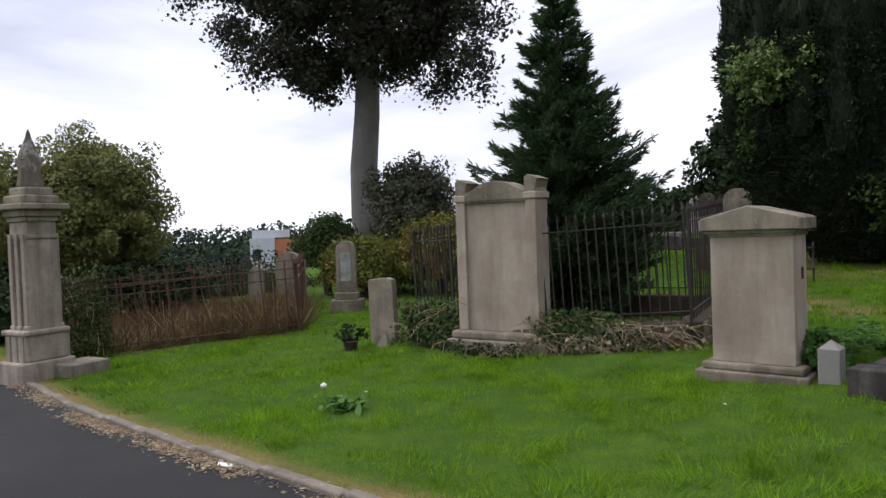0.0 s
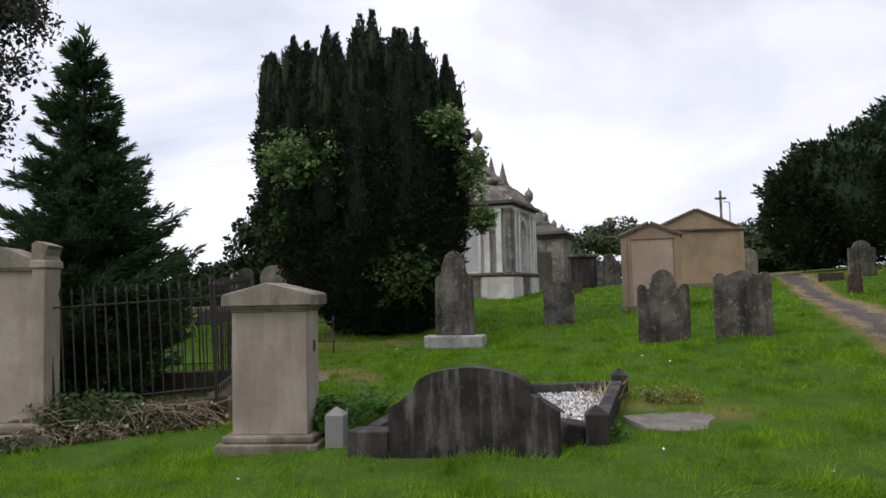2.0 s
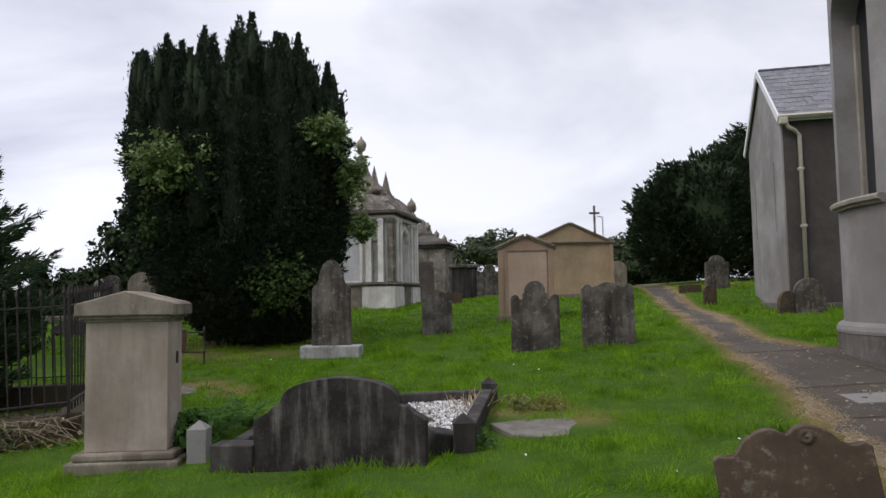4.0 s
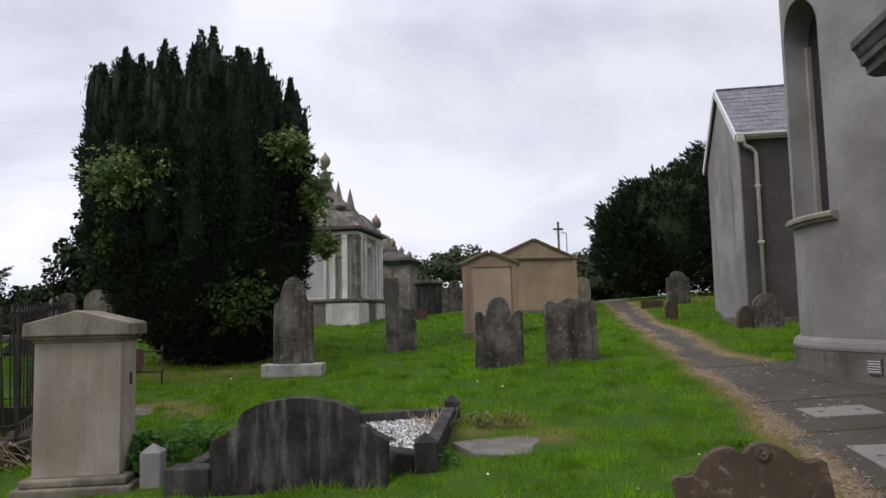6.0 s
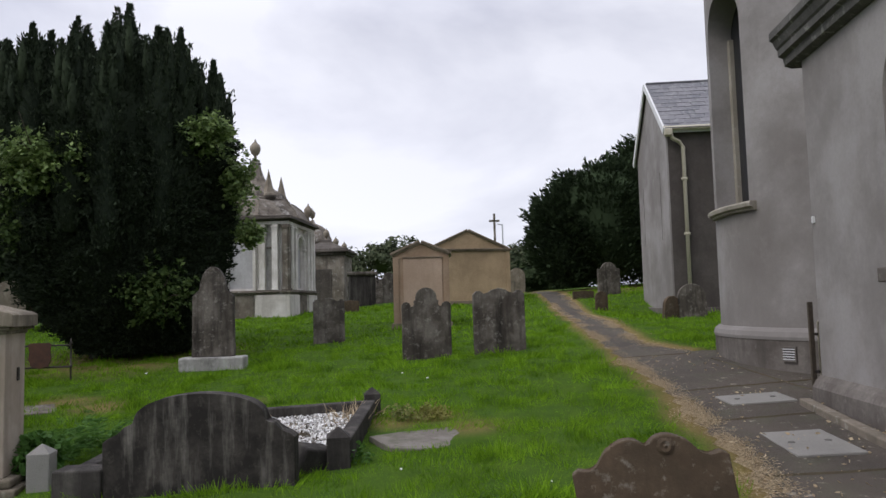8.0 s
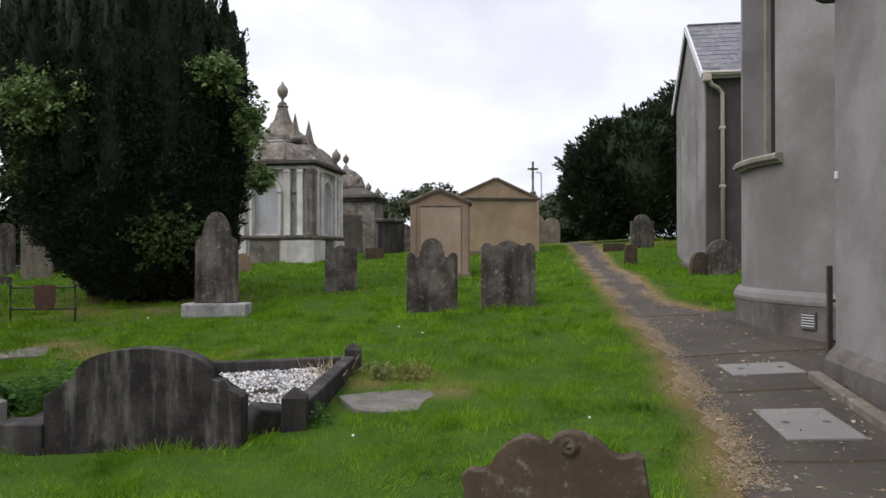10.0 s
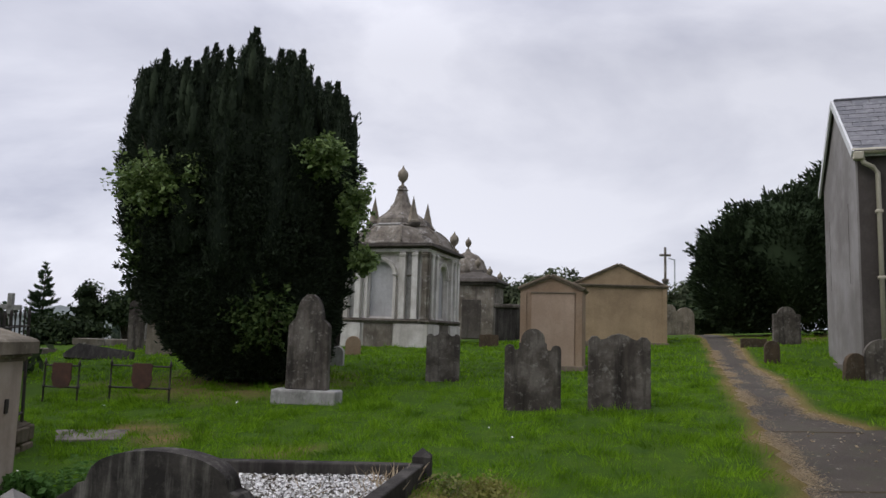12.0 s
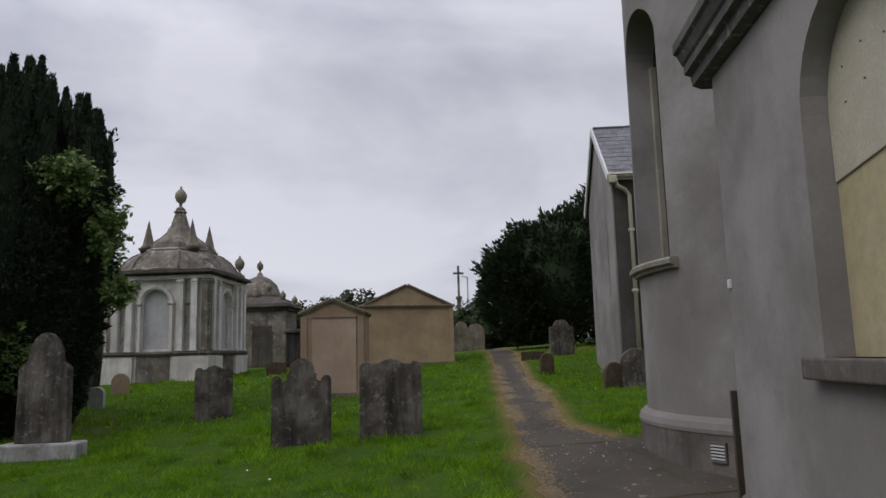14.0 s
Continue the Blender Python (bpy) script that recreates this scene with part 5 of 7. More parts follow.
def mausoleum(x, y, turn, w, label):
    """A square tomb: moulded plinth, three pilasters either side of each blind arch, eight-sided dome."""
    t = root("domed_mausoleum", pose(x, y, 1.05, 0, 0, turn), label, "mausoleum", "domed mausoleums")
    h, top = w / 2, 3.06
    part("plinth", blocks((w + 0.04, w + 0.04, 0.95, 0, 0, -0.12, 0.01)), M["limewash"], t)
    part("plinth_moulding", blocks((w + 0.18, w + 0.18, 0.05, 0, 0, 0.83, 0.015), (w + 0.26, w + 0.26, 0.035, 0, 0, 0.88, 0.012), (w + 0.12, w + 0.12, 0.04, 0, 0, 0.915, 0.012)), M["lead_stone"], t, "grey plinth moulding")
    body = finish("body", blocks((w - 0.24, w - 0.24, top - 0.95, 0, 0, 0.95)), M["limewash"])
    tools = []
    for k in range(4):
        c = finish("tool", slab(arch_outline(0.80, 1.02, 2.36), 0.3, 0), M["limewash"])
        c.transform(Matrix.Rotation(k * math.pi / 2, 4, "Z") @ Matrix.Translation((0, -h + 0.05, 0)))
        tools.append(c)
    ob = new("body", carve(body, tools))
    ob.parent = t
    for k in range(4):
        rt = Matrix.Rotation(k * math.pi / 2, 4, "Z")
        for r0, r1, out in ((0.41, 0.46, 0.16), (0.46, 0.53, 0.22)):
            inner, outer = arc(0, 2.36, r0, 0, 180, 16), arc(0, 2.36, r1, 0, 180, 16)
            part("archivolt", slab(outer + inner[::-1], out, 0.006, -h + 0.11), M["limewash"], t, "pale moulded arch", m=rt)
        part("blind_panel", slab(arch_outline(0.78, 1.0, 2.36), 0.04, 0.0, -h + 0.19), M["blind"], t, "pale grey blank panel", m=rt)
        for xx in (-0.48, 0.48):
            part("impost_pilaster", blocks((0.10, 0.16, 1.34, xx, -h + 0.09, 0.95, 0.008), (0.14, 0.21, 0.035, xx, -h + 0.09, 2.31, 0.008), (0.17, 0.25, 0.035, xx, -h + 0.09, 2.345, 0.008)), M["limewash"], t, m=rt)
        for xx in (-h + 0.09, -1.18, -0.76, 0.76, 1.18, h - 0.09):
            dirty = (k == 0 and xx > 1.4) or (k == 1 and xx < -1.4)
            part("pilaster", blocks((0.19, 0.24, top - 0.95, xx, -h + 0.07, 0.95, 0.008), (0.23, 0.29, 0.05, xx, -h + 0.07, 0.955, 0.012), (0.25, 0.30, 0.045, xx, -h + 0.07, top - 0.10, 0.012), (0.22, 0.27, 0.03, xx, -h + 0.07, top - 0.15, 0.008)), M["lead_stone"] if dirty else M["limewash"], t, "grey weathered corner pilaster" if dirty else "", m=rt)
        for xx in (-0.97, 0.97):
            # greyer than the limewash, so the recess's shade is in the strip's colour
            part("recess_panel", blocks((0.20, 0.03, top - 1.0, xx, -h + 0.105, 0.97)), M["pale"], t, "grey stained strip between pilasters, recess shade in its colour", m=rt)
            part("recess_bracket", blocks((0.18, 0.10, 0.05, xx, -h + 0.07, 2.30, 0.01)), M["lead_stone"], t, m=rt)
        for xx in (-1.13, 1.13):
            part("plinth_block", blocks((w / 2 - 0.52, 0.10, 0.86, xx, -h - 0.04, -0.06, 0.008)), M["limewash"], t, m=rt)
        part("plinth_panel", blocks((1.0, 0.04, 0.80, 0, -h - 0.02, 0.02, 0.006)), M["lead_stone"], t, "grey stained panel", m=rt)
    part("frieze", blocks((w + 0.04, w + 0.04, 0.12, 0, 0, top, 0.01)), M["limewash"], t)
    part("entablature", blocks((w + 0.12, w + 0.12, 0.05, 0, 0, top + 0.11, 0.01), (w + 0.34, w + 0.34, 0.07, 0, 0, top + 0.16, 0.02), (w + 0.26, w + 0.26, 0.05, 0, 0, top + 0.23, 0.015)), M["cornice"], t, "blackened moulded cornice")
    zc = top + 0.27
    ring8 = math.pi / 8
    part("dome", lathe([(1.86, 0), (1.86, 0.05), (1.80, 0.09), (1.70, 0.26), (1.54, 0.44), (1.32, 0.60), (1.18, 0.67), (1.16, 0.72)], 8, z=zc, phase=ring8), M["lead_stone"], t, "weathered eight-sided dome")
    for k in range(8):
        a = ring8 + k * math.pi / 4
        rib = tube(bmesh.new(), [(f * math.cos(a), f * math.sin(a), zc + z) for f, z in ((1.81, 0.09), (1.71, 0.26), (1.55, 0.44), (1.33, 0.60), (1.19, 0.67))], 0.03, 6)
        part("rib", rib, M["lead_stone"], t)
        a = k * math.pi / 4
        part("dome_slab", blocks(dict(sx=0.30, sy=0.78, sz=0.06, bevel=0.012)), M["pale"] if k in (5, 6) else M["lead_stone"], t, "flat slab on the dome's shoulder", m=Matrix.Rotation(a, 4, "Z") @ Matrix.Translation((0.95, 0, zc + 0.72)) @ Matrix.Rotation(radians(18), 4, "Y"))
    z2 = zc + 0.72
    part("drum", lathe([(1.06, 0), (1.02, 0.16), (0.98, 0.20)], 8, z=z2, phase=ring8), M["lead_stone"], t)
    cap = part("cap", lathe([(1.0, 0.0), (0.98, 0.05), (0.80, 0.17), (0.58, 0.32), (0.40, 0.50), (0.28, 0.72), (0.20, 0.98), (0.16, 1.12), (0.20, 1.14), (0.20, 1.18), (0.15, 1.20), (0.15, 1.26), (0.07, 1.28)], 8, z=z2 + 0.18, phase=ring8), M["lead_stone"], t, "concave pointed stone cap")
    u = bmesh.new()
    urn(u, 0, 0, z2 + 1.42, 1.16)
    part("urn", u, M["sand_dark"], cap, "stone urn finial", smooth=True)
    for k in range(4):
        a = math.pi / 4 + k * math.pi / 2
        xx, yy = 0.98 * math.cos(a), 0.98 * math.sin(a)
        spike = part("spike", lathe([(0.24, 0.0), (0.24, 0.07), (0.20, 0.10), (0.18, 0.14), (0.0, 0.92)], 4, x=xx, y=yy, z=z2 + 0.08, phase=math.pi / 4 + a), M["sand_dark"], t, "slender obelisk")
        part("corbel", lathe([(0.0, -0.24), (0.10, -0.20), (0.20, -0.08), (0.25, 0.0)], 10, x=xx * 1.06, y=yy * 1.06, z=z2 + 0.08), M["cornice"], spike, "dark rounded corbel", smooth=True)
    u = bmesh.new()
    box(u, 0.28, 0.28, 0.14, (h - 0.16), (h - 0.10), top + 0.27, 0.01)
    urn(u, h - 0.16, h - 0.10, top + 0.40, 1.02)
    part("corner_urn", u, M["sand_dark"], t, "stone corner urn", smooth=True)
    return t


mausoleum(-1.76, 26.2, -14.0, 3.2, "pale limewashed square mausoleum with arches, dome and urns")

m2 = root("domed_mausoleum", pose(0.0, 38.0, 1.12, 0, 0, -10), "grey brown domed mausoleum behind other tombs", "mausoleum", "domed mausoleums")
part("body", blocks((2.9, 2.9, 3.1, 0, 0, -0.2, 0.02)), M["lead_stone"], m2)
part("cornice", blocks((3.4, 3.4, 0.22, 0, 0, 2.9, 0.04), (2.6, 2.6, 0.3, 0, 0, 3.12, 0.03)), M["lead_stone"], m2)
part("dome", lathe([(1.0, 0), (0.98, 0.3), (0.82, 0.7), (0.5, 1.0), (0.15, 1.16), (0.1, 1.3)], 20, z=3.4), M["lead_stone"], m2, "round stone dome", smooth=True)
u = bmesh.new()
urn(u, 0, 0, 4.65, 1.0)
part("urn", u, M["sand_dark"], m2, smooth=True)
for sx in (-1, 1):
    for sy in (-1, 1):
        u = bmesh.new()
        urn(u, sx * 1.4, sy * 1.4, 3.12, 0.9)
        part("corner_urn", u, M["sand_dark"], m2, smooth=True)
    part("pilaster", blocks((0.4, 0.14, 2.8, sx * 1.2, -1.5, 0, 0.02)), M["lead_stone"], m2)
g2 = root("roofed_tomb", pose(0.67, 33.0, gz(0.67, 33.0) - 0.1, 0, 0, -12), "dark grey square tomb with a low pointed roof and urn", "tomb")
part("body", blocks((1.9, 1.9, 2.35, 0, 0, 0, 0.02)), M["lead_stone"], g2)
for sx in (-0.82, 0.82):
    part("pilaster", blocks((0.24, 0.10, 2.1, sx, -0.96, 0.1, 0.015)), M["lead_stone"], g2)
part("door_panel", blocks((0.8, 0.05, 1.6, 0, -0.955, 0.15, 0.01)), M["cornice"], g2, "dark blind doorway")
part("cornice", blocks((2.1, 2.1, 0.12, 0, 0, 2.35, 0.03), (2.3, 2.3, 0.08, 0, 0, 2.47, 0.02)), M["cornice"], g2)
part("roof", lathe([(1.55, 0), (1.50, 0.08), (0.35, 0.42), (0.30, 0.52), (0, 0.55)], 4, z=2.55, phase=math.pi / 4), M["cornice"], g2, "low pointed stone roof")
u = bmesh.new()
urn(u, 0, 0, 3.05, 0.85)
part("urn", u, M["sand_dark"], g2, smooth=True)
dt = root("chest_tomb", pose(2.0, 29.2, gz(2, 29.2), 0, 0, 0), "dark square chest tomb with a moulded top", "tomb")
part("body", blocks((1.0, 1.0, 1.25, 0, 0, -0.05, 0.02)), M["black_stone"], dt)
part("lid", blocks((1.16, 1.16, 0.14, 0, 0, 1.2, 0.04)), M["slate_stone"], dt)

cr = root("cross_monument", pose(11.45, 46.0, 1.55, 0, 0, 0), "tall stone cross monument on a tapering shaft", "monument")
part("shaft", blocks(dict(sx=0.5, sy=0.5, sz=0.6, bevel=0.03), dict(sx=0.36, sy=0.36, sz=2.9, z=0.6, bevel=0.02, taper=0.6), dict(sx=0.34, sy=0.34, sz=0.2, z=3.5, bevel=0.04)), M["lead_stone"], cr)
part("cross_head", blocks((0.13, 0.12, 1.9, 0, 0, 3.7, 0.012), (0.66, 0.12, 0.13, 0, 0, 5.06, 0.012)), M["lead_stone"], cr)
part("plinth", blocks((1.2, 1.2, 0.8, 0, 0, -0.2, 0.03)), M["lead_stone"], cr)
lp = root("lamp_post", pose(12.35, 47.5, 1.3), "thin pale lamp post behind the vaults", "lamp post")
part("pole", tube(bmesh.new(), [(0, 0, 0), (0, 0, 5.3)], 0.05, 8), M["cladding"], lp)
part("arm", tube(bmesh.new(), [(0, 0, 5.28), (-0.35, 0, 5.36)], 0.04, 8), M["cladding"], lp)


# ---- plants ----
def clumps(rng, centre, radii, n, per, leaf, clump_r, flatten=0.75, low=-0.6, inner=0.55):
    """Leaf clumps scattered through the outer part of an uneven ellipsoid."""
    d = rng.normal(0, 1, (n * 3, 3))
    d /= np.linalg.norm(d, axis=1, keepdims=True)
    d = d[d[:, 2] > low][:n]
    r = rng.uniform(inner, 1.0, (len(d), 1)) * (0.85 + 0.3 * rng.random((len(d), 1)))
    cs = np.array(centre) + d * r * np.array(radii)
    pts, nor = [], []
    for c in cs:
        q = rng.normal(0, 1, (per, 3))
        q *= np.minimum(1, 1.45 / (np.linalg.norm(q, axis=1, keepdims=True) + 1e-9))
        q = q * clump_r * np.array((1, 1, flatten)) * rng.uniform(0.6, 1.2)
        pts.append(c + q)
        nor.append(q * 0.6 + (c - np.array(centre)) * 0.4 + (0, 0, 0.3))
    p, q = np.concatenate(pts), np.concatenate(nor)
    q /= np.linalg.norm(q, axis=1, keepdims=True) + 1e-9
    return leaves(p, q, leaf, rng)


def bush(name, x, y, radii, lift, mat, n, per, leaf, clump_r, label, category, seed, z=None, stems=True, core=None, low=-0.6):
    rng = np.random.default_rng(seed)
    z = gz(x, y) if z is None else z
    t = root(name, pose(x, y, z), label, category)
    if stems:
        bm = bmesh.new()
        for k in range(5):
            a = rng.uniform(0, 6.28)
            e = (0.5 * radii[0] * math.cos(a), 0.5 * radii[1] * math.sin(a), lift + radii[2] * rng.uniform(-0.1, 0.4))
            tube(bm, [(0.05 * math.cos(a), 0.05 * math.sin(a), -0.1), (e[0] * 0.4, e[1] * 0.4, e[2] * 0.5), e], 0.05 + 0.02 * radii[0], 6, 0.3)
        part("stem", bm, M["wood"], t)
    if core:
        bm = bmesh.new()
        bmesh.ops.create_icosphere(bm, subdivisions=3, radius=1)
        for v in bm.verts:
            k = core * (0.85 + 0.35 * noise.noise(v.co * 1.7 + Vector((seed, 0, 0))))
            v.co = Vector((v.co.x * radii[0] * k, v.co.y * radii[1] * k, lift + v.co.z * radii[2] * k))
        part("inner_foliage", bm, M[mat], t, smooth=True)
    leaf_part("crown", [clumps(rng, (0, 0, lift), radii, n, per, leaf, clump_r, low=low)], M[mat], t)
    return t


def yew_tree(x, y):
    """A broad churchyard yew of many upright columns."""
    rng = np.random.default_rng(21)
    z = gz(x, y)
    t = root("yew_tree", pose(x, y, z) @ Matrix.Diagonal((0.95, 0.95, 0.965, 1)), "large dark Irish yew with many upright columns", "tree")
    bm = bmesh.new()
    for k in range(7):
        a = k * 0.9
        tube(bm, [(0.35 * math.cos(a), 0.35 * math.sin(a), -0.2), (0.5 * math.cos(a), 0.5 * math.sin(a), 1.2), (1.0 * math.cos(a), 1.0 * math.sin(a), 3.0)], 0.14, 7, 0.5)
    part("trunk", bm, M["wood"], t)
    pieces, fingers = [], bmesh.new()
    cols = [(0.0, 0.0, 0.42)]
    for ring_r, count, turn in ((0.75, 6, 0.2), (1.40, 11, 0.5), (2.02, 17, 0.1)):
        cols += [(ring_r + rng.uniform(-0.10, 0.10), turn + 2 * math.pi * (k + rng.uniform(-0.22, 0.22)) / count, rng.uniform(0.28, 0.38)) for k in range(count)]
    for r, a, w in cols:
        cx, cy = r * math.cos(a), r * math.sin(a)
        tip = 7.12 - 0.15 * r * r - 1.1 * max(0.0, r - 1.98) + rng.uniform(-0.38, 0.16) + (0.20 if r < 0.1 else 0)
        foot = 2.4 + rng.uniform(-0.4, 0.4) if r > 1.2 else 3.6
        prof = [(w * f, foot + (tip - foot) * g) for f, g in ((0.4, 0), (0.70, 0.15), (0.72, 0.5), (0.55, 0.68), (0.30, 0.82), (0.10, 0.92), (0, 0.96))]
        lathe(prof, 9, fingers, cx, cy)
        for j in range(8):
            sa, so, drop = rng.uniform(0, 6.28), w * rng.uniform(0.35, 0.95), rng.uniform(0.08, 1.1)
            sx, sy, st = cx + so * math.cos(sa), cy + so * math.sin(sa), tip - drop
            lathe([(0.02, st - 0.9), (0.085, st - 0.6), (0.07, st - 0.28), (0.022, st - 0.06), (0, st)], 6, fingers, sx, sy)
            c = np.stack([sx + rng.normal(0, 0.045, 150), sy + rng.normal(0, 0.045, 150), rng.uniform(st - 0.8, st, 150)], 1)
            pieces.append(needles(c, np.tile((0, 0, 1.0), (150, 1)), 0.10, rng, 0.34, 0.40))
        n = 3400 if r > 0.9 else 1800
        u = rng.random(n) ** 0.85
        hh = foot + (tip - foot) * u
        th = rng.uniform(0, 2 * math.pi, n)
        flute = 1 + 0.12 * np.sin(5 * th + 4 * a)
        rad = w * np.interp(u, (0, 0.15, 0.5, 0.68, 0.82, 0.92, 1.0), (0.6, 0.98, 1.0, 0.82, 0.50, 0.22, 0.03)) * flute * rng.uniform(0.70, 1.06, n)
        c = np.stack([cx + rad * np.cos(th), cy + rad * np.sin(th), hh], 1)
        d = np.stack([np.cos(th) * 0.35, np.sin(th) * 0.35, np.full(n, 1.0)], 1)
        pieces.append(needles(c, d, 0.085, rng, 0.36, 0.28))
    n = 70000
    hh = 0.12 + 4.1 * rng.random(n)
    th = rng.uniform(0, 2 * math.pi, n)
    wide = np.interp(hh, (0.1, 0.6, 1.1, 1.6, 2.35, 3.2, 4.2), (1.15, 1.46, 1.72, 1.92, 2.10, 2.22, 2.22))
    lump = 1 + 0.06 * np.sin(5 * th + 2.2 * hh) + 0.04 * np.sin(11 * th - 3 * hh)
    rad = wide * lump * rng.uniform(0.93, 1.03, n)
    skew = np.interp(hh, (0, 0.6, 1.6, 3.2), (0.50, 0.44, 0.20, 0.08))
    c = np.stack([rad * np.cos(th) + skew, rad * np.sin(th) + 0.3 * skew, hh], 1)
    d = np.stack([np.cos(th), np.sin(th), rng.uniform(-0.5, 0.7, n)], 1)
    pieces.append(needles(c, d, 0.085, rng, 0.36, 0.5))
    for k in range(420):
        a, z = rng.uniform(0, 2 * math.pi), rng.uniform(0.5, 4.6)
        r = float(np.interp(z, (0.1, 0.6, 1.1, 1.6, 2.35, 3.2, 4.2), (1.10, 1.42, 1.70, 1.90, 2.08, 2.18, 2.15)))
        off = float(np.interp(z, (0, 0.6, 1.6, 3.2), (0.46, 0.38, 0.15, 0.04)))
        out = np.array((math.cos(a), math.sin(a), rng.uniform(0.1, 0.9)))
        u = rng.random(60)
        c = np.array((r * math.cos(a) + off, r * math.sin(a), z)) + out * (u * rng.uniform(0.15, 0.42))[:, None] + rng.normal(0, 0.07, (60, 3)) * (1.2 - u)[:, None]
        pieces.append(needles(c, np.tile(out + (0, 0, -0.3 * rng.random()), (60, 1)), 0.09, rng, 0.34, 0.5))
    leaf_part("crown", pieces, M["yew"], t)
    part("inner_column", fingers, M["yew"], t, smooth=True)
    core = lathe([(1.0, 0.1), (1.36, 0.6), (1.62, 1.1), (1.80, 1.6), (1.98, 2.35), (2.08, 3.2), (2.08, 4.4), (1.75, 5.2), (1.1, 5.8), (0, 6.1)], 36)
    for v in core.verts:
        v.co *= 0.95 + 0.07 * noise.noise(v.co * 1.3)
        k = float(np.interp(v.co.z, (0, 0.6, 1.6, 3.2), (0.50, 0.44, 0.20, 0.08)))
        v.co.x, v.co.y = v.co.x + k, v.co.y + 0.3 * k
    part("inner_foliage", core, M["yew"], t, smooth=True)
    return t


yew_tree(-3.58, 16.0)


def climber(name, x, y, z, radii, mat, n, per, leaf, label, seed):
    rng = np.random.default_rng(seed)
    t = root(name, pose(x, y, z), label, "climbing shrub", "growth in the yew")
    leaf_part("foliage", [clumps(rng, (0, 0, 0), radii, n, per, leaf, 0.15, low=-1.0, inner=0.15)], M[mat], t)
    sprays = []
    for k in range(46):
        a = rng.normal(0, 1, 3)
        a /= np.linalg.norm(a)
        out = a * np.array(radii) * rng.uniform(1.05, 1.7)
        q = a * np.array(radii) * 0.7 + (out - a * np.array(radii) * 0.7) * rng.random((14, 1)) + rng.normal(0, 0.03, (14, 3))
        sprays.append(leaves(q, np.tile((0, -0.4, 0.8), (14, 1)), leaf, rng, 1.8, 0.6))
    leaf_part("outer_sprays", sprays, M[mat], t)
    bm = bmesh.new()
    for k in range(6):
        e = rng.normal(0, 0.5, 3) * np.array(radii)
        tube(bm, [(0, 0.25, -0.2), (e[0] * 0.5, e[1] * 0.5, e[2] * 0.4), tuple(e)], 0.016, 5, 0.4)
    part("stem", bm, M["wood"], t)


for x, y, z, radii, mat, n, seed, label in (
    (-4.27, 13.92, 4.05, (0.76, 0.52, 0.53), "shrub", 120, 31, "bright green shrub growing out of the yew"),
    (-4.72, 14.30, 3.20, (0.26, 0.30, 0.62), "ivy", 26, 32, "darker ivy hanging from the yew's side"),
    (-1.62, 14.63, 4.74, (0.42, 0.40, 0.36), "shrub", 50, 33, "green shrub sprouting from the yew's side"),
    (-1.08, 15.20, 3.90, (0.24, 0.36, 0.52), "shrub", 22, 34, "loose leafy growth on the yew's side"),
    (-0.88, 15.29, 2.88, (0.25, 0.28, 0.21), "shrub", 14, 36, "small leafy sprig on the yew's side"),
    (-2.41, 14.25, 1.74, (0.57, 0.33, 0.47), "ivy", 36, 35, "ivy low on the yew"),
):
    climber("climbing_shrub", x, y, z, radii, mat, int(n * 0.8), 42, 0.055, label, seed)


def cypress(x, y, h, r, seed, name="conifer", mat="fir", dense=1.0, label="dark green young cypress inside the railed plot", z=None):
    """A cone of drooping sprays with upturned tips."""
    rng = np.random.default_rng(seed)
    z = gz(x, y) if z is None else z
    t = root(name, pose(x, y, z), label, "tree")
    part("trunk", tube(bmesh.new(), [(0, 0, -0.1), (0.02, 0, h * 0.5), (0, 0.02, h * 0.98)], 0.035 * h ** 0.6, 8, 0.15), M["wood"], t)
    pieces = []
    for k in range(int(300 * dense * (h / 4.65))):
        f = rng.random() ** 0.75
        zz = h * (1 - f) * 0.96 + 0.12
        reach = r * np.interp(zz / h, (0, 0.25, 0.55, 0.78, 1.0), (0.95, 1.05, 0.80, 0.32, 0.04)) * (0.86 + 0.2 * math.sin(3.1 * zz + seed) * math.sin(5.3 * zz))
        a = rng.uniform(0, 2 * math.pi)
        ln = reach * rng.uniform(0.5, 1.10) + 0.10
        rise, sag = rng.uniform(0.10, 0.60), rng.uniform(0.05, 0.40)
        m = int(60 + 260 * ln)
        u = rng.random(m) ** 0.75
        side = rng.normal(0, 0.13, m) * ln * (1.15 - u) * (0.4 + u)
        cx, cy = np.cos(a) * u * ln - np.sin(a) * side, np.sin(a) * u * ln + np.cos(a) * side
        cz = zz + ln * (rise * u * u - sag * u) - np.abs(side) * 0.3 + rng.normal(0, 0.02, m)
        d = np.stack([np.cos(a) - np.sin(a) * side * 3, np.sin(a) + np.cos(a) * side * 3, 0.7 * u - 0.15 + rng.normal(0, 0.15, m)], 1)
        pieces.append(needles(np.stack([cx, cy, cz], 1), d, 0.10, rng, 0.17, 0.36))
        if k % 6 == 0:
            limb = bmesh.new()
            tube(limb, [(0, 0, zz), (math.cos(a) * ln * 0.5, math.sin(a) * ln * 0.5, zz + ln * (rise * 0.25 - sag * 0.5)), (math.cos(a) * ln * 0.95, math.sin(a) * ln * 0.95, zz + ln * (rise - sag) * 0.9)], 0.010, 4, 0.4)
            part("limb", limb, M["wood"], t)
    tip = np.stack([np.zeros(60), np.zeros(60), rng.uniform(h * 0.9, h * 1.02, 60)], 1)
    pieces.append(needles(tip, np.tile((0, 0, 1.0), (60, 1)), 0.16, rng, 0.25, 0.5))
    leaf_part("crown", pieces, M[mat], t)


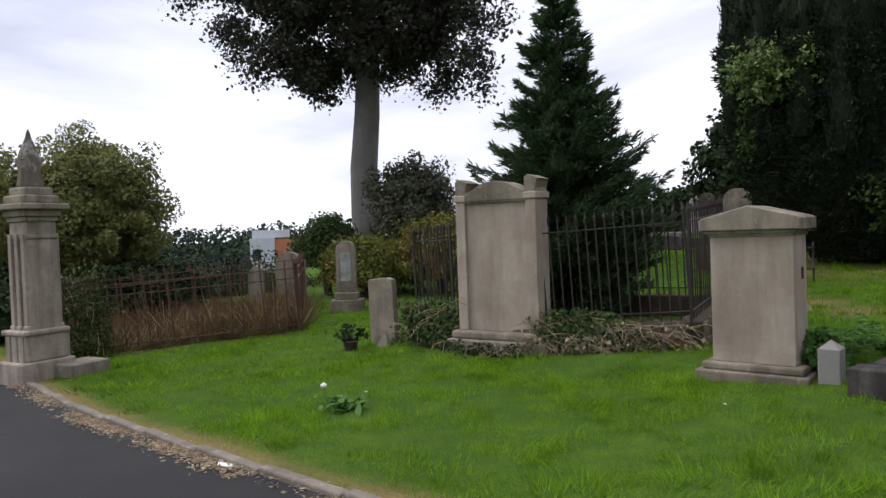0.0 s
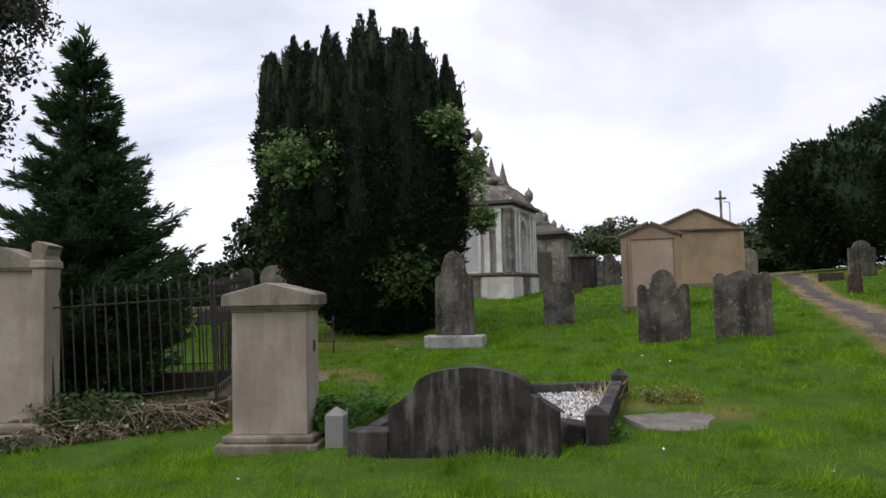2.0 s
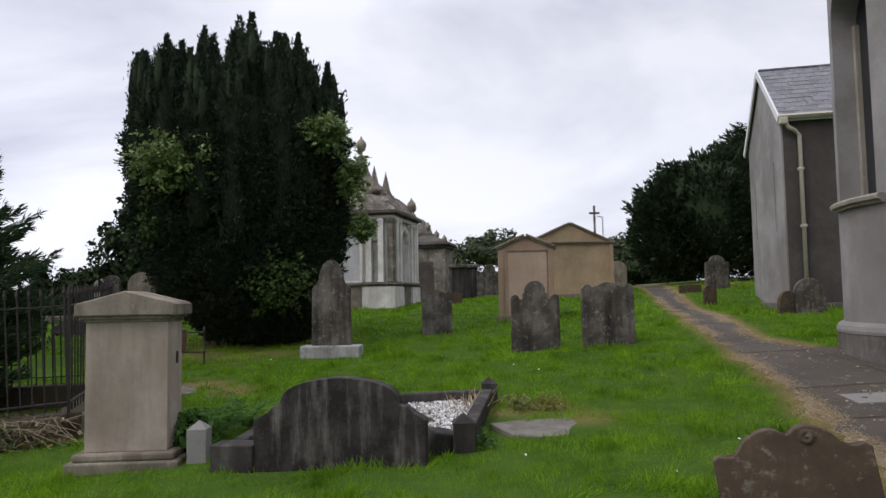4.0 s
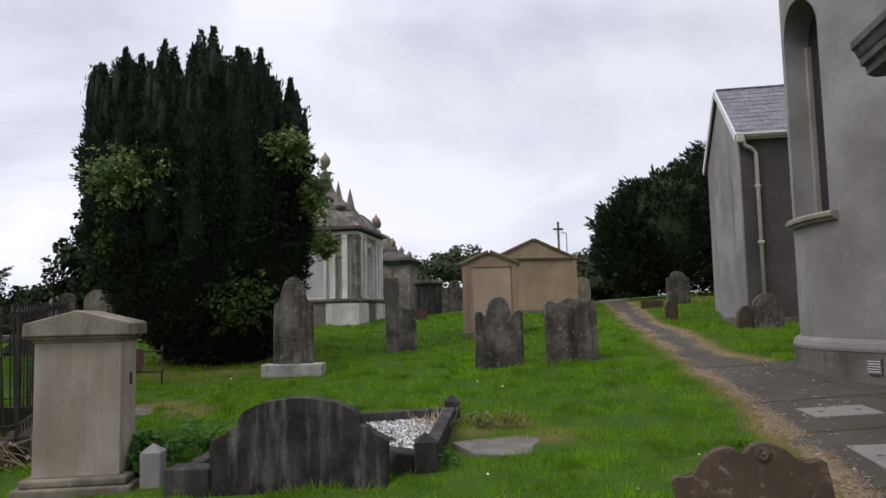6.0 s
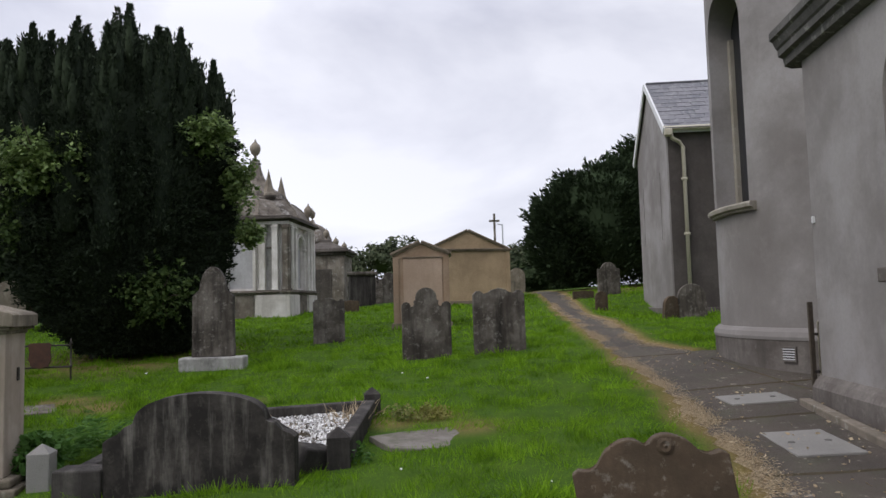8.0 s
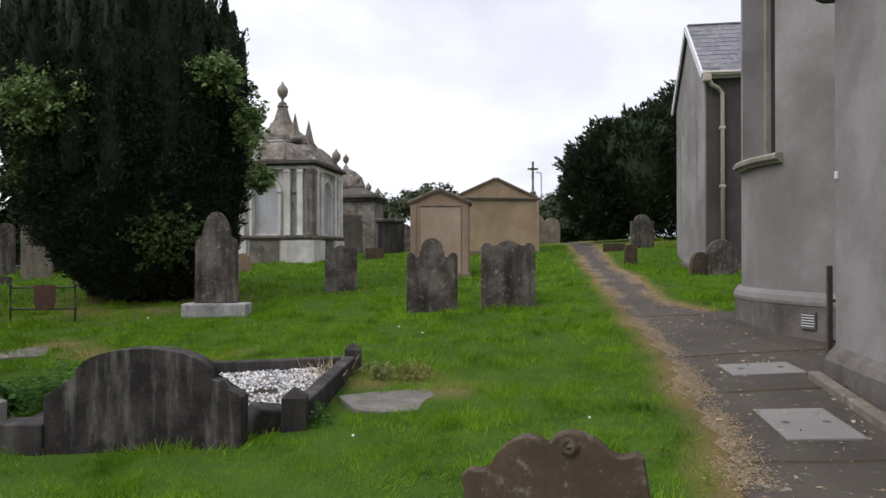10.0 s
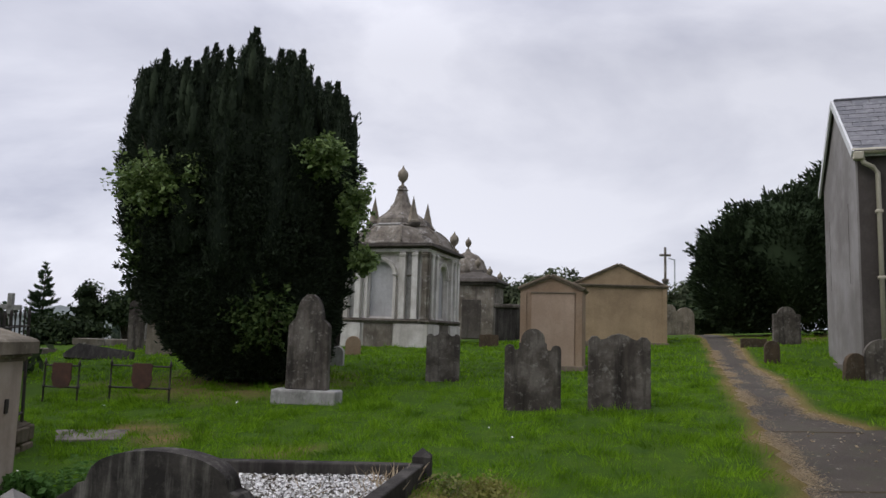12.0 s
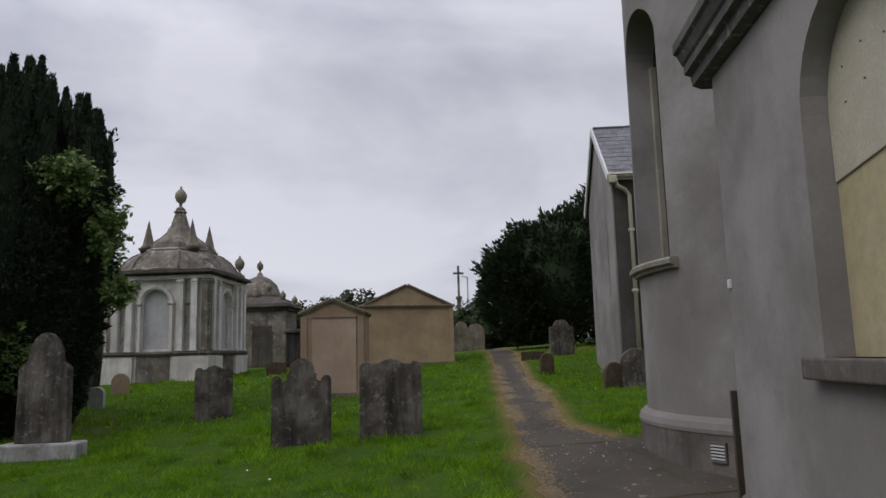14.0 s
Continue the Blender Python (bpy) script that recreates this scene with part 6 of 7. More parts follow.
cypress(-5.6, 9.05, 4.80, 1.28, 41, dense=2.1)
cypress(-16.2, 29.0, 3.0, 0.6, 42, "conifer", "fir", 0.8, "small dark spruce beyond the graves")


def broadleaf(x, y, z, trunk_r, trunk_h, crown, centre_z, seed):
    rng = np.random.default_rng(seed)
    t = root("beech_tree", pose(x, y, z), "tall copper beech with a smooth grey trunk", "tree")
    bm = bmesh.new()
    pts = [(0.0, 0, -0.3), (-0.02, 0, 0.6), (-0.04, -0.08, 2.0), (-0.06, -0.1, 3.2), (0.04, 0, 4.6), (0.10, 0.06, 6.0), (0.12, 0, 7.5), (0.0, 0, trunk_h)]
    tube(bm, pts, trunk_r, 20, 0.55)
    for v in bm.verts:
        k = 1 + 0.05 * noise.noise(v.co * 0.9) + (0.35 * max(0, 0.5 - v.co.z) if v.co.z < 0.5 else 0)
        v.co.x, v.co.y = v.co.x * k, v.co.y * k
    part("trunk", bm, M["bark"], t, smooth=True)
    ends = []
    for k in range(26):
        a, s = rng.uniform(0, 6.28), rng.uniform(0.35, 1.0)
        z0 = rng.uniform(6.2, trunk_h - 0.3)
        e = (math.cos(a) * crown[0] * s, math.sin(a) * crown[1] * s, z0 + rng.uniform(-1.2, 1.6))
        mid = (e[0] * 0.45, e[1] * 0.45, z0 + 0.9)
        part("limb", tube(bmesh.new(), [(0, 0, z0 - 0.4), mid, e], 0.10, 6, 0.15), M["bark"], t)
        ends.append((mid, e))
    pieces = [clumps(rng, (0, 0, centre_z), crown, 900, 125, 0.074, 0.25, 0.8, low=-0.85, inner=0.3)]
    for mid, e in ends:
        for j in range(6):
            c = np.array(e) + rng.normal(0, 0.5, 3) * (1, 1, 0.6) - (0, 0, 0.12 * j)
            q = rng.normal(0, 0.22, (150, 3))
            pieces.append(leaves(c + q, q + (0, 0, 0.2), 0.074, rng))
    for dx, dy, zt, drop in ((-1.0, -0.6, 6.4, 1.3), (-0.5, -0.9, 6.3, 1.0), (-1.6, -0.3, 6.5, 1.1), (-2.5, -0.4, 6.7, 1.0), (-3.1, 0.2, 6.9, 0.8), (1.1, -0.2, 6.6, 1.1), (1.5, 0.4, 6.7, 0.9), (2.2, 0.3, 6.8, 1.0), (2.5, 0.6, 7.0, 0.9), (-0.8, 0.6, 6.4, 1.0), (0.7, -0.8, 6.5, 0.7)):
        part("hanging_branch", tube(bmesh.new(), [(dx * 0.4, dy * 0.4, zt + 0.6), (dx * 0.8, dy * 0.8, zt), (dx, dy, zt - drop * 0.9)], 0.035, 5, 0.25), M["bark"], t)
        for j in range(9):
            u = j / 8
            c = np.array((dx * (0.8 + 0.2 * u), dy * (0.8 + 0.2 * u), zt - drop * u)) + rng.normal(0, 0.16, 3) * (1, 1, 0.4)
            q = rng.normal(0, 0.17, (105, 3)) * (1.1, 1.1, 0.7)
            pieces.append(leaves(c + q, q + (0, 0, 0.2), 0.074, rng))
    leaf_part("crown", pieces, M["beech"], t)


broadleaf(-14.78, 13.75, gz(-15.0, 13.75), 0.46, 10.0, (4.25, 4.25, 3.65), 9.2, 51)

# shrubs and trees round the lawn
bush("undergrowth", -17.6, 8.6, (1.8, 1.6, 0.75), 0.55, "hedge", 160, 60, 0.08, 0.24, "dark undergrowth below the large bushes", "bush", 82, core=0.75)
bush("undergrowth", -17.2, 5.4, (1.6, 1.5, 0.8), 0.6, "hedge", 160, 60, 0.08, 0.24, "dark undergrowth below the large bushes", "bush", 83, core=0.75)
bush("large_bush", -19.4, 8.2, (1.9, 2.0, 2.2), 2.6, "olive", 420, 110, 0.062, 0.26, "large olive-green bush beyond the rusty railings", "bush", 61, core=0.72)
bush("large_bush", -20.3, 5.6, (2.0, 2.0, 2.1), 2.7, "olive", 380, 110, 0.062, 0.26, "large olive-green bush beyond the rusty railings", "bush", 62, core=0.72)
bush("shrub", -12.7, 13.3, (1.05, 1.1, 1.2), 2.0, "rhodo", 240, 60, 0.06, 0.22, "dark rhododendron bush beside the beech", "bush", 63, core=0.7)
bush("shrub", -12.6, 11.6, (1.3, 0.9, 0.70), 0.65, "gold", 220, 55, 0.05, 0.20, "golden autumn shrub in front of the beech", "bush", 64, core=0.7)
bush("shrub", -10.6, 12.0, (1.5, 0.9, 0.85), 0.8, "gold", 220, 55, 0.05, 0.20, "golden autumn shrub by the railed plot", "bush", 65, core=0.7)
bush("shrub", -14.3, 11.8, (0.7, 0.75, 0.70), 1.25, "ivy", 170, 55, 0.05, 0.20, "bright green shrub in front of the beech", "bush", 66, core=0.7)
bush("hedge", -20.5, 13.5, (3.8, 2.0, 0.40), 0.1, "hedge", 330, 60, 0.05, 0.26, "dark hedge behind the overgrown plot", "hedge", 67, core=0.75)
bush("hedge", -11.0, 16.2, (3.2, 1.2, 0.9), 0.6, "hedge", 150, 50, 0.12, 0.3, "dark hedge beyond the beech", "hedge", 68, core=0.75)
bush("tree", -8.6, 25.2, (1.7, 1.7, 2.1), 2.0, "hedge", 170, 60, 0.13, 0.34, "dark spreading tree beyond the railed plot", "tree", 69, core=0.7)
bush("tree", -12.2, 30.0, (1.2, 1.2, 0.8), 1.2, "hedge", 110, 55, 0.13, 0.32, "dark spreading tree beyond the railed plot", "tree", 70, core=0.7)
bush("clipped_shrub", -15.5, 31.0, (0.55, 0.55, 1.3), 1.2, "hedge", 70, 40, 0.10, 0.2, "dark columnar clipped shrub", "bush", 71, core=0.8)
bush("shrub", -14.0, 31.5, (1.3, 1.0, 0.8), 1.2, "hedge", 80, 45, 0.11, 0.28, "dark shrub among far graves", "bush", 72, core=0.7)
bush("shrub", -13.2, 26.0, (1.2, 0.9, 0.5), 0.4, "hedge", 80, 45, 0.10, 0.26, "dark scrub among graves", "bush", 73, core=0.7)
# these three bushes wear the paler leaves with haze painted in
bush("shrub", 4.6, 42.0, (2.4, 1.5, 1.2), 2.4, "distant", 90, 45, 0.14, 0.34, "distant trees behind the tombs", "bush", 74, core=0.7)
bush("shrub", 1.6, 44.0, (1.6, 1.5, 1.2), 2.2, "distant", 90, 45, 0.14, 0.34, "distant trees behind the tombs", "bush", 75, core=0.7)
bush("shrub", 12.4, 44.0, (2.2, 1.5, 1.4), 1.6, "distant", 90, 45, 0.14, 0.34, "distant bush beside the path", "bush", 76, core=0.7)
bush("hedge", 12.5, 38.0, (3.6, 1.0, 1.1), 0.6, "hedge", 120, 50, 0.13, 0.3, "dark hedge at the end of the path", "hedge", 81, core=0.75)
def fern(x, y, n, reach, seed):
    """A tuft of arching fronds with leaflets on both sides."""
    rng = np.random.default_rng(seed)
    t = root("fern_clump", pose(x, y, gz(x, y)), "green feathery fern tuft beside the pedestal tomb", "fern", "ferns by the pedestal tomb")
    fronds = []
    for k in range(n):
        a, l, up = rng.uniform(0, 6.28), reach * rng.uniform(0.6, 1.15), rng.uniform(0.9, 2.0)
        u = np.repeat(np.linspace(0.15, 1.0, 26), 2)
        side = np.tile((-1.0, 1.0), 26)
        c = np.stack([np.cos(a) * l * u * 0.8, np.sin(a) * l * u * 0.8, l * (up * u - 0.75 * up * u * u)], 1)
        d = np.stack([np.cos(a) * 0.5 - np.sin(a) * side, np.sin(a) * 0.5 + np.cos(a) * side, np.full(52, 0.1)], 1)
        fronds.append(needles(c, d, 0.085 * (1.08 - u), rng, 0.24, 0.15))
    leaf_part("foliage", fronds, M["fern"], t)


fern(-1.78, 7.72, 30, 0.62, 77)
fern(-1.62, 8.15, 24, 0.55, 84)
bush("fern_clump", -1.84, 7.2, (0.16, 0.22, 0.22), 0.16, "fern", 40, 40, 0.038, 0.08, "bright green leafy weeds beside the pedestal tomb", "weed", 78, stems=False)
bush("weed_clump", 1.45, 8.25, (0.34, 0.24, 0.10), 0.03, "olive", 30, 40, 0.024, 0.09, "low green weeds by the grave kerb", "weed", 79, stems=False)
bush("weed_clump", 0.80, 6.78, (0.08, 0.08, 0.08), 0.08, "fern", 8, 12, 0.028, 0.04, "small green weed by the corner post", "weed", 80, stems=False)


def dark_evergreen(x, y, seed):
    rng = np.random.default_rng(seed)
    z = gz(x, y)
    t = root("evergreen_tree", pose(x, y, z), "broad dark evergreen beside the church", "tree")
    part("trunk", tube(bmesh.new(), [(0, 0, -0.2), (0, 0, 3.0)], 0.3, 10, 0.6), M["wood"], t)
    pieces = []
    for cx, cy, cz, rx, rz, n in ((0.0, 0, 2.6, 2.35, 2.4, 24000), (2.85, 0.6, 3.8, 2.0, 2.8, 24000), (-1.9, -0.2, 2.0, 1.3, 2.0, 13000), (3.4, 0, 2.0, 2.0, 2.0, 10000)):
        d = rng.normal(0, 1, (n, 3))
        d /= np.linalg.norm(d, axis=1, keepdims=True)
        lump = 1 + 0.12 * np.sin(4 * d[:, 0] + 7 * d[:, 2]) + 0.08 * np.sin(9 * d[:, 1] + 6 * d[:, 2] + cx) + 0.07 * np.sin(17 * d[:, 0] - 13 * d[:, 2]) * np.sin(15 * d[:, 1])
        c = np.array((cx, cy, cz)) + d * (rng.uniform(0.80, 1.06, (n, 1)) * lump[:, None]) * np.array((rx, rx, rz))
        dr = d * np.array((1, 1, 0.2)) + np.array((0, 0, 0.45))
        pieces.append(needles(c[c[:, 2] > 0.1], dr[c[:, 2] > 0.1], 0.2, rng, 0.36, 0.3))
        for k in range(90):
            q = rng.normal(0, 1, 3)
            q[2] = abs(q[2]) * 0.8
            q /= np.linalg.norm(q)
            if q[1] > 0.5:
                continue
            foot = np.array((cx, cy, cz)) + q * np.array((rx, rx, rz)) * 0.92
            run_out = q * (1, 1, 0.4) + (0, 0, 0.55)
            length = rng.uniform(0.25, 0.62)
            u = rng.random(60)
            c = foot + run_out * (u * length)[:, None] + rng.normal(0, 0.07, (60, 3)) * (1.1 - u)[:, None]
            pieces.append(needles(c, np.tile(run_out, (60, 1)), 0.16, rng, 0.30, 0.35))
    leaf_part("crown", pieces, M["evergreen"], t)
    bm = bmesh.new()
    for cx, cy, cz, rx, rz in ((-0.2, 0, 2.7, 2.1, 2.2), (2.85, 0.6, 3.8, 1.75, 2.4), (-1.8, -0.2, 2.0, 1.1, 1.7), (3.4, 0, 2.0, 1.7, 1.7)):
        vs = bmesh.ops.create_icosphere(bm, subdivisions=3, radius=1)["verts"]
        for v in vs:
            v.co = Vector((cx + v.co.x * rx, cy + v.co.y * rx, max(0.05, cz + v.co.z * rz)))
    part("inner_foliage", bm, M["evergreen"], t, smooth=True)


dark_evergreen(11.9, 28.5, 91)


def spread(name, n, area, height, mat, label, category, seed, width=0.09, tilt=0.35, skip=None, dens=None):
    """Upright blades scattered over an area (x0, x1, y0, y1)."""
    rng = np.random.default_rng(seed)
    x, y = rng.uniform(area[0], area[1], n), rng.uniform(area[2], area[3], n)
    ok = np.ones(n, bool)
    if skip is not None:
        ok &= ~skip(x, y)
    if dens is not None:
        ok &= rng.random(n) < dens(x, y)
    x, y = x[ok], y[ok]
    p = np.stack([x, y, land(x, y) + 0.0], 1)
    tuft = 0.75 + 0.6 * np.array([noise.noise((a * 1.6, b * 1.6, 3)) for a, b in zip(x, y)])
    tuft = tuft + 0.45 * np.array([noise.noise((a * 5.0, b * 5.0, 9)) for a, b in zip(x, y)])
    sway = np.array([(noise.noise((a * 2.2, b * 2.2, 14)), noise.noise((a * 2.2, b * 2.2, 24)), 0.55) for a, b in zip(x, y)])
    v, f = needles(p, sway * (1.7, 1.7, 1.0), height * np.clip(tuft, 0.3, 1.7), rng, width, tilt * 0.7)
    return tagged(new(name, raw_mesh(name, v, f, M[mat])), label, category, kind="stuff")


def built_over(x, y):
    b = paved(x, y)
    b |= (x > -1.35 + 0.19 * (y - 6.9)) & (x < 0.72 + 0.17 * (y - 6.9)) & (y > 6.52) & (y < 8.65)
    b |= (np.abs(x - 1.55) < 0.54) & (np.abs(y - 7.32) < 0.2)
    b |= (x > -7.0) & (x < -3.9) & (y > 7.25 + 0.45 * np.clip(x + 4.8, 0, 2)) & (y < 10)
    b |= np.hypot(x - 8.5, y - 9.6) < 2.4
    b |= (np.abs(x + 2.29) < 0.45) & (np.abs(y - 7.03) < 0.31)
    return b


edge_d = lambda x, y: np.minimum(to_line(KERB, x, y), np.where(y > 10.6, np.abs(x - path_right(y)), 9))
green = lambda x, y: np.clip((edge_d(x, y) - 0.12) / 0.35, 0.0, 1)
spread("lawn_grass", 230000, (-6.5, 4.6, 3.0, 8.6), 0.10, "grass", "short green lawn grass with tufts", "grass", 101, 0.05, 0.5, built_over, green)
spread("lawn_grass", 180000, (-6.0, 9.5, 8.6, 15.0), 0.11, "grass", "short green lawn grass with tufts", "grass", 102, 0.075, 0.45, built_over, green)
spread("lawn_grass", 65000, (-13.0, -6.5, 3.2, 10.5), 0.11, "grass", "short green lawn grass with tufts", "grass", 103, 0.09, 0.45, built_over, green)
spread("lawn_grass", 90000, (-11.0, 12.0, 15.0, 27.0), 0.13, "grass", "short green lawn grass with tufts", "grass", 104, 0.16, 0.45, built_over, green)


def litter(name, lines, n, width, size, mat, label, category, seed, lift=0.012, lie=1.0):
    """Flat straw and leaf scraps scattered about lines, thinning away from them."""
    rng = np.random.default_rng(seed)
    pts = []
    for line, off in lines:
        seg = np.array([math.dist(a, b) for a, b in zip(line, line[1:])])
        cum = np.concatenate([[0], np.cumsum(seg)])
        s = rng.uniform(0, cum[-1], int(n * cum[-1]))
        x, y = np.interp(s, cum, [p[0] for p in line]), np.interp(s, cum, [p[1] for p in line])
        patch = np.array([noise.noise((a * 1.1, b * 1.1, 8)) for a, b in zip(x, y)])
        ok = rng.random(len(s)) < np.clip(0.5 + 1.9 * patch, 0.05, 1)
        k = np.clip(np.searchsorted(cum, s) - 1, 0, len(seg) - 1)
        dx = np.array([b[0] - a[0] for a, b in zip(line, line[1:])])[k] / seg[k]
        dy = np.array([b[1] - a[1] for a, b in zip(line, line[1:])])[k] / seg[k]
        w = rng.normal(off, width, len(s))
        pts.append(np.stack([x + w * dy, y - w * dx], 1)[ok])
    p = np.concatenate(pts)
    p = np.concatenate([p, (land(p[:, 0], p[:, 1]) + lift + rng.random(len(p)) * 0.012)[:, None]], 1)
    d = rng.normal(0, 1, (len(p), 3)) * (1, 1, 0.12)
    v, f = needles(p, d, size, rng, 0.14 * lie, 0.05)
    return tagged(new(name, raw_mesh(name, v, f, M[mat])), label, category, kind="stuff")


PATH_FAR = [(float(path_right(y)), float(y)) for y in np.arange(10.9, 26, 1.0)]
litter("path_straw", [(KERB[8:15], 0.0)], 7500, 0.085, 0.026, "straw", "dead straw-coloured grass along the path edge", "dead grass", 105)
litter("path_straw", [(PATH_FAR, 0.0)], 4200, 0.10, 0.028, "straw", "dead straw-coloured grass along the path edge", "dead grass", 115)
litter("path_straw", [(KERB[2:8], 0.08)], 1700, 0.06, 0.035, "straw", "dead straw-coloured grass along the drive edge", "dead grass", 125)
litter("leaf_litter", [(KERB[2:6], 0.14)], 200, 0.06, 0.045, "straw", "pale leaf litter on the drive edge", "leaf litter", 126, 0.012, 2.5)
litter("leaf_litter", [([(3.8, 4.6), (5.2, 9.0), (6.3, 14.0), (7.4, 19.0)], 0.0)], 45, 0.45, 0.04, "straw", "scattered pale leaves on the path", "leaf litter", 127, 0.012, 3.5)
litter("gutter_leaves", [([(5.26, 7.15), (4.45, 4.4)], 0.0)], 260, 0.05, 0.04, "straw", "fallen leaves caught in the gutter", "leaf litter", 128, 0.012, 3.0)
spread("tall_weeds", 34000, (-14.2, -9.9, 5.0, 9.3), 0.56, "weeds", "tall dried rust-brown weeds inside the overgrown plot", "weeds", 106, 0.013, 0.4, lambda x, y: (y < 4.9 + (x + 11.4) * 1.68) | (y > 7.7 - (x + 9.8) * 0.78), None)
spread("green_weeds", 3500, (-13.0, -9.9, 5.0, 8.6), 0.42, "olive", "green weeds among the dried stalks", "weeds", 117, 0.05, 0.5, lambda x, y: (y < 4.9 + (x + 11.4) * 1.68) | (y > 7.7 - (x + 9.8) * 0.78), None)
spread("tall_weeds", 1500, (-12.6, -9.9, 5.0, 8.6), 0.62, "straw", "pale dried grass inside the overgrown plot", "weeds", 107, 0.010, 0.4, lambda x, y: (y < 4.9 + (x + 11.4) * 1.68) | (y > 7.7 - (x + 9.8) * 0.78), None)
clumped = lambda x, y: np.clip(3.0 * np.array([noise.noise((a * 1.9, b * 1.9, 31)) for a, b in zip(x, y)]) - 0.25, 0, 1) * green(x, y)
spread("lawn_tufts", 70000, (-5.5, 4.2, 3.1, 6.6), 0.15, "grass", "longer pale tufts standing in the lawn", "grass", 110, 0.04, 0.55, built_over, clumped)
spread("lawn_tufts", 60000, (-5.5, 5.0, 8.8, 14.5), 0.17, "grass", "longer pale tufts standing in the lawn", "grass", 111, 0.05, 0.55, built_over, clumped)
spread("tall_grass", 420, (-1.2, 0.9, 6.15, 6.36), 0.14, "grass", "longer grass at the foot of the dark headstone", "grass", 108, 0.06, 0.3)
spread("tall_grass", 260, (0.0, 0.95, 7.9, 8.6), 0.30, "straw", "dry stalks in the grave bed", "dead grass", 109, 0.05, 0.4)


# ivy on the railed plot's wall
def ivy(x0, y0, x1, y1, z, h, n, seed, mat="ivy", label="ivy trailing over the plot wall"):
    rng = np.random.default_rng(seed)
    u, w = rng.random(n), rng.normal(0, 0.075, (n, 2))
    p = np.stack([x0 + u * (x1 - x0) + w[:, 0], y0 + u * (y1 - y0) + w[:, 1] - 0.1, z + rng.random(n) * h * (0.5 + 0.5 * np.sin(u * 9 + seed) ** 2)], 1)
    nrm = np.tile((0, -0.8, 0.5), (n, 1))
    t = root("ivy", pose(0, 0, 0), label, "ivy", "ivy on the plot wall")
    leaf_part("ivy_leaves", [leaves(p, nrm, 0.042, rng, 1.2, 0.6)], M[mat], t)
    bm = bmesh.new()
    for k in range(70 if mat != "straw" else 190):
        a = rng.random()
        q = Vector((x0 + a * (x1 - x0), y0 + a * (y1 - y0) - 0.16, z + h * rng.uniform(0.15, 0.95)))
        way = Vector((rng.normal(0, 0.10), rng.normal(-0.03, 0.05), rng.uniform(-0.16, 0.05)))
        q2 = q + way + Vector((rng.normal(0, 0.04), 0, rng.normal(0, 0.03)))
        q3 = q2 + way * 0.6 + Vector((rng.normal(0, 0.06), 0, rng.uniform(-0.08, 0.02)))
        tube(bm, [q, q2, q3], 0.0045, 4, 0.6)
    part("stem", bm, M["creeper"], t)


ivy(-6.95, 7.3, -6.0, 7.25, -0.02, 0.58, 2400, 1)
ivy(-4.85, 7.35, -4.1, 7.66, -0.02, 0.52, 2600, 2)
ivy(-4.95, 7.25, -4.0, 7.6, -0.10, 0.34, 160, 6, "straw", "dead woody creeper at the foot of the plot wall")
ivy(-6.0, 7.05, -4.7, 7.1, -0.12, 0.22, 900, 7, "hedge", "dark creeper along the tomb's foot")
ivy(-4.2, 7.55, -3.7, 7.8, -0.02, 0.40, 700, 3, "ivy")
ivy(-4.2, 7.6, -3.30, 8.0, 0.0, 0.38, 110, 5, "straw", "dead straw-coloured creeper on the plot wall")
ivy(-11.55, 4.55, -11.15, 5.15, -0.3, 1.45, 2600, 4, "ivy", "ivy climbing the end of the rusty railing")

# weeds and litter on the lawn
dd = root("dandelion_clump", pose(-5.05, 4.42, gz(-5.05, 4.42) + 0.02), "leafy weed with a white seed head", "weed")
rng = np.random.default_rng(12)
cc = rng.normal(0, 0.07, (70, 3)) * (1.4, 1, 0.4) + (0.1, 0, 0.07)
leaf_part("leaf_rosette", [leaves(cc, np.tile((0, 0, 1.0), (70, 1)), 0.06, rng, 2.2, 0.6)], M["fern"], dd)
part("seed_head", lathe([(0, -0.03), (0.028, -0.01), (0.03, 0.01), (0, 0.03)], 10, x=-0.16, y=0, z=0.2), M["petal"], dd, smooth=True)
part("stalk", tube(bmesh.new(), [(-0.1, 0, 0), (-0.16, 0, 0.18)], 0.005, 5), M["fern"], dd)
single("paper_litter", slab([(-0.07, -0.03), (0.05, -0.04), (0.08, 0.02), (-0.02, 0.045)], 0.012, 0.003), M["petal"], pose(-4.5, 2.98, gz(-4.5, 2.98) + 0.02, 84, 4, 20), "scrap of white paper on the drive", "litter")

# daisies and small yellow flowers
def specks(name, spots, mat, size, label, seed):
    rng = np.random.default_rng(seed)
    p = np.array([(x, y, gz(x, y) + 0.09) for x, y in spots])
    p = np.repeat(p, 5, 0) + rng.normal(0, size * 0.25, (len(p) * 5, 3)) * (1, 1, 0.3)
    v, f = leaves(p, np.tile((0, -0.3, 1.0), (len(p), 1)), size, rng, 1.2, 0.3)
    tagged(new(name, raw_mesh(name, v, f, M[mat])), label, "flowers", kind="stuff")


rng = np.random.default_rng(77)
specks("daisies", [(rng.uniform(-6, 4), rng.uniform(4.5, 15)) for k in range(16)], "petal", 0.018, "scattered white daisies in the lawn", 3)
specks("yellow_flowers", [(-3.5 + rng.normal(0, 0.25), 7.75 + rng.normal(0, 0.12)) for k in range(26)], "gold", 0.04, "small yellow flowers at the plot wall", 4)

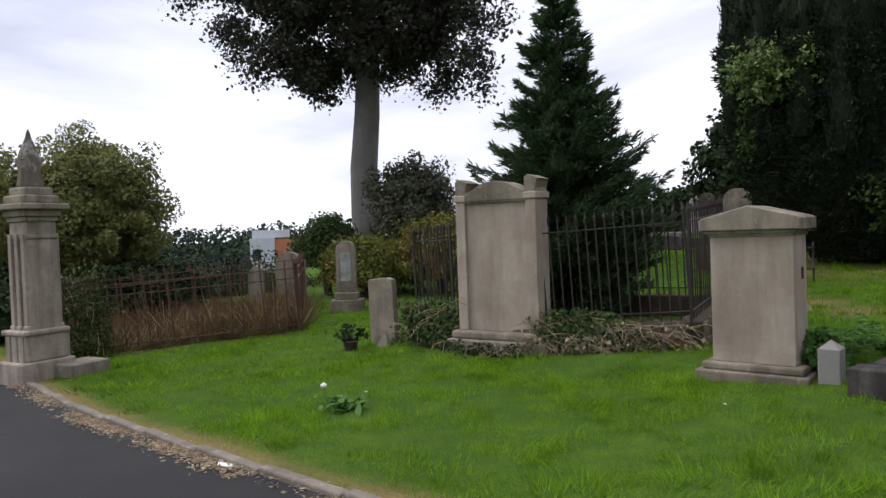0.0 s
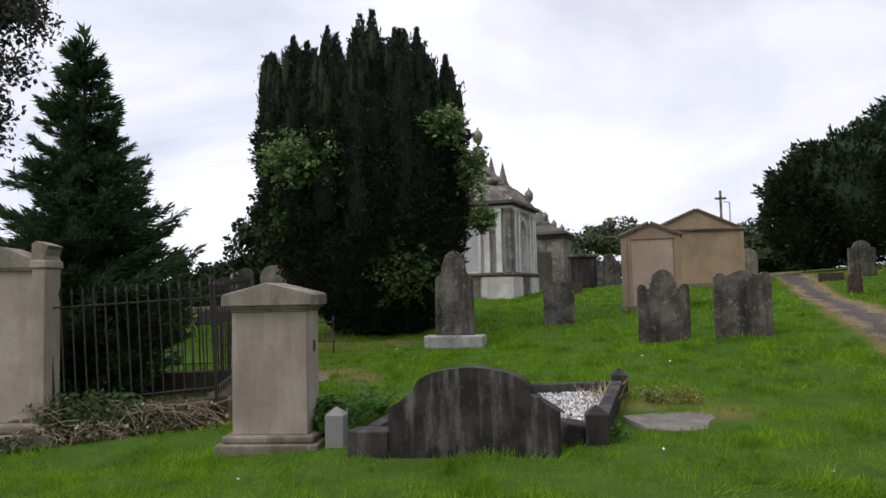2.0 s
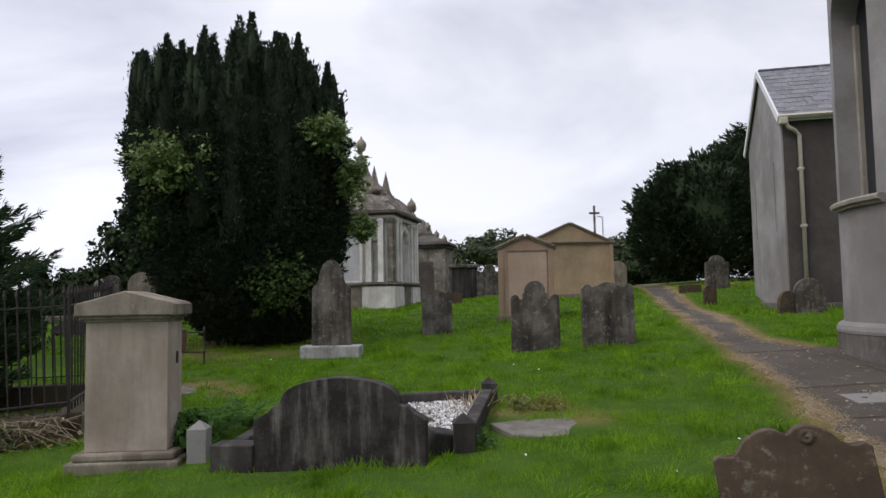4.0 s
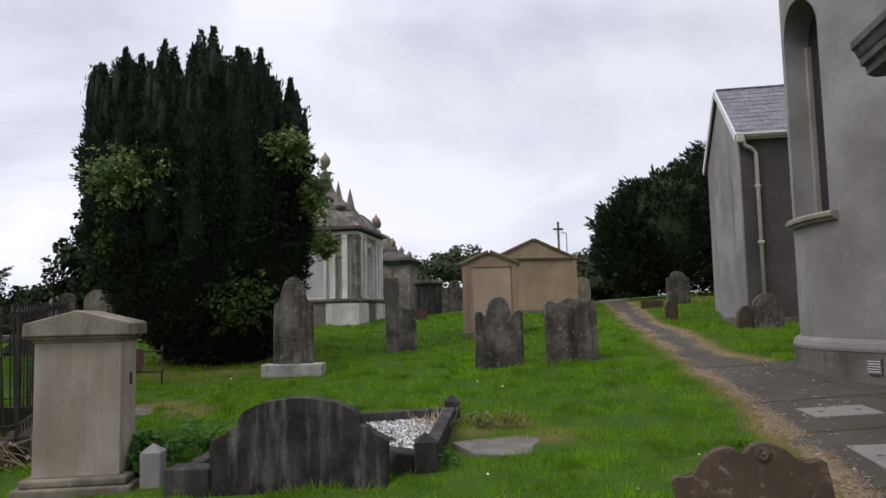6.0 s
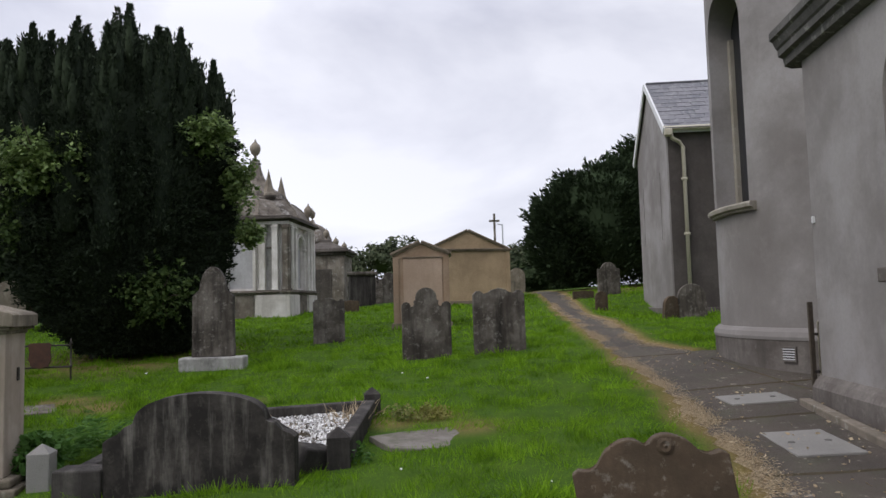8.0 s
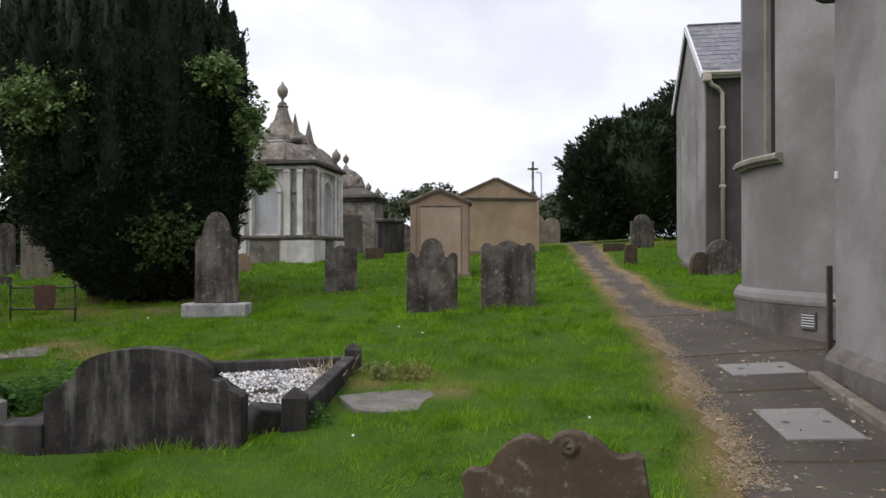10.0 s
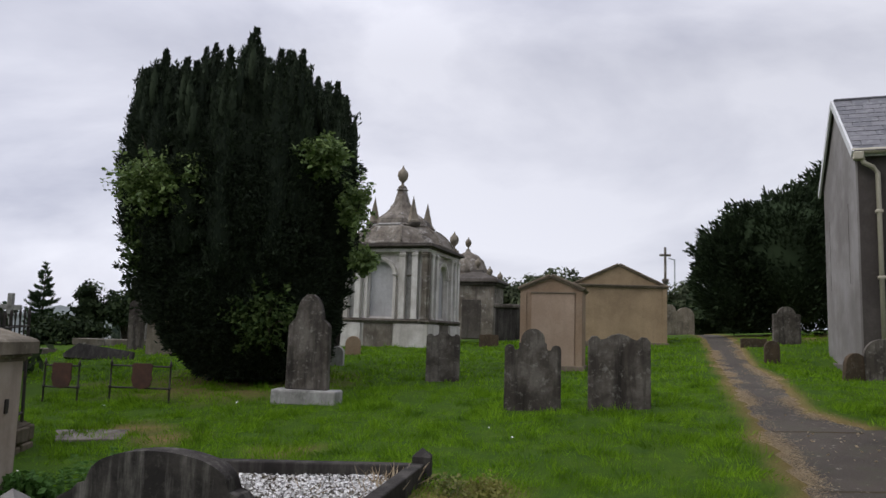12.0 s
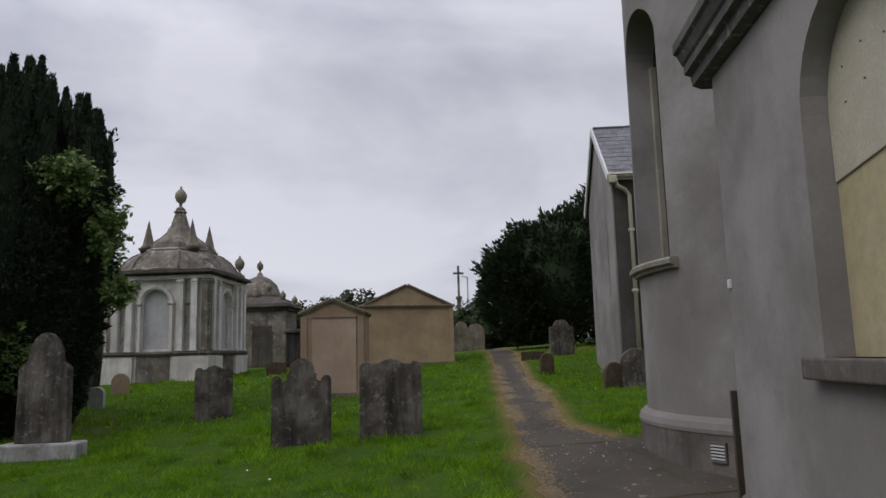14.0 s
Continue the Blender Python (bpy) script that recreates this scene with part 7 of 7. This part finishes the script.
# ---- distance ----
def far_woods():
    rng = np.random.default_rng(200)
    pieces = []
    for k in range(820):
        az = rng.uniform(-100, 60)
        near = rng.random() < 0.4
        d = rng.uniform(48, 80) if near else rng.uniform(120, 230)
        x, y = d * math.sin(radians(az)), d * math.cos(radians(az))
        top = 1.4 + d * (rng.uniform(-0.04, -0.010) if near else rng.uniform(0.002, 0.022))
        if rng.random() < 0.06:
            top += d * 0.012
        r = d * rng.uniform(0.018, 0.035)
        n = 300 if near else 150
        q = rng.normal(0, 1, (n, 3))
        q /= np.linalg.norm(q, axis=1, keepdims=True)
        c = np.array((x, y, top - r)) + q * r * np.array((1.2, 1.2, 1.0)) * rng.uniform(0.7, 1.05, (n, 1))
        pieces.append(leaves(c, q, d * (0.0032 if near else 0.0045), rng, 1.2, 0.6))
        q = q[:90]
        q2 = q * np.array((1.2, 1.2, 0.3)) * r
        c2 = np.array((x, y, top - 1.8 * r)) + q2
        pieces.append(leaves(c2, q, d * 0.010, rng, 1.3, 0.3))
    v, f = join(pieces)
    tagged(new("far_woods", raw_mesh("far_woods", v, f, M["far_green"])), "hazy distant woods and hedges", "woods", kind="stuff")


far_woods()
fb = root("distant_building", pose(-75.7, 53.4, -3.0, 0, 0, 54.8), "distant flat-roofed pale building with a brick end", "building", kind="")
part("wall", blocks((3.05, 9, 6.3, -1.8, 6, -2, 0)), M["cladding"], fb)
part("brick_wall", blocks((2.4, 8, 6.1, 0.9, 6, -2, 0)), M["brick"], fb, "orange brick block")
part("roof", blocks((4.7, 8.0, 1.0, -0.7, 6.5, 4.3, 0)), M["cladding"], fb, "pale upper storey")
part("window", blocks((1.0, 0.1, 1.3, -2.5, 1.46, 1.6, 0)), M["dark_glass"], fb)
wh = root("distant_building", pose(-44.0, 75.0, -1.0, 0, 0, 28), "distant pale warehouse beyond the graves", "building")
part("wall", blocks((9, 12, 4.0, 0, 0, -1, 0)), M["cladding"], wh)
part("roof", slab([(-4.8, 3.0), (4.8, 3.0), (0, 4.2)], 12.4, 0), M["cladding"], wh)

# ---- slates of the nave roof ----
sl_me = finish("slate", blocks((0.36, 0.40, 0.012, 0, 0.20, 0, 0)), M["slate"])
half_me = finish("slate", blocks((0.175, 0.40, 0.012, 0, 0.20, 0, 0)), M["slate"])
roof_m = Matrix.Translation((0, 0, EAVE)) @ Matrix.Rotation(slope, 4, "X")
for r in range(int((run - 0.25) / 0.26) + 1):
    for c in range(17):
        odd = r % 2
        xx = 0.125 + c * 0.375 - (0.1875 if odd else 0.0)
        s = new("slate", half_me if odd and c == 0 else sl_me)
        if odd and c == 0:
            xx = 0.032
        s.parent = nave
        s.matrix_local = roof_m @ pose(xx, -0.27 + r * 0.26, 0.118 + random.uniform(0, 0.004), -1.6 + random.uniform(-0.5, 0.5), 0, random.uniform(-0.8, 0.8))
